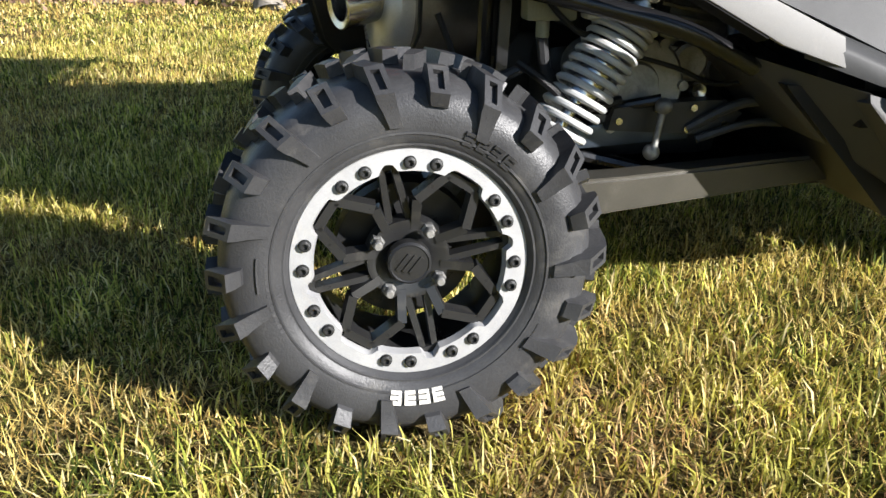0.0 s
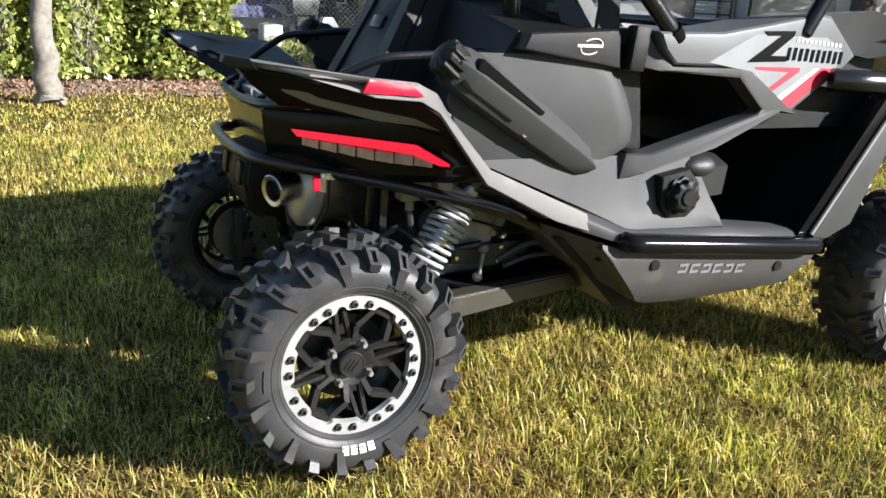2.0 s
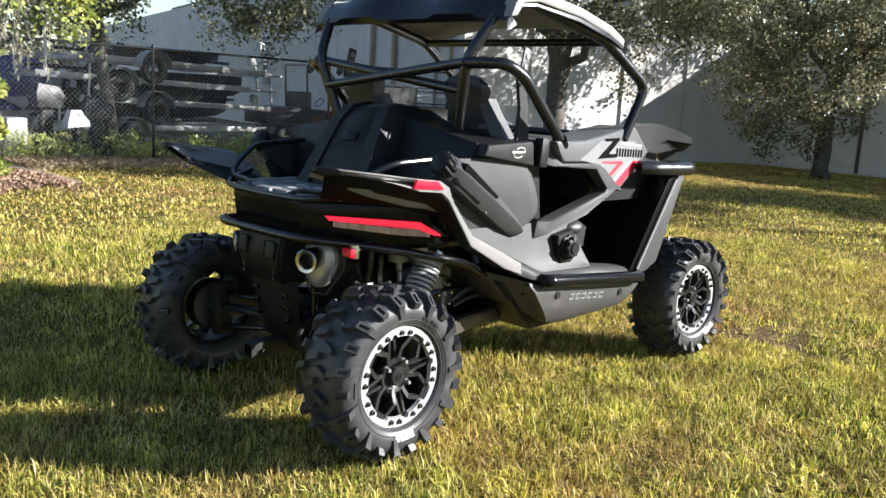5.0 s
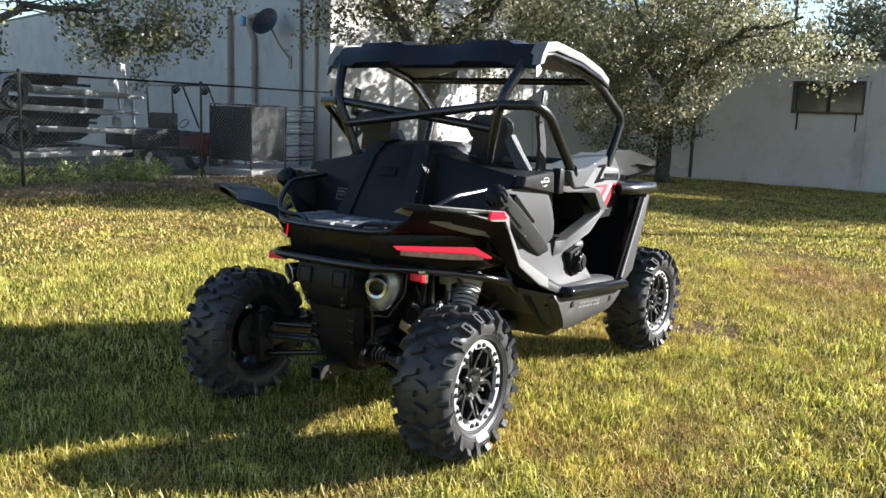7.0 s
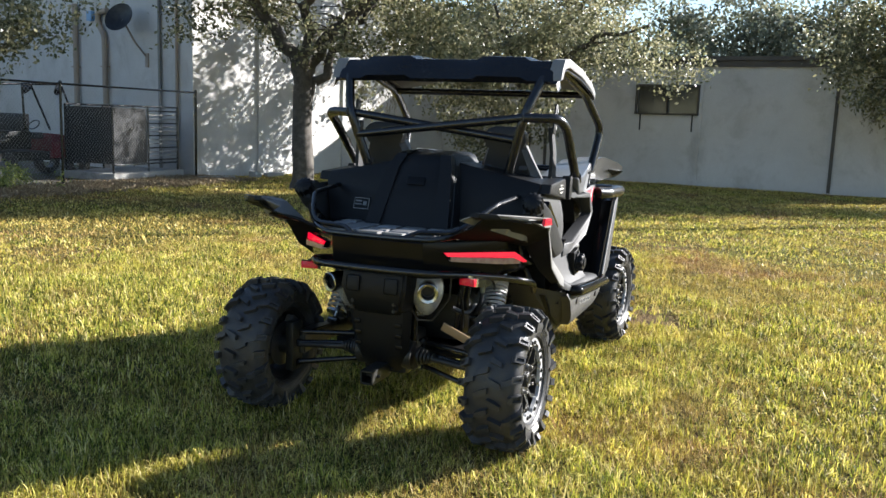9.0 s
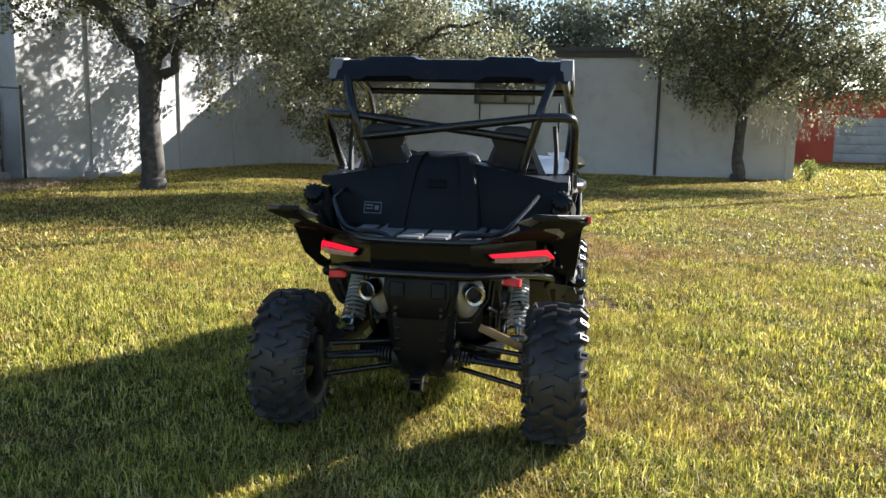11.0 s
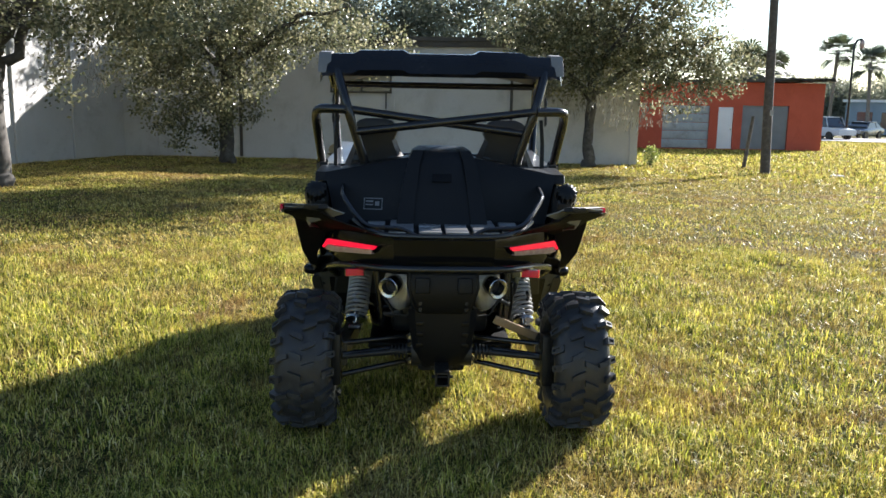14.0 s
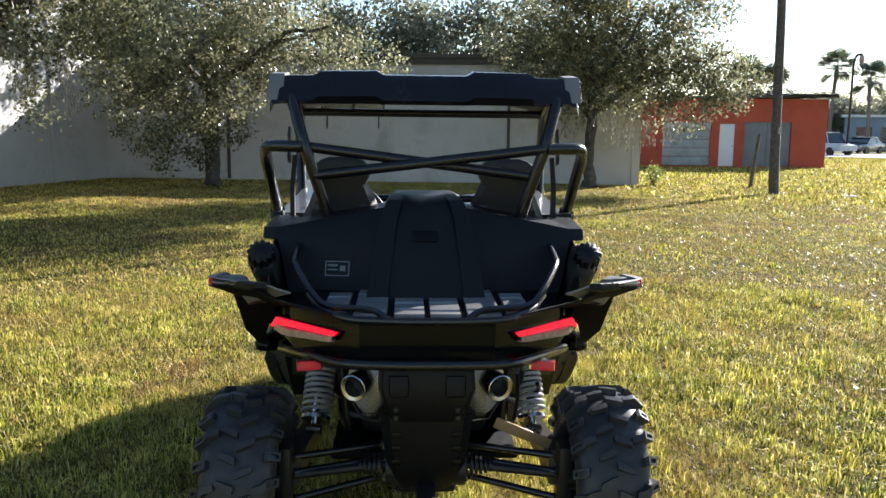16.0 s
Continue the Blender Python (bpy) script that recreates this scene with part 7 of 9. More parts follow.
    for x, z in ((0.47, 0.49), (0.55, 0.515), (0.63, 0.515), (0.70, 0.48), (0.62, 0.47)):
        bm = bmesh.new()
        rod(bm, (x, -0.408, z), (x, -0.395, z), 0.008, None, 6)
        part("case_bolt", bm, M_CHROME, utv)
    for pts, r in (([(0.26, -0.43, 0.78), (0.32, -0.46, 0.70), (0.38, -0.44, 0.66), (0.43, -0.40, 0.70), (0.50, -0.42, 0.74)], 0.006), ([(0.24, -0.45, 0.62), (0.30, -0.47, 0.58), (0.36, -0.45, 0.52), (0.46, -0.43, 0.54)], 0.009),
                   ([(0.58, -0.42, 0.74), (0.66, -0.44, 0.70), (0.74, -0.43, 0.62), (0.80, -0.42, 0.55)], 0.008), ([(0.50, -0.41, 0.62), (0.58, -0.43, 0.60), (0.66, -0.42, 0.56), (0.76, -0.43, 0.58)], 0.005),
                   ([(0.10, -0.35, 0.70), (0.14, -0.36, 0.60), (0.16, -0.35, 0.50)], 0.007), ([(0.70, -0.43, 0.66), (0.80, -0.45, 0.60), (0.90, -0.44, 0.54)], 0.011)):
        bm = bmesh.new()
        tube(bm, pts, r, 0.05, 8)
        part("cable", bm, M_BLACK, utv)
    # chassis tubes
    for s in (-1, 1):
        for pts in ([(0.2, s * 0.34, 0.80), (0.2, s * 0.30, 0.45), (0.6, s * 0.36, 0.36), (1.0, s * 0.40, 0.37)], [(0.5, s * 0.44, 0.84), (0.20, s * 0.40, 0.80), (-0.04, s * 0.18, 0.80)], [(0.62, s * 0.56, 0.68), (0.62, s * 0.46, 0.9), (0.52, s * 0.5, 1.2)],
                    [(0.04, s * 0.15, 0.78), (0.06, s * 0.13, 0.3)], [(0.9, s * 0.42, 0.40), (0.72, s * 0.42, 0.72), (0.52, s * 0.44, 0.84)]):
            bm = bmesh.new()
            tube(bm, pts, 0.016, 0.05, 10)
            part("chassis_tube", bm, M_TUBE, utv)
    bm = bmesh.new()
    box(bm, (0.45, 0, 0.79), (0.75, 0.9, 0.03))
    part("under_tray", bm, M_BLACK, utv)
    # front running gear
    for s in (-1, 1):
        for z in (0.30, 0.42):
            bm = bmesh.new()
            for x in (2.08, 2.42):
                tube(bm, [(x, s * 0.18, z + 0.05), (2.286, s * 0.53, z)], 0.014)
            part("front_arm", bm, M_TUBE, utv)
    bm = bmesh.new()
    box(bm, (2.25, 0, 0.55), (0.6, 0.42, 0.5), None, 0.06)
    part("front_chassis", bm, M_DARKMETAL, utv)
    for s in (-1, 1):
        bm = bmesh.new()
        tube(bm, [(1.72, s * 0.60, 0.50), (2.0, s * 0.52, 0.42), (2.2, s * 0.3, 0.40)], 0.016)
        part("front_brace", bm, M_TUBE, utv)


tail_centre()

# ---- cab ----
R = 0.0255
HOOP = [(0.63, -0.39, 1.05), (0.60, -0.415, 1.26), (0.535, -0.505, 1.56), (0.66, -0.575, 1.78), (0.80, -0.60, 1.825), (1.38, -0.625, 1.70), (1.70, -0.665, 1.50), (1.575, -0.64, 1.235)]
for s in (-1, 1):
    bm = bmesh.new()
    tube(bm, [(x, -s * y, z) for x, y, z in HOOP], R, 0.07, 14)
    part("cage_hoop", bm, M_TUBE, utv, "black tubular roll cage side hoop")
    bm = bmesh.new()
    tube(bm, [(0.53, s * 0.505, 1.545), (0.60, s * 0.67, 1.548), (0.70, s * 0.69, 1.50), (0.985, s * 0.685, 1.235), (1.01, s * 0.68, 1.20)], R, 0.06, 14)
    part("side_hoop", bm, M_TUBE, utv, "black tubular shoulder hoop")
    bm = bmesh.new()
    rod(bm, (0.985, s * 0.685, 1.235), (1.01, s * 0.68, 1.205), 0.034, None, 18)
    part("hoop_socket", bm, M_GLOSS, utv)
    bm = bmesh.new()
    box(bm, (0.885, s * 0.665, 1.175), (0.055, 0.05, 0.13), Matrix.Rotation(0.1, 4, "Y"), 0.01)
    part("hinge_post", bm, M_BLACK, utv)
    bm = bmesh.new()
    box(bm, (0.925, s * 0.64, 0.835), (0.05, 0.05, 0.085), Matrix.Rotation(-0.2, 4, "Y"), 0.006)
    part("latch", bm, M_GLOSS, utv, "glossy black latch")
for a, b in (((0.535, -0.50, 1.545), (0.56, 0.465, 1.425)), ((0.565, 0.50, 1.545), (0.585, -0.465, 1.425))):
    bm = bmesh.new()
    tube(bm, [a, b], 0.022, 0.05, 12)
    part("cross_tube", bm, M_TUBE, utv)
for a, b in (((0.70, -0.57, 1.80), (0.70, 0.57, 1.80)), ((1.38, -0.62, 1.695), (1.38, 0.62, 1.695)), ((0.52, -0.5, 1.19), (0.52, 0.5, 1.19)), ((1.575, -0.64, 1.24), (1.575, 0.64, 1.24))):
    bm = bmesh.new()
    rod(bm, a, b, 0.02)
    part("roof_cross_tube" if a[2] > 1.5 else "lower_cross_tube", bm, M_TUBE, utv)


def roof():
    prof = [(-0.665, -0.05), (-0.655, -0.012), (-0.615, 0.004), (-0.49, 0.006), (-0.455, 0.024), (-0.215, 0.028), (-0.18, 0.010), (0.18, 0.010), (0.215, 0.028), (0.455, 0.024), (0.49, 0.006), (0.615, 0.004), (0.655, -0.012), (0.665, -0.05)]
    secs = [(0.640, 1.722, 0.975), (0.612, 1.730, 0.985), (0.640, 1.785, 0.985), (0.690, 1.838, 0.98), (0.80, 1.848, 0.985), (1.10, 1.812, 1.0), (1.35, 1.755, 1.01), (1.46, 1.722, 1.0), (1.475, 1.70, 1.0)]
    bm = bmesh.new()
    rows = [[(x, y * w, z + (h if i not in (0, len(secs) - 1) else h * 0.1) + max(0, x - 0.8) * 0.13 * (1 - (y / 0.665) ** 2)) for y, h in prof] for i, (x, z, w) in enumerate(secs)]
    sheet(bm, rows, 0.012)
    rf = part("roof", bm, M_ROOF, utv, "glossy dark moulded roof panel with raised ribs")
    bm = bmesh.new()
    sheet(bm, [[(x, y, z + max(0, x - 0.8) * 0.13 * (1 - (y / 0.665) ** 2)) for y in (-0.6, -0.3, 0, 0.3, 0.6)] for x, z in ((0.69, 1.80), (0.80, 1.818), (1.1, 1.785), (1.35, 1.735), (1.45, 1.705))], 0.008)
    part("roof_liner", bm, M_LINER, rf, "plain pale roof underside")
    for s in (-1, 1):
        bm = bmesh.new()
        pts = [(0.618, 1.738), (0.645, 1.795), (0.692, 1.850), (0.80, 1.862), (1.10, 1.825), (1.35, 1.768), (1.47, 1.715), (1.465, 1.68), (1.34, 1.728), (1.10, 1.782), (0.80, 1.815), (0.70, 1.80), (0.66, 1.745)]
        prism(bm, pts, s * 0.60, s * 0.668, 0.008)
        part("roof_edge", bm, M_TRIM, rf, "grey side edge of the roof")


roof()


def seat(y):
    bm = bmesh.new()
    def ring(z, x, w, d):
        return [(x - d * 0.5, y - w * 0.8, z), (x - d * 0.5, y + w * 0.8, z), (x + d * 0.1, y + w, z), (x + d, y + w * 0.92, z), (x + d * 0.6, y, z), (x + d, y - w * 0.92, z), (x + d * 0.1, y - w, z)]
    loft(bm, [ring(0.72, 0.93, 0.23, 0.10), ring(0.95, 0.86, 0.245, 0.10), ring(1.12, 0.80, 0.24, 0.10), ring(1.22, 0.775, 0.185, 0.09), ring(1.33, 0.74, 0.135, 0.08), ring(1.40, 0.72, 0.105, 0.075)])
    st = part("seat", bm, M_SEAT, utv, "black vinyl bucket seat")
    bm = bmesh.new()
    def r2(z, x, w, d):
        return [(x - d, y - w, z), (x - d, y + w, z), (x, y + w * 1.05, z), (x + d, y + w * 0.9, z), (x + d, y - w * 0.9, z), (x, y - w * 1.05, z)]
    loft(bm, [r2(1.38, 0.72, 0.10, 0.035), r2(1.42, 0.715, 0.118, 0.042), r2(1.46, 0.712, 0.115, 0.042), r2(1.485, 0.712, 0.09, 0.035), r2(1.497, 0.712, 0.055, 0.022)])
    part("headrest", bm, M_SEAT, st)
    for k in (-1, 1):
        bm = bmesh.new()
        box(bm, (0.745, y + k * 0.10, 1.27), (0.08, 0.05, 0.035), Matrix.Rotation(0.25, 4, "Y"), 0.01)
        part("harness_slot", bm, M_SEAT, st)
    bm = bmesh.new()
    loft(bm, [[(0.88, y - 0.23, 0.66), (1.36, y - 0.24, 0.70), (1.36, y + 0.24, 0.70), (0.88, y + 0.23, 0.66)], [(0.88, y - 0.25, 0.76), (1.36, y - 0.25, 0.80), (1.36, y + 0.25, 0.80), (0.88, y + 0.25, 0.76)], [(0.90, y - 0.21, 0.78), (1.33, y - 0.21, 0.835), (1.33, y + 0.21, 0.835), (0.90, y + 0.21, 0.78)]])
    part("cushion", bm, M_SEAT, st)
    bm = bmesh.new()
    s = -1 if y < 0 else 1
    sheet(bm, [[(0.79, s * 0.585, 1.50), (0.83, s * 0.59, 1.50)], [(0.80, s * 0.60, 1.36), (0.85, s * 0.605, 1.36)], [(0.79, s * 0.60, 1.25), (0.86, s * 0.605, 1.25)], [(0.78, s * 0.60, 1.12), (0.87, s * 0.60, 1.12)]], 0.02)
    belt = part("seat_belt", bm, M_WEB, utv, "black seat belt with its reel cover")
    bm = bmesh.new()
    box(bm, (0.805, s * 0.60, 1.545), (0.05, 0.012, 0.16), Matrix.Rotation(0.25, 4, "Y"), 0.006)
    part("belt_anchor", bm, M_DARKMETAL, belt)
    # solid pale discs: the brightness seen through the holes is in their colour
    for z in (1.50, 1.545, 1.59):
        bm = bmesh.new()
        rod(bm, (0.805 + (z - 1.545) * 0.25, s * 0.592, z), (0.805 + (z - 1.545) * 0.25, s * 0.61, z), 0.012, None, 12)
        part("anchor_hole", bm, M_TRIM, belt)


seat(-0.36)
seat(0.36)


def cab_tub():
    bm = bmesh.new()
    box(bm, (1.30, 0, 0.545), (0.95, 1.34, 0.03))
    part("cab_floor", bm, M_BLACK, utv, "black plastic cab floor")
    bm = bmesh.new()
    loft(bm, [[(1.66, -0.67, 0.55), (1.99, -0.67, 1.05), (1.99, 0.67, 1.05), (1.66, 0.67, 0.55)], [(1.74, -0.67, 0.52), (2.05, -0.67, 1.05), (2.05, 0.67, 1.05), (1.74, 0.67, 0.52)]])
    part("firewall", bm, M_BLACK, utv)
    bm = bmesh.new()
    loft(bm, [[(1.22, -0.60, 1.20), (1.22, 0.60, 1.20), (1.42, 0.60, 0.92), (1.42, -0.60, 0.92)], [(1.98, -0.60, 1.20), (1.98, 0.60, 1.20), (1.98, 0.60, 0.92), (1.98, -0.60, 0.92)]])
    part("dash_body", bm, M_BLACK, utv)
    bm = bmesh.new()
    box(bm, (1.30, 0, 0.72), (0.9, 0.2, 0.36), None, 0.04)
    part("centre_console", bm, M_BLACK, utv)
    bm = bmesh.new()
    box(bm, (0.82, 0, 0.78), (0.10, 1.2, 0.5))
    part("seat_bulkhead", bm, M_BLACK, utv)
    bm = bmesh.new()
    rings = []
    for k in range(33):
        a = 2 * math.pi * k / 32
        rings.append((0, math.cos(a) * 0.17, math.sin(a) * 0.17))
    sweep(bm, rings, 0.016, 8, False)
    for a in (90, 210, 330):
        rod(bm, (0, 0, 0), (0, math.cos(radians(a)) * 0.165, math.sin(radians(a)) * 0.165), 0.013)
    rod(bm, (0, 0, 0), (0.35, 0, -0.12), 0.02)
    bmesh.ops.transform(bm, matrix=pose(1.18, 0.36, 1.17, 0, 28, 0), verts=bm.verts)
    part("steering_wheel", bm, M_SEAT, utv, "black steering wheel")
    for s in (-1, 1):
        bm = bmesh.new()
        bmesh.ops.create_icosphere(bm, subdivisions=3, radius=1.0, matrix=Matrix.Translation((1.20, s * 0.625, 0.81)) @ Matrix.Diagonal((0.075, 0.055, 0.04, 1)))
        part("side_bolster", bm, M_SEAT, utv, "stitched black cushion edge")
        # inner door-side panels that make the opening dark
        bm = bmesh.new()
        prism(bm, [(0.86, 0.62), (1.16, 0.60), (1.14, 0.78), (1.0, 0.82), (0.95, 1.18), (0.86, 1.18)], s * 0.52, s * 0.60, 0.0)
        part("inner_panel", bm, M_BLACK, utv)


cab_tub()

# ---- yard behind the fence ----
M_ALU = surf("weathered_aluminium", (0.26, 0.26, 0.255), (0.42, 0.415, 0.40), 4.0, (0.4, 0.6), 0.4, 0.15, 200, (0.24, 0.22, 0.19), 3.0, (0.5, 0.75))
M_GALV = surf("galvanised_wire", (0.30, 0.30, 0.295), (0.42, 0.415, 0.40), 8.0, (0.45, 0.6), 0.3)
M_HULL = surf("dark_hull_plastic", (0.008, 0.009, 0.009), (0.018, 0.019, 0.019), 3.0, (0.35, 0.55), 0.0, 0.1, 200, (0.04, 0.038, 0.034), 3.0, (0.58, 0.85), spec=0.3)
M_RED = surf("faded_red_body", (0.13, 0.008, 0.018), (0.19, 0.012, 0.024), 3.0, (0.3, 0.45), 0.0, 0.05)
M_TARP = surf("blue_tarpaulin", (0.03, 0.035, 0.11), (0.05, 0.055, 0.16), 5.0, (0.5, 0.7), 0.0, 0.4, 30)
M_WHITEHULL = surf("white_gelcoat", (0.60, 0.62, 0.65), (0.70, 0.72, 0.74), 3.0, (0.25, 0.4), 0.0, 0.0, 300, (0.4, 0.4, 0.38), 3.0)
M_WOODPOLE = surf("grey_brown_weathered_pole", (0.06, 0.05, 0.042), (0.12, 0.10, 0.085), 9.0, (0.8, 0.95), 0.0, 0.7, 60, (0.2, 0.18, 0.15), 6.0)


def fence():
    line = [(1.0, 11.35), (5.12, 11.4), (9.2, 11.62), (13.35, 11.62)]
    t = thing("chain_link_fence", "chain-link fence with black posts and top rail before the yard", "fence")
    H = 1.95
    for k, (x, y) in enumerate(line):
        bm = bmesh.new()
        rod(bm, (x, y, ground_z(x, y) - 0.2), (x, y, H + (0.06 if k in (0, 3) else 0.0)), 0.032 if k in (0, 3) else 0.026, None, 12)
        bmesh.ops.create_icosphere(bm, subdivisions=2, radius=0.036, matrix=Matrix.Translation((x, y, H + 0.03)))
        part("post", bm, M_TUBE, t)
    for (x0, y0), (x1, y1) in zip(line, line[1:]):
        bm = bmesh.new()
        rod(bm, (x0, y0, H), (x1, y1, H), 0.021, None, 10)
        part("rail", bm, M_TUBE, t)
        # woven wire: diagonals both ways
        vs, fs = [], []
        L = math.hypot(x1 - x0, y1 - y0)
        ux, uy = (x1 - x0) / L, (y1 - y0) / L
        step, r = 0.085, 0.0025
        z0, z1 = -0.02 + float(ground_z(x1, y1)), H - 0.01
        h = z1 - z0
        k = -int(h / step) - 1
        while k * step < L:
            for way in (1, -1):
                a = k * step
                # from (a, z0) to (a + h, z1) or mirrored
                s0, s1 = max(a, 0.0), min(a + h, L)
                if s1 <= s0:
                    continue
                zz0, zz1 = z0 + (s0 - a), z0 + (s1 - a)
                if way < 0:
                    zz0, zz1 = z1 - (s0 - a), z1 - (s1 - a)
                base = len(vs)
                for s, z in ((s0, zz0), (s1, zz1)):
                    for dy, dz in ((-r, 0.0), (r * 0.6, r), (r * 0.6, -r)):
                        vs.append((x0 + ux * s - uy * (dy + way * 0.002), y0 + uy * s + ux * (dy + way * 0.002), z + dz))
                for i in range(3):
                    j = (i + 1) % 3
                    fs.append((base + i, base + j, base + 3 + j, base + 3 + i))
            k += 1
        me = bpy.data.meshes.new("wire_mesh")
        me.from_pydata(vs, [], fs)
        me.materials.append(M_GALV)
        tagged(part("wire_mesh", me, None, t, "galvanised diamond wire mesh"), kind="stuff")


fence()


def boat_trailer():
    t = thing("boat_trailer", "aluminium boat trailer stacked in the yard", "boat trailer", (6.2, 14.0, 0.1), 4, "stacked trailers")
    for y in (-0.75, 0.75):
        bm = bmesh.new()
        box(bm, (0, y, 0.35), (4.6, 0.05, 0.11), None, 0.006)
        part("rail", bm, M_ALU, t)
        bm = bmesh.new()
        box(bm, (-0.3, y * 0.55, 0.50), (3.6, 0.09, 0.06), None, 0.01)
        part("bunk", bm, M_HULL, t)
        bm = bmesh.new()
        lathe(bm, [(-0.08, 0.16), (-0.09, 0.26), (-0.05, 0.28), (0.05, 0.28), (0.09, 0.26), (0.08, 0.16)], 28, close=True)
        bmesh.ops.transform(bm, matrix=Matrix.Translation((-0.8, y * 1.25, 0.2)), verts=bm.verts)
        part("tyre", bm, M_RUBBER, t)
        bm = bmesh.new()
        rows = [[(-0.8 + 0.36 * math.cos(radians(a)), y * 1.25 - 0.13, 0.24 + 0.34 * math.sin(radians(a))), (-0.8 + 0.36 * math.cos(radians(a)), y * 1.25 + 0.13, 0.24 + 0.34 * math.sin(radians(a)))] for a in range(0, 181, 20)]
        sheet(bm, rows, 0.006)
        part("mudguard", bm, M_ALU, t)
    for x in (-2.2, -1.2, 0.0, 1.2, 2.2):
        bm = bmesh.new()
        box(bm, (x, 0, 0.31), (0.06, 1.6, 0.06), None, 0.005)
        part("cross_member", bm, M_ALU, t)
    for y in (-1, 1):
        bm = bmesh.new()
        tube(bm, [(2.2, y * 0.75, 0.35), (3.5, 0.0, 0.36)], 0.035)
        part("tongue_arm", bm, M_ALU, t)
    bm = bmesh.new()
    tube(bm, [(3.0, 0.0, 0.36), (2.9, 0, 1.05), (2.75, 0.0, 1.1)], 0.03)
    box(bm, (2.8, 0, 1.0), (0.12, 0.16, 0.18), None, 0.01)
    part("winch_post", bm, M_ALU, t)
    for y in (-0.7, 0.7):
        bm = bmesh.new()
        tube(bm, [(-2.1, y, 0.35), (-2.1, y * 1.05, 1.0)], 0.022)
        part("guide_post", bm, M_WHITE, t)
    return t


tr = boat_trailer()
for dx, dy, dz, rz in ((0.5, 0.1, 0.5, 7), (-0.2, -0.05, 0.92, 2), (0.4, 0.1, 1.28, 9)):
    copy_thing(tr, pose(6.2 + dx, 14.0 + dy, 0.1 + dz, 0, 1.5, rz))
copy_thing(tr, pose(3.4, 15.6, 0.08, 0, 0, 12))


def hull(loc, turn, mat, label, length=3.8, width=1.3, h=0.5):
    t = thing("jon_boat", label, "boat", loc, turn, "boats in the yard")
    bm = bmesh.new()
    rings = []
    for x, w, z in ((-0.5, 0.9, 0.0), (-0.2, 1.0, 0.0), (0.2, 0.95, 0.02), (0.4, 0.7, 0.1), (0.5, 0.35, 0.3)):
        W = width * w / 2
        rings.append([(x * length, -W, h), (x * length, -W * 0.8, h * z + 0.02), (x * length, W * 0.8, h * z + 0.02), (x * length, W, h), (x * length, W - 0.04, h), (x * length, W * 0.75, h * z + 0.06), (x * length, -W * 0.75, h * z + 0.06), (x * length, -W + 0.04, h)])
    loft(bm, rings)
    part("hull", bm, mat, t)
    for x in (-0.3, 0.1):
        bm = bmesh.new()
        box(bm, (x * length, 0, h * 0.75), (0.25, width * 0.8, 0.04), None, 0.008)
        part("bench", bm, M_ALU, t)
    return t


hull((6.2, 13.95, 0.64), 5, M_HULL, "dark flat-bottomed boat lying on a stacked trailer")
hull((6.8, 14.05, 1.08), 8, M_HULL, "dark flat-bottomed boat lying on a stacked trailer", 3.6)
hull((6.6, 14.05, 1.80), 9, M_HULL, "dark flat-bottomed boat lying on a stacked trailer", 2.8, 1.1, 0.22)
hull((3.3, 15.4, 0.62), 12, M_WHITEHULL, "white hulled boat on a yard trailer", 4.4, 1.6, 0.75)


def tarp_boat():
    t = thing("covered_boat", "boat under a dark blue tarpaulin in the yard", "boat", (2.6, 14.6, 0.45), 15)
    bm = bmesh.new()
    rng = random.Random(2)
    rows = []
    for i in range(9):
        x = -2 + 4 * i / 8
        w = 0.85 * (1 - 0.5 * max(0, i - 5) / 3)
        rows.append([(x, -w, 0.25), (x, -w * 0.95, 0.75 + rng.uniform(-0.04, 0.04)), (x, 0, 1.25 + rng.uniform(-0.06, 0.06)), (x, w * 0.95, 0.75), (x, w, 0.25)])
    sheet(bm, rows, 0.01)
    part("tarpaulin", bm, M_TARP, t)
    bm = bmesh.new()
    loft(bm, [[(-2, -0.8, 0.5), (-2, -0.6, 0), (-2, 0.6, 0), (-2, 0.8, 0.5)], [(1.2, -0.8, 0.5), (1.2, -0.5, 0.05), (1.2, 0.5, 0.05), (1.2, 0.8, 0.5)], [(2.1, -0.2, 0.55), (2.1, -0.1, 0.35), (2.1, 0.1, 0.35), (2.1, 0.2, 0.55)]])
    part("hull", bm, M_WHITEHULL, t)
    for x in (-1.2, 0.8):
        bm = bmesh.new()
        box(bm, (x, 0, -0.22), (0.15, 1.2, 0.44))
        part("block", bm, M_WOODPOLE, t)


tarp_boat()


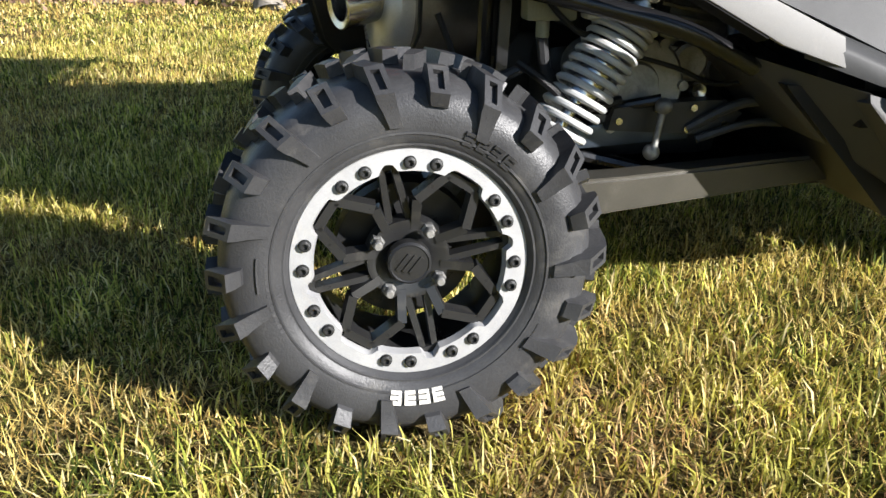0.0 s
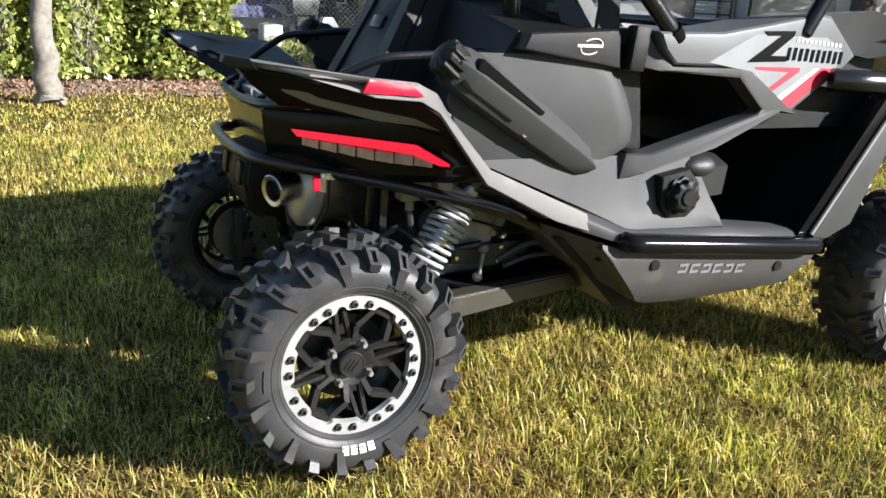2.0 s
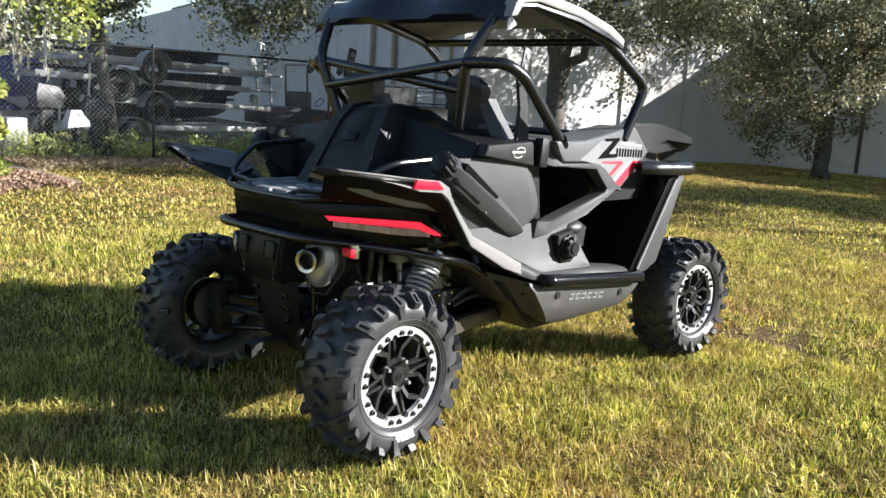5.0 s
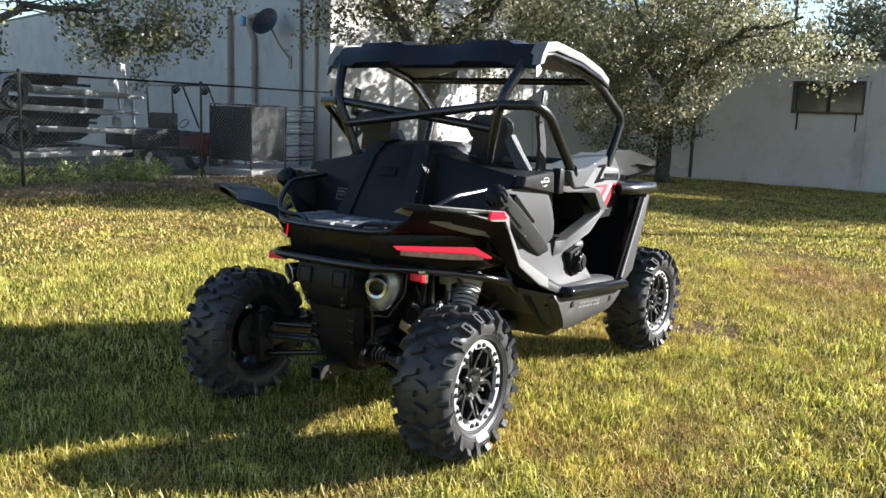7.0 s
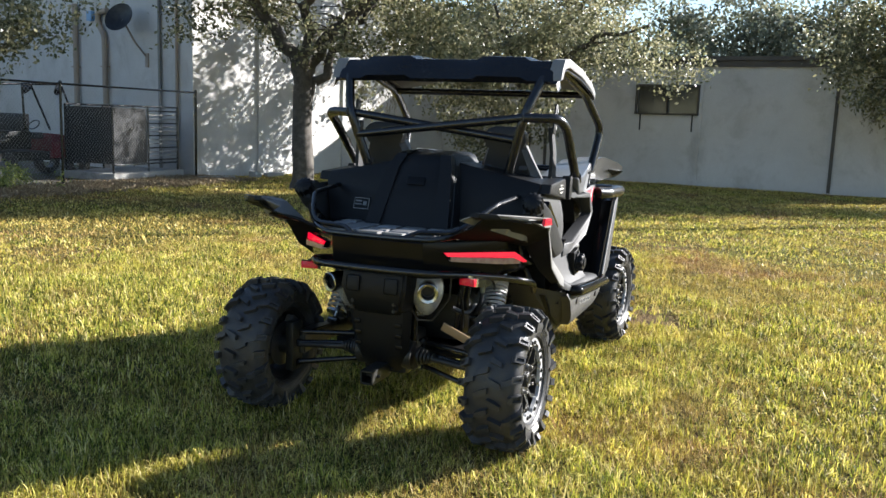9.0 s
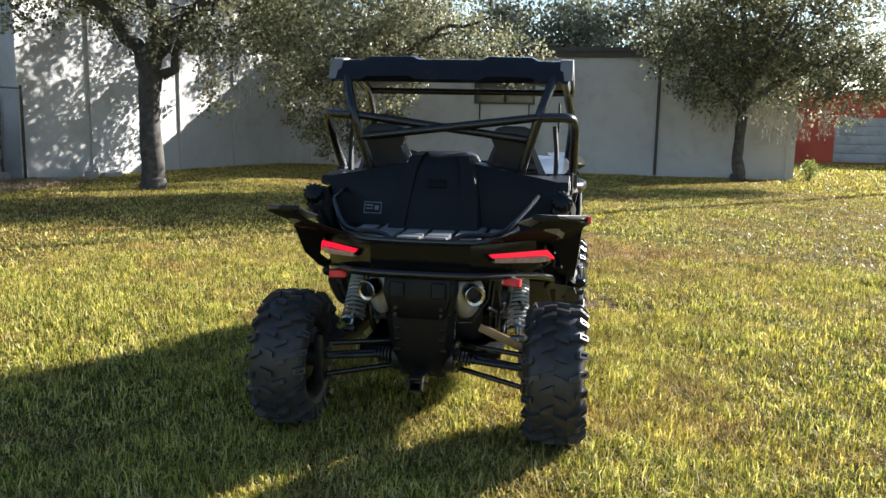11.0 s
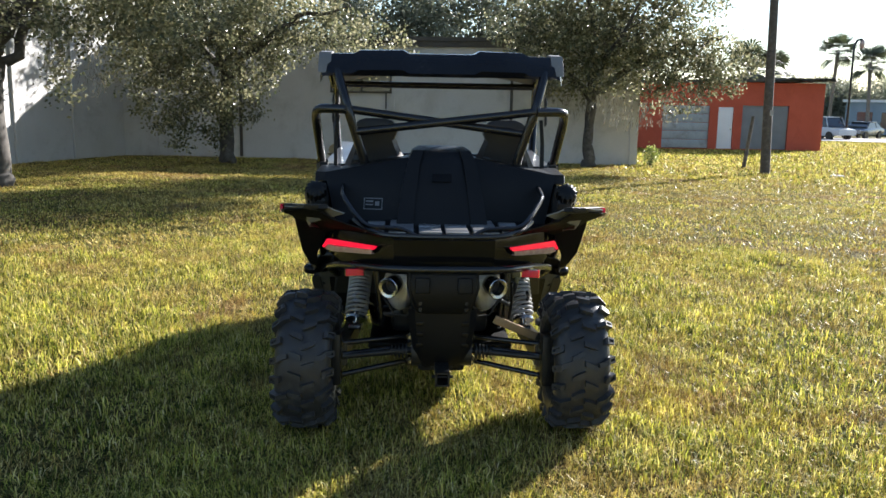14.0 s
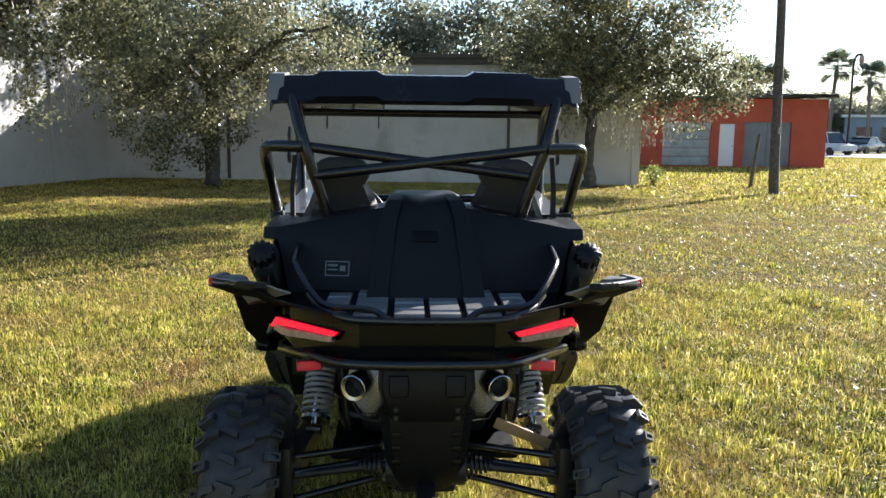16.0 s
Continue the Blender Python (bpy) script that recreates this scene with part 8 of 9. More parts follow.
def yard_clutter():
    """Covers and boards leaning inside the fence."""
    t = thing("motor_cover", "white plastic outboard motor cover hanging behind the fence", "motor cover", (4.12, 12.3, 0.5))
    bm = bmesh.new()
    loft(bm, [[(-0.2, -0.14, 0.0), (0.2, -0.14, 0.03), (0.2, 0.14, 0.03), (-0.2, 0.14, 0.0)], [(-0.19, -0.14, 0.1), (0.17, -0.14, 0.12), (0.17, 0.14, 0.12), (-0.19, 0.14, 0.1)], [(-0.12, -0.1, 0.3), (0.05, -0.1, 0.31), (0.05, 0.1, 0.31), (-0.12, 0.1, 0.3)]])
    part("cover", bm, M_WHITEHULL, t)
    bm = bmesh.new()
    rod(bm, (0.0, 0, -0.5), (0.0, 0, 0.02), 0.05, 0.07, 12)
    box(bm, (0.0, 0, -0.48), (0.3, 0.1, 0.06), None, 0.01)
    part("shaft", bm, M_HULL, t)
    t = thing("plastic_tank", "pale grey-blue plastic tank standing inside the fence", "tank", (3.08, 12.35, 0.0), 6)
    bm = bmesh.new()
    box(bm, (0, 0, 0.33), (0.36, 0.3, 0.66), None, 0.05)
    part("tank", bm, M_ALU, t)
    for x, y, h, a in ((3.7, 12.6, 1.25, 8), (4.65, 12.7, 1.05, -12), (4.95, 13.2, 1.4, 5)):
        t = thing("outboard_motor", "dark outboard motor on a stand inside the fence", "outboard motor", (x, y, 0.0), a, "outboard motors")
        bm = bmesh.new()
        loft(bm, [[(-0.2, -0.16, h - 0.42), (0.24, -0.14, h - 0.42), (0.24, 0.14, h - 0.42), (-0.2, 0.16, h - 0.42)], [(-0.24, -0.18, h - 0.2), (0.3, -0.15, h - 0.2), (0.3, 0.15, h - 0.2), (-0.24, 0.18, h - 0.2)], [(-0.16, -0.12, h), (0.2, -0.1, h - 0.05), (0.2, 0.1, h - 0.05), (-0.16, 0.12, h)]])
        part("cowling", bm, M_HULL, t)
        bm = bmesh.new()
        loft(bm, [[(-0.08, -0.06, 0.1), (0.1, -0.05, 0.1), (0.1, 0.05, 0.1), (-0.08, 0.06, 0.1)], [(-0.1, -0.08, h - 0.42), (0.12, -0.07, h - 0.42), (0.12, 0.07, h - 0.42), (-0.1, 0.08, h - 0.42)]])
        part("leg", bm, M_HULL, t)
        for s in (-1, 1):
            bm = bmesh.new()
            tube(bm, [(s * 0.35, 0.2, 0.0), (0.0, 0.12, h - 0.45)], 0.02)
            part("stand_leg", bm, M_ALU, t)


yard_clutter()


def utility_cart():
    t = thing("utility_cart", "old utility cart with dark red body and black canopy frame", "utility cart", (10.6, 14.1, -0.1), -8)
    bm = bmesh.new()
    loft(bm, [[(0.2, -0.55, 0.45), (1.25, -0.5, 0.45), (1.25, 0.5, 0.45), (0.2, 0.55, 0.45)], [(0.2, -0.58, 0.8), (1.3, -0.5, 0.78), (1.3, 0.5, 0.78), (0.2, 0.58, 0.8)], [(0.25, -0.5, 1.0), (1.1, -0.38, 0.92), (1.1, 0.38, 0.92), (0.25, 0.5, 1.0)]])
    part("front_body", bm, M_RED, t, "faded dark red nose")
    bm = bmesh.new()
    box(bm, (-0.9, 0, 0.85), (1.2, 1.2, 0.4), None, 0.03)
    box(bm, (-0.2, 0, 0.5), (2.4, 1.0, 0.2), None, 0.03)
    part("cargo_box", bm, M_HULL, t)
    bm = bmesh.new()
    box(bm, (-0.15, 0, 0.95), (0.35, 1.1, 0.14), None, 0.03)
    box(bm, (-0.35, 0, 1.2), (0.1, 1.1, 0.45), None, 0.03)
    part("bench_seat", bm, M_SEAT, t)
    for s in (-1, 1):
        bm = bmesh.new()
        tube(bm, [(-0.4, s * 0.55, 0.8), (-0.45, s * 0.55, 2.05), (0.5, s * 0.55, 2.1), (0.95, s * 0.52, 1.05)], 0.024)
        part("canopy_tube", bm, M_TUBE, t)
        for x in (-0.95, 0.85):
            bm = bmesh.new()
            lathe(bm, [(-0.1, 0.15), (-0.11, 0.28), (-0.06, 0.31), (0.06, 0.31), (0.11, 0.28), (0.1, 0.15)], 24, close=True)
            bmesh.ops.transform(bm, matrix=Matrix.Translation((x, s * 0.55, 0.31)), verts=bm.verts)
            part("tyre", bm, M_RUBBER, t)
    bm = bmesh.new()
    sweep(bm, [(0.35 + 0.07 * math.sin(radians(a)), 0.25 + 0.17 * math.cos(radians(a)), 1.17 + 0.1 * math.sin(radians(a))) for a in range(0, 361, 20)], 0.014, 6, False)
    part("steering_wheel", bm, M_SEAT, t)
    for x, y in ((-0.3, -0.4), (0.5, -0.4)):
        bm = bmesh.new()
        rod(bm, (x, y - 0.1, 2.0), (x, y + 0.02, 1.9), 0.1, 0.06, 16)
        part("work_lamp", bm, M_TUBE, t)


utility_cart()


def cage_trailer():
    t = thing("cage_trailer", "black mesh-sided cage trailer on a low concrete slab", "trailer", (12.15, 12.75, -0.05), 3)
    bm = bmesh.new()
    box(bm, (0, 0, 0.0), (2.5, 1.5, 0.24), None, 0.01)
    part("slab", bm, M_CONCRETE, t, "pale concrete slab")
    for x in (-1.15, 0.05, 1.15):
        for y in (-0.65, 0.65):
            bm = bmesh.new()
            rod(bm, (x, y, 0.1), (x, y, 1.62), 0.024, None, 8)
            part("post", bm, M_TUBE, t)
    for z in (0.3, 1.62):
        for y in (-0.65, 0.65):
            bm = bmesh.new()
            rod(bm, (-1.15, y, z), (1.15, y, z), 0.022, None, 8)
            part("rail", bm, M_TUBE, t)
    for k in range(13):
        bm = bmesh.new()
        box(bm, (0.6, -0.64, 0.38 + k * 0.095), (1.05, 0.02, 0.035))
        part("slat", bm, M_ALU if k % 3 else M_TUBE, t)
    bm = bmesh.new()
    box(bm, (-0.55, -0.62, 0.95), (1.15, 0.02, 1.25))
    part("side_board", bm, M_HULL, t, "dark board side")
    bm = bmesh.new()
    box(bm, (0, 0.62, 0.9), (2.3, 0.02, 1.2))
    part("back_board", bm, M_HULL, t)
    bm = bmesh.new()
    box(bm, (-1.15, 0, 0.95), (0.02, 1.25, 1.25))
    part("end_board", bm, M_HULL, t)


cage_trailer()


def kerb_bits():
    for k, (x, y, a, s) in enumerate(((13.2, 10.9, -35, (0.9, 0.12, 0.09)), (14.8, 10.9, 10, (0.35, 0.2, 0.16)), (15.6, 10.85, -5, (0.7, 0.14, 0.1)))):
        t = thing("concrete_block", "loose weathered concrete block on the grass by the wall", "block", (x, y, float(ground_z(x, y))), a, "loose blocks")
        bm = bmesh.new()
        box(bm, (0, 0, s[2] / 2 - 0.01), s, None, 0.012)
        part("block", bm, M_CONCRETE, t)


kerb_bits()


def weeds():
    rng = np.random.default_rng(31)
    cl = []
    for k in range(95):
        x = rng.uniform(2.8, 8.0) if k < 70 else rng.uniform(7.0, 9.0)
        y = 11.55 + rng.normal() * 0.35 + (0.4 if x < 9 else 0)
        h = rng.uniform(0.08, 0.3) * (1.0 if x < 8.5 else 0.7)
        cl.append(((x, y, h * 0.8), (0.18, 0.15, h)))
    pts = clump_points(rng, cl, 2600, 0.05, 8)
    pts[:, 2] = np.maximum(pts[:, 2], -0.05)
    me = leaf_mesh("weeds", pts, 0.085, M_HEDGE, rng, -0.6, 0.3)
    tagged(new("weeds", me), "ragged weeds and vines along the foot of the fence", "weeds", "", "stuff")
    m = leafy("dry_grass_litter", [(0.0, (0.14, 0.09, 0.055)), (0.5, (0.26, 0.19, 0.11)), (1.0, (0.4, 0.32, 0.19))], 1.0, (0.8, 1.2), 0.8, 0.2)
    n = 34000
    x = rng.uniform(2.6, 13.6, n)
    y = 10.95 + rng.normal(size=n) * 0.42 + 0.12 * np.sin(x * 2.1)
    me = leaf_mesh("dry_litter", np.stack([x, y, ground_z(x, y) + 0.015 + rng.uniform(0, 0.05, n)], 1), 0.09, m, rng, 0.0, 0.22)
    tagged(new("dry_litter", me), "dry brown leaves and dead grass below the fence", "leaf litter", "", "stuff")


weeds()

# ---- along the street side ----


def pole():
    t = thing("utility_pole", "tall grey-brown wooden utility pole in the lawn", "utility pole", (19.25, -9.72, -0.18))
    bm = bmesh.new()
    pts = [(0.02 * k, 0.016 * k + 0.008 * math.sin(k), 0.9 * k) for k in range(11)]
    sweep(bm, pts, [0.135 - 0.0045 * k for k in range(11)], 14)
    part("shaft", bm, M_WOODPOLE, t)
    bm = bmesh.new()
    box(bm, (-0.14, 0.0, 1.7), (0.02, 0.1, 0.16))
    part("tag_plate", bm, M_ALU, t)
    t = thing("fence_post", "short leaning dark wooden post in the lawn", "post", (21.7, -10.05, -0.22))
    bm = bmesh.new()
    sweep(bm, [(0, 0, -0.1), (0.0, -0.04, 0.15), (0.02, -0.12, 0.8), (0.03, -0.22, 1.62)], [0.075, 0.06, 0.055, 0.05], 9)
    part("shaft", bm, M_WOODPOLE, t)


pole()


def stakes():
    for k, (x, y) in enumerate(((18.4, -10.9), (18.2, -11.25), (18.5, -11.6))):
        t = thing("survey_stake", "thin rusty stake standing in the lawn", "stake", (x, y, float(ground_z(x, y))), 0, "stakes")
        bm = bmesh.new()
        rod(bm, (0, 0, -0.05), (0.01, 0, 0.28), 0.009, None, 6)
        part("shaft", bm, surf("rusty_rod%d" % k, (0.2, 0.05, 0.03), (0.28, 0.08, 0.05), 8.0), t)
    t = thing("valve_cover", "small pale concrete valve cover in the grass", "valve cover", (18.3, -11.3, float(ground_z(18.3, 0))))
    bm = bmesh.new()
    rod(bm, (0, 0, -0.03), (0, 0, 0.05), 0.2, 0.18, 16)
    part("lid", bm, M_CONCRETE, t)


stakes()


def bush():
    rng = np.random.default_rng(17)
    t = thing("bush", "small round green bush at the wall's end", "bush", (22.35, -7.35, -0.2))
    pts = clump_points(rng, [((0, 0, 0.32), (0.25, 0.25, 0.3))], 9000, 0.06, 8)
    part("foliage", leaf_mesh("foliage", pts, 0.07, M_HEDGE, rng), M_HEDGE, t)
    bm = bmesh.new()
    for k in range(6):
        a = k * 1.05
        sweep(bm, [(0, 0, -0.05), (0.08 * math.cos(a), 0.08 * math.sin(a), 0.2), (0.18 * math.cos(a), 0.18 * math.sin(a), 0.5)], [0.015, 0.01, 0.004], 5)
    part("stems", bm, M_BARK, t)


bush()


def street_lamp():
    t = thing("street_lamp", "tall dark street lamp with a curved arm", "street lamp", (60.5, -33.3, -0.6))
    bm = bmesh.new()
    tube(bm, [(0, 0, 0), (0, 0, 7.2), (0, -0.25, 7.6), (0, -0.6, 7.6)], 0.09, 0.3, 10)
    part("pole", bm, M_TUBE, t)
    bm = bmesh.new()
    rod(bm, (0, 0, 0), (0, 0, 0.9), 0.17, 0.12, 12)
    part("base", bm, M_TUBE, t)
    bm = bmesh.new()
    lathe(bm, [(7.65, 0.04), (7.55, 0.16), (7.3, 0.2), (7.0, 0.12), (6.98, 0.01)], 16, "z")
    bmesh.ops.transform(bm, matrix=Matrix.Translation((0, -0.6, -0.05)), verts=bm.verts)
    part("lamp_head", bm, M_CLEAR, t)


street_lamp()


def car(loc, turn, paint, label, tall):
    t = thing("parked_car", label, "car", loc, turn, "cars on the street")
    L, W = 4.6, 1.85
    z1, z2 = (0.95, 1.75) if tall else (0.85, 1.4)
    bm = bmesh.new()
    loft(bm, [[(-L / 2, s * W / 2, z) for s, z in ((-0.95, 0.4), (0.95, 0.4), (1.0, 0.7), (0.92, z1), (-0.92, z1), (-1.0, 0.7))], [(-L * 0.1, s * W / 2, z) for s, z in ((-0.95, 0.3), (0.95, 0.3), (1.0, 0.7), (0.95, z1 + 0.05), (-0.95, z1 + 0.05), (-1.0, 0.7))],
              [(L * 0.25, s * W / 2, z) for s, z in ((-0.95, 0.3), (0.95, 0.3), (1.0, 0.7), (0.92, z1), (-0.92, z1), (-1.0, 0.7))], [(L / 2, s * W / 2, z) for s, z in ((-0.85, 0.4), (0.85, 0.4), (0.9, 0.65), (0.8, z1 - 0.15), (-0.8, z1 - 0.15), (-0.9, 0.65))]])
    body = part("body", bm, paint, t)
    bm = bmesh.new()
    x0, x1, x2, x3 = (-L * 0.49, -L * 0.45, L * 0.1, L * 0.26) if tall else (-L * 0.42, -L * 0.22, L * 0.08, L * 0.25)
    loft(bm, [[(x0, -W * 0.46, z1), (x3, -W * 0.46, z1), (x3, W * 0.46, z1), (x0, W * 0.46, z1)], [(x1, -W * 0.4, z2 - 0.06), (x2, -W * 0.4, z2 - 0.06), (x2, W * 0.4, z2 - 0.06), (x1, W * 0.4, z2 - 0.06)]])
    part("window", bm, M_DARKGLASS, t)
    bm = bmesh.new()
    box(bm, ((x1 + x2) / 2, 0, z2 - 0.03), (x2 - x1 + 0.1, W * 0.82, 0.07), None, 0.02)
    part("roof", bm, paint, t)
    for s in (-1, 1):
        for x in (x0 + 0.02, (x0 + x2) / 2, x3 - 0.05):
            bm = bmesh.new()
            rod(bm, (x, s * W * 0.455, z1), (x * 0.8 + (x1 + x2) * 0.1, s * W * 0.4, z2 - 0.05), 0.035, None, 6)
            part("pillar", bm, paint, t)
        for x in (-L * 0.3, L * 0.3):
            bm = bmesh.new()
            lathe(bm, [(-0.1, 0.2), (-0.11, 0.32), (0.11, 0.32), (0.1, 0.2)], 20, close=True)
            rod(bm, (0, -0.09, 0), (0, 0.09, 0), 0.2, None, 14)
            bmesh.ops.transform(bm, matrix=Matrix.Translation((x, s * W * 0.45, 0.33)), verts=bm.verts)
            part("wheel", bm, M_RUBBER, t)
        bm = bmesh.new()
        box(bm, (-L / 2 + 0.02, s * W * 0.42, 0.75), (0.08, 0.18, 0.2), None, 0.02)
        part("lamp", bm, M_REDREFL, t)
    return t


car((61.5, -32.2, -0.55), 195, surf("white_car_paint", (0.62, 0.63, 0.64), (0.68, 0.69, 0.70), 2.0, (0.2, 0.3), coat=0.4), "white pickup-sized vehicle parked across the street", True)
car((66.0, -37.5, -0.58), 130, surf("grey_blue_car_paint", (0.12, 0.14, 0.17), (0.15, 0.17, 0.2), 2.0, (0.2, 0.3), 0.4, coat=0.4), "grey-blue saloon car parked across the street", False)


def shed():
    t = thing("far_shed", "pale blue metal shed across the street", "building", (82, -50, -0.7), -30)
    bm = bmesh.new()
    box(bm, (0, 0, 1.6), (8, 10, 3.4))
    part("wall", bm, surf("pale_blue_cladding", (0.2, 0.27, 0.33), (0.25, 0.32, 0.38), 1.0, (0.5, 0.6)), t)
    bm = bmesh.new()
    box(bm, (0, 0, 3.4), (8.6, 10.6, 0.25))
    part("roof", bm, M_WHITEDOOR, t)
    for y in (-2.5, 1.0, 3.2):
        bm = bmesh.new()
        box(bm, (-4.02, y, 1.5), (0.06, 1.4, 1.6))
        part("window", bm, M_DARKGLASS, t)


shed()

# ---- grass ----


def blades(rng, x, y, height, width, bend, segments):
    """Grass blades as vertex and triangle arrays: each a bent, tapering strip."""
    n = len(x)
    z = ground_z(x, y) + bumps(x, y) - 0.014
    az = rng.uniform(0, 2 * math.pi, n)
    lean = rng.uniform(0.15, 1.15, n) * bend
    d = np.stack([np.cos(az), np.sin(az)], 1)
    tw = az + rng.uniform(0.9, 2.2, n)
    w = np.stack([np.cos(tw), np.sin(tw)], 1) * (width * 0.5)[:, None]
    base = np.stack([x, y, z], 1)
    tip = base.copy()
    tip[:, :2] += d * (np.sin(lean) * height)[:, None]
    tip[:, 2] += np.cos(lean) * height
    if segments == 1:
        v = np.stack([base, base, tip], 1)
        v[:, 0, :2] += w
        v[:, 1, :2] -= w
        return v.reshape(-1, 3), np.arange(3 * n).reshape(-1, 3)
    mid = base.copy()
    mid[:, :2] += d * (np.sin(lean * 0.45) * height * 0.55)[:, None]
    mid[:, 2] += np.cos(lean * 0.45) * height * 0.55
    v = np.stack([base, base, mid, mid, tip], 1)
    v[:, 0, :2] += w * 0.8
    v[:, 1, :2] -= w * 0.8
    v[:, 2, :2] += w
    v[:, 3, :2] -= w
    i = np.arange(n)[:, None] * 5
    f = np.concatenate([i + [0, 1, 3], i + [0, 3, 2], i + [2, 3, 4]], 0)
    return v.reshape(-1, 3), f


def value_noise(x, y, cell, seed):
    """Smooth random field between 0 and 1 over the ground."""
    table = np.random.default_rng(seed).uniform(0, 1, (64, 64))
    fx, fy = x / cell + 1000.0, y / cell + 1000.0
    ix, iy = np.floor(fx).astype(int), np.floor(fy).astype(int)
    tx, ty = fx - ix, fy - iy
    tx, ty = tx * tx * (3 - 2 * tx), ty * ty * (3 - 2 * ty)

    def at(i, j):
        return table[i % 64, j % 64]
    return (at(ix, iy) * (1 - tx) + at(ix + 1, iy) * tx) * (1 - ty) + (at(ix, iy + 1) * (1 - tx) + at(ix + 1, iy + 1) * tx) * ty


def lush(x, y):
    """Where the lawn stands thick and tall: broad patches with small ones in them."""
    f = 0.36 * value_noise(x, y, 1.6, 1) + 0.36 * value_noise(x, y, 0.5, 2) + 0.28 * value_noise(x, y, 0.17, 3)
    return np.clip((f - 0.28) / 0.44, 0, 1)


def ring_of(x, y):
    """Distance from the parked vehicle and the walk round it, roughened so that no edge shows."""
    return np.hypot((x - 0.2) / 1.25, y + 0.2) + 1.6 * (value_noise(x, y, 0.9, 5) - 0.5) + 0.8 * (value_noise(x, y, 0.08, 6) - 0.5)


def scatter(rng, reach, inner, per_m2, per_tuft, spread):
    """Tufts between two rough rings about the vehicle."""
    x0, x1, y0, y1 = max(-1.35 * reach, -24.0), min(1.35 * reach, 27.0), -min(1.1 * reach, 26.0), min(1.1 * reach, 11.4)
    n = int((x1 - x0) * (y1 - y0) * per_m2 / per_tuft)
    cx, cy = rng.uniform(x0, x1, n), rng.uniform(y0, y1, n)
    r = ring_of(cx, cy)
    keep = (r < reach) & (r >= inner)
    if reach > 10:   # thins out towards the far edge
        keep &= rng.uniform(0, 1, n) < np.clip((reach - r) / 9.0, 0, 1)
    cx, cy = cx[keep], cy[keep]
    n = len(cx)
    x = np.repeat(cx, per_tuft) + rng.normal(size=n * per_tuft) * spread
    y = np.repeat(cy, per_tuft) + rng.normal(size=n * per_tuft) * spread
    # tyres, bed, yard and walls
    keep = np.ones(len(x), bool)
    for wx in (0.0, 2.286):
        for wy in (-TRACK, TRACK):
            keep &= ~((np.abs(x - wx) < 0.11) & (np.abs(y - wy) < 0.12))
    keep &= ~((x < 2.5) & (y > 8.1 + 0.2 * np.sin(x * 3)))
    keep &= ~((x > 2.5) & (x < 13.6) & (y > 10.55 + 0.2 * np.sin(x * 2.1) + 0.5 * (value_noise(x, y, 0.25, 9) - 0.5)))
    keep &= ~((x > 13.3) & (y > 11.8 - 0.215 * (x - 13.6)))
    keep &= ~((x > 22.5 + 0.1 * (y + 6.95)) & (y > -7.2))
    return x[keep], y[keep]


def grass_mesh(name, mat, label, pieces):
    vs, fs, off = [], [], 0
    for v, f in pieces:
        vs.append(v)
        fs.append(f + off)
        off += len(v)
    v, f = np.concatenate(vs), np.concatenate(fs)
    me = bpy.data.meshes.new(name)
    me.vertices.add(len(v))
    me.vertices.foreach_set("co", v.ravel())
    me.loops.add(f.size)
    me.loops.foreach_set("vertex_index", f.ravel())
    me.polygons.add(len(f))
    me.polygons.foreach_set("loop_start", np.arange(len(f)) * 3)
    me.update()
    me.materials.append(mat)
    tagged(new(name, me), label, "grass", "", "stuff")


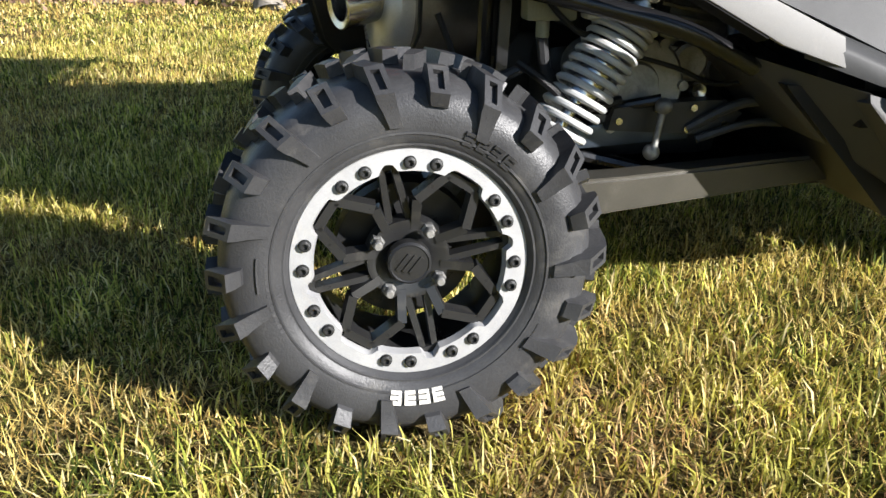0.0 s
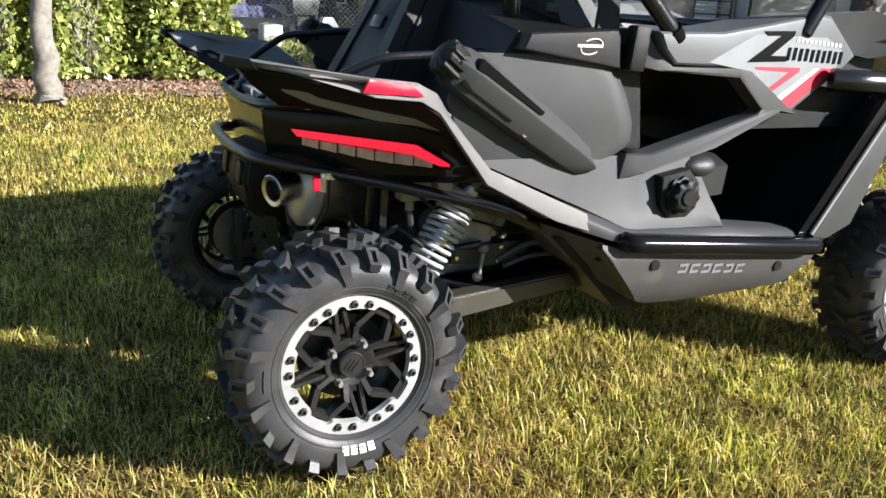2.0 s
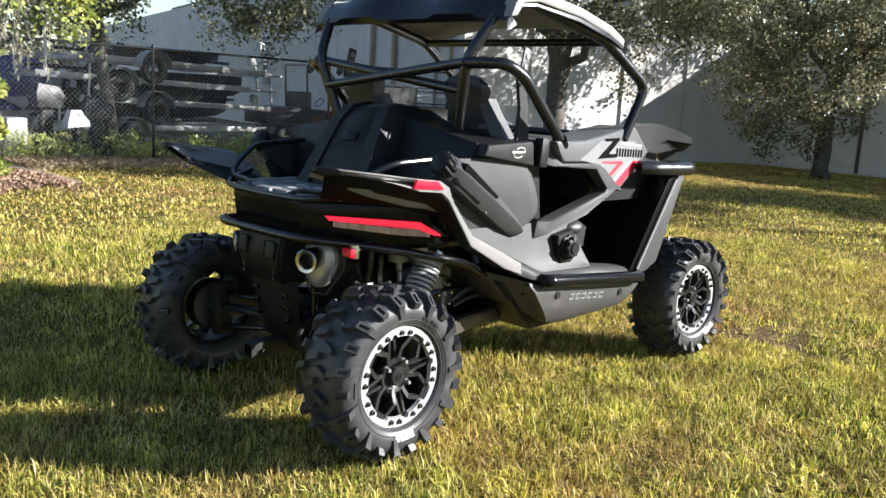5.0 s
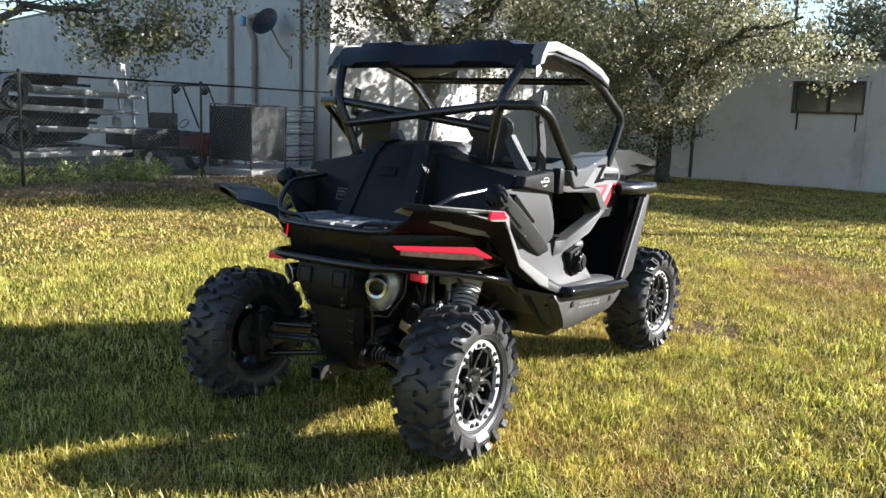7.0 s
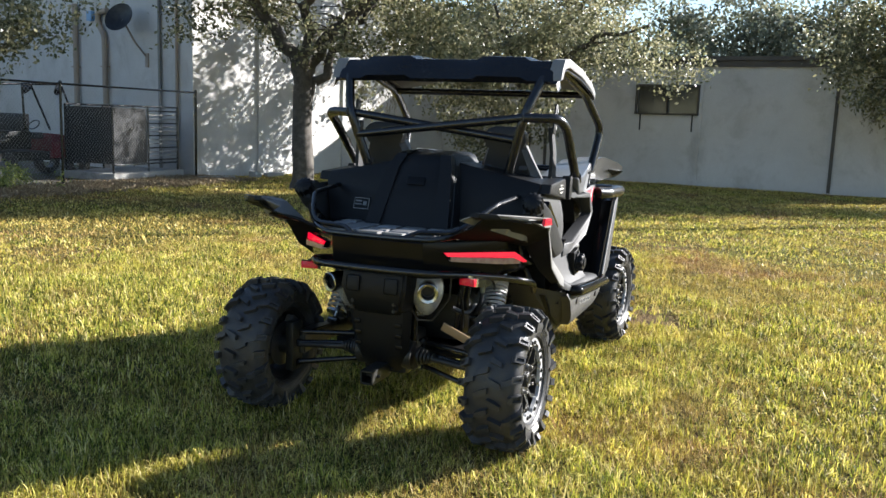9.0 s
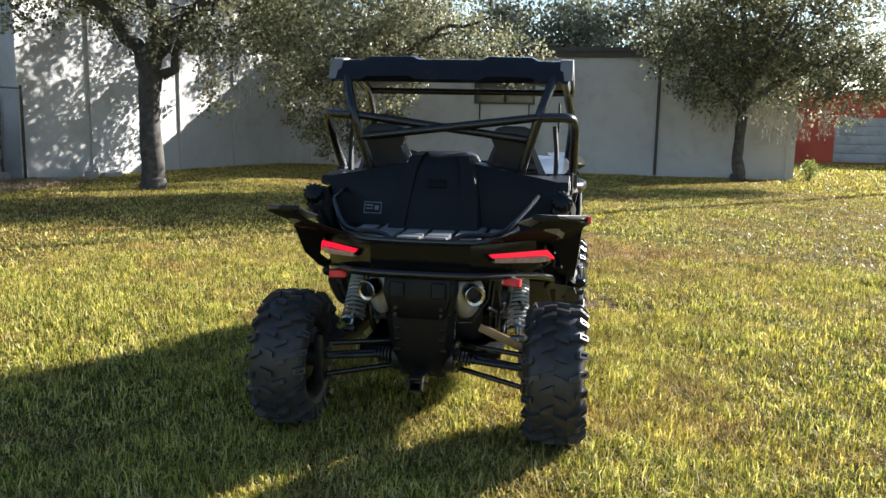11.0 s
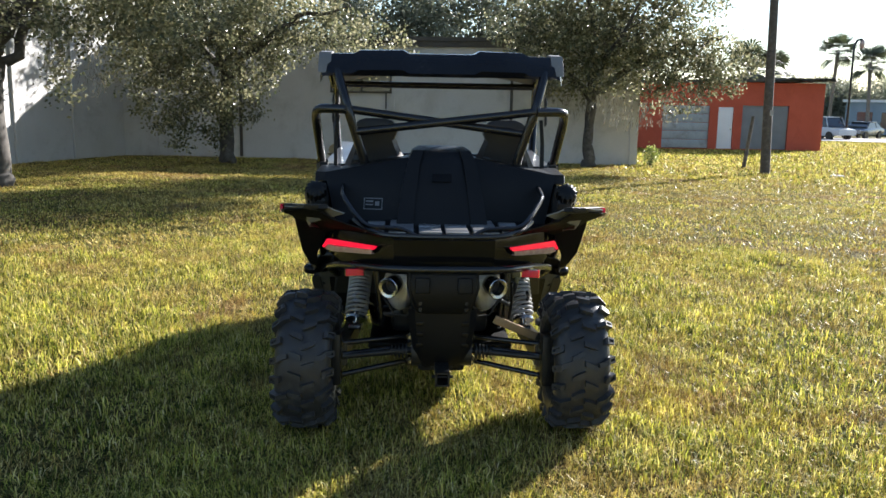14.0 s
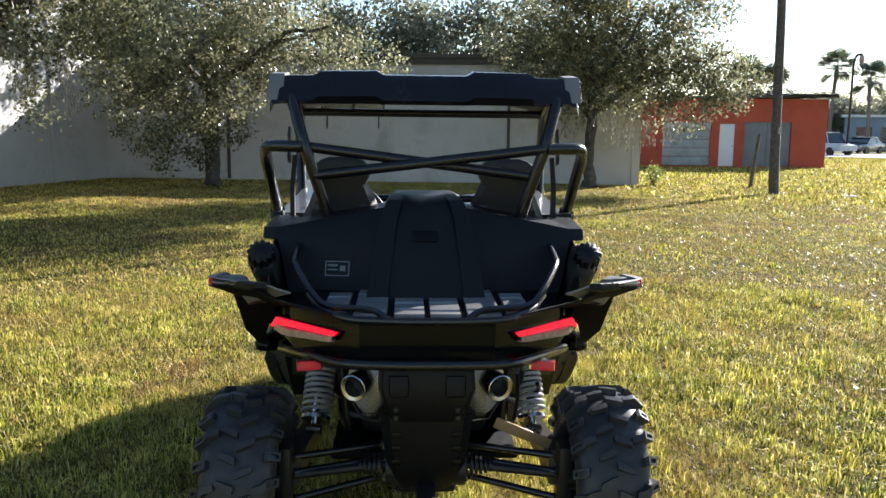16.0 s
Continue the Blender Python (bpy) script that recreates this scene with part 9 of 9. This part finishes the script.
def make_grass():
    rng = np.random.default_rng(7)
    green, dry = [], []
    for reach, inner, dens, per, spread, h, w, seg in ((2.1, -9.0, 11500, 7, 0.016, (0.025, 0.095), (0.0022, 0.0052), 2), (5.6, 2.1, 4300, 6, 0.024, (0.022, 0.085), (0.0036, 0.0075), 2), (26.0, 5.6, 950, 5, 0.06, (0.018, 0.055), (0.011, 0.022), 1)):
        x, y = scatter(rng, reach, inner, dens, per, spread)
        lu = lush(x, y)
        keep = rng.uniform(0, 1, len(x)) < 0.12 + 0.88 * lu
        x, y, lu = x[keep], y[keep], lu[keep]
        n = len(x)
        height = (h[0] + (h[1] - h[0]) * rng.uniform(0, 1, n) ** 1.6) * (0.5 + 0.75 * lu)
        green.append(blades(rng, x, y, height, rng.uniform(*w, n), 1.3, seg))
    for reach, inner, dens, per, spread, h, w in ((2.1, -9.0, 7500, 4, 0.025, (0.025, 0.07), (0.0020, 0.0046)), (5.6, 2.1, 3300, 4, 0.03, (0.025, 0.075), (0.0034, 0.007)), (26.0, 5.6, 640, 4, 0.07, (0.025, 0.065), (0.009, 0.018))):
        x, y = scatter(rng, reach, inner, dens, per, spread)
        keep = rng.uniform(0, 1, len(x)) < 1.05 - 0.75 * lush(x, y)
        x, y = x[keep], y[keep]
        n = len(x)
        v, f = blades(rng, x, y, rng.uniform(*h, n), rng.uniform(*w, n), 1.35, 1)
        v[:, 2] += np.repeat(rng.uniform(0.004, 0.02, n), 3)
        dry.append((v, f))
    # the lawn's far end towards the street, in coarser tufts
    for out, per_m2, h, w in ((green, 95, (0.05, 0.12), (0.03, 0.055)), (dry, 60, (0.05, 0.11), (0.025, 0.05))):
        n = int(46 * 40 * per_m2)
        x, y = rng.uniform(14, 60, n), rng.uniform(-46, -6, n)
        keep = (ring_of(x, y) > 13 + 5 * rng.uniform(0, 1, n)) & ~((x > 36.8) & (x < 46.3) & (y > -20.1)) & ~((x > 22.5 + 0.1 * (y + 6.95)) & (y > -7.2))
        keep &= (x < 44 + 0.212 * (y + 90)) & ~((x > 46) & (y > -20))
        x, y = x[keep], y[keep]
        out.append(blades(rng, x, y, rng.uniform(*h, len(x)), rng.uniform(*w, len(x)), 1.3, 1))
    grass_mesh("grass", M_GRASS, "ragged yellow-green lawn grass in uneven tufts", green)
    grass_mesh("dry_grass", M_STRAW, "straw-coloured dead blades lying between the green tufts", dry)


make_grass()
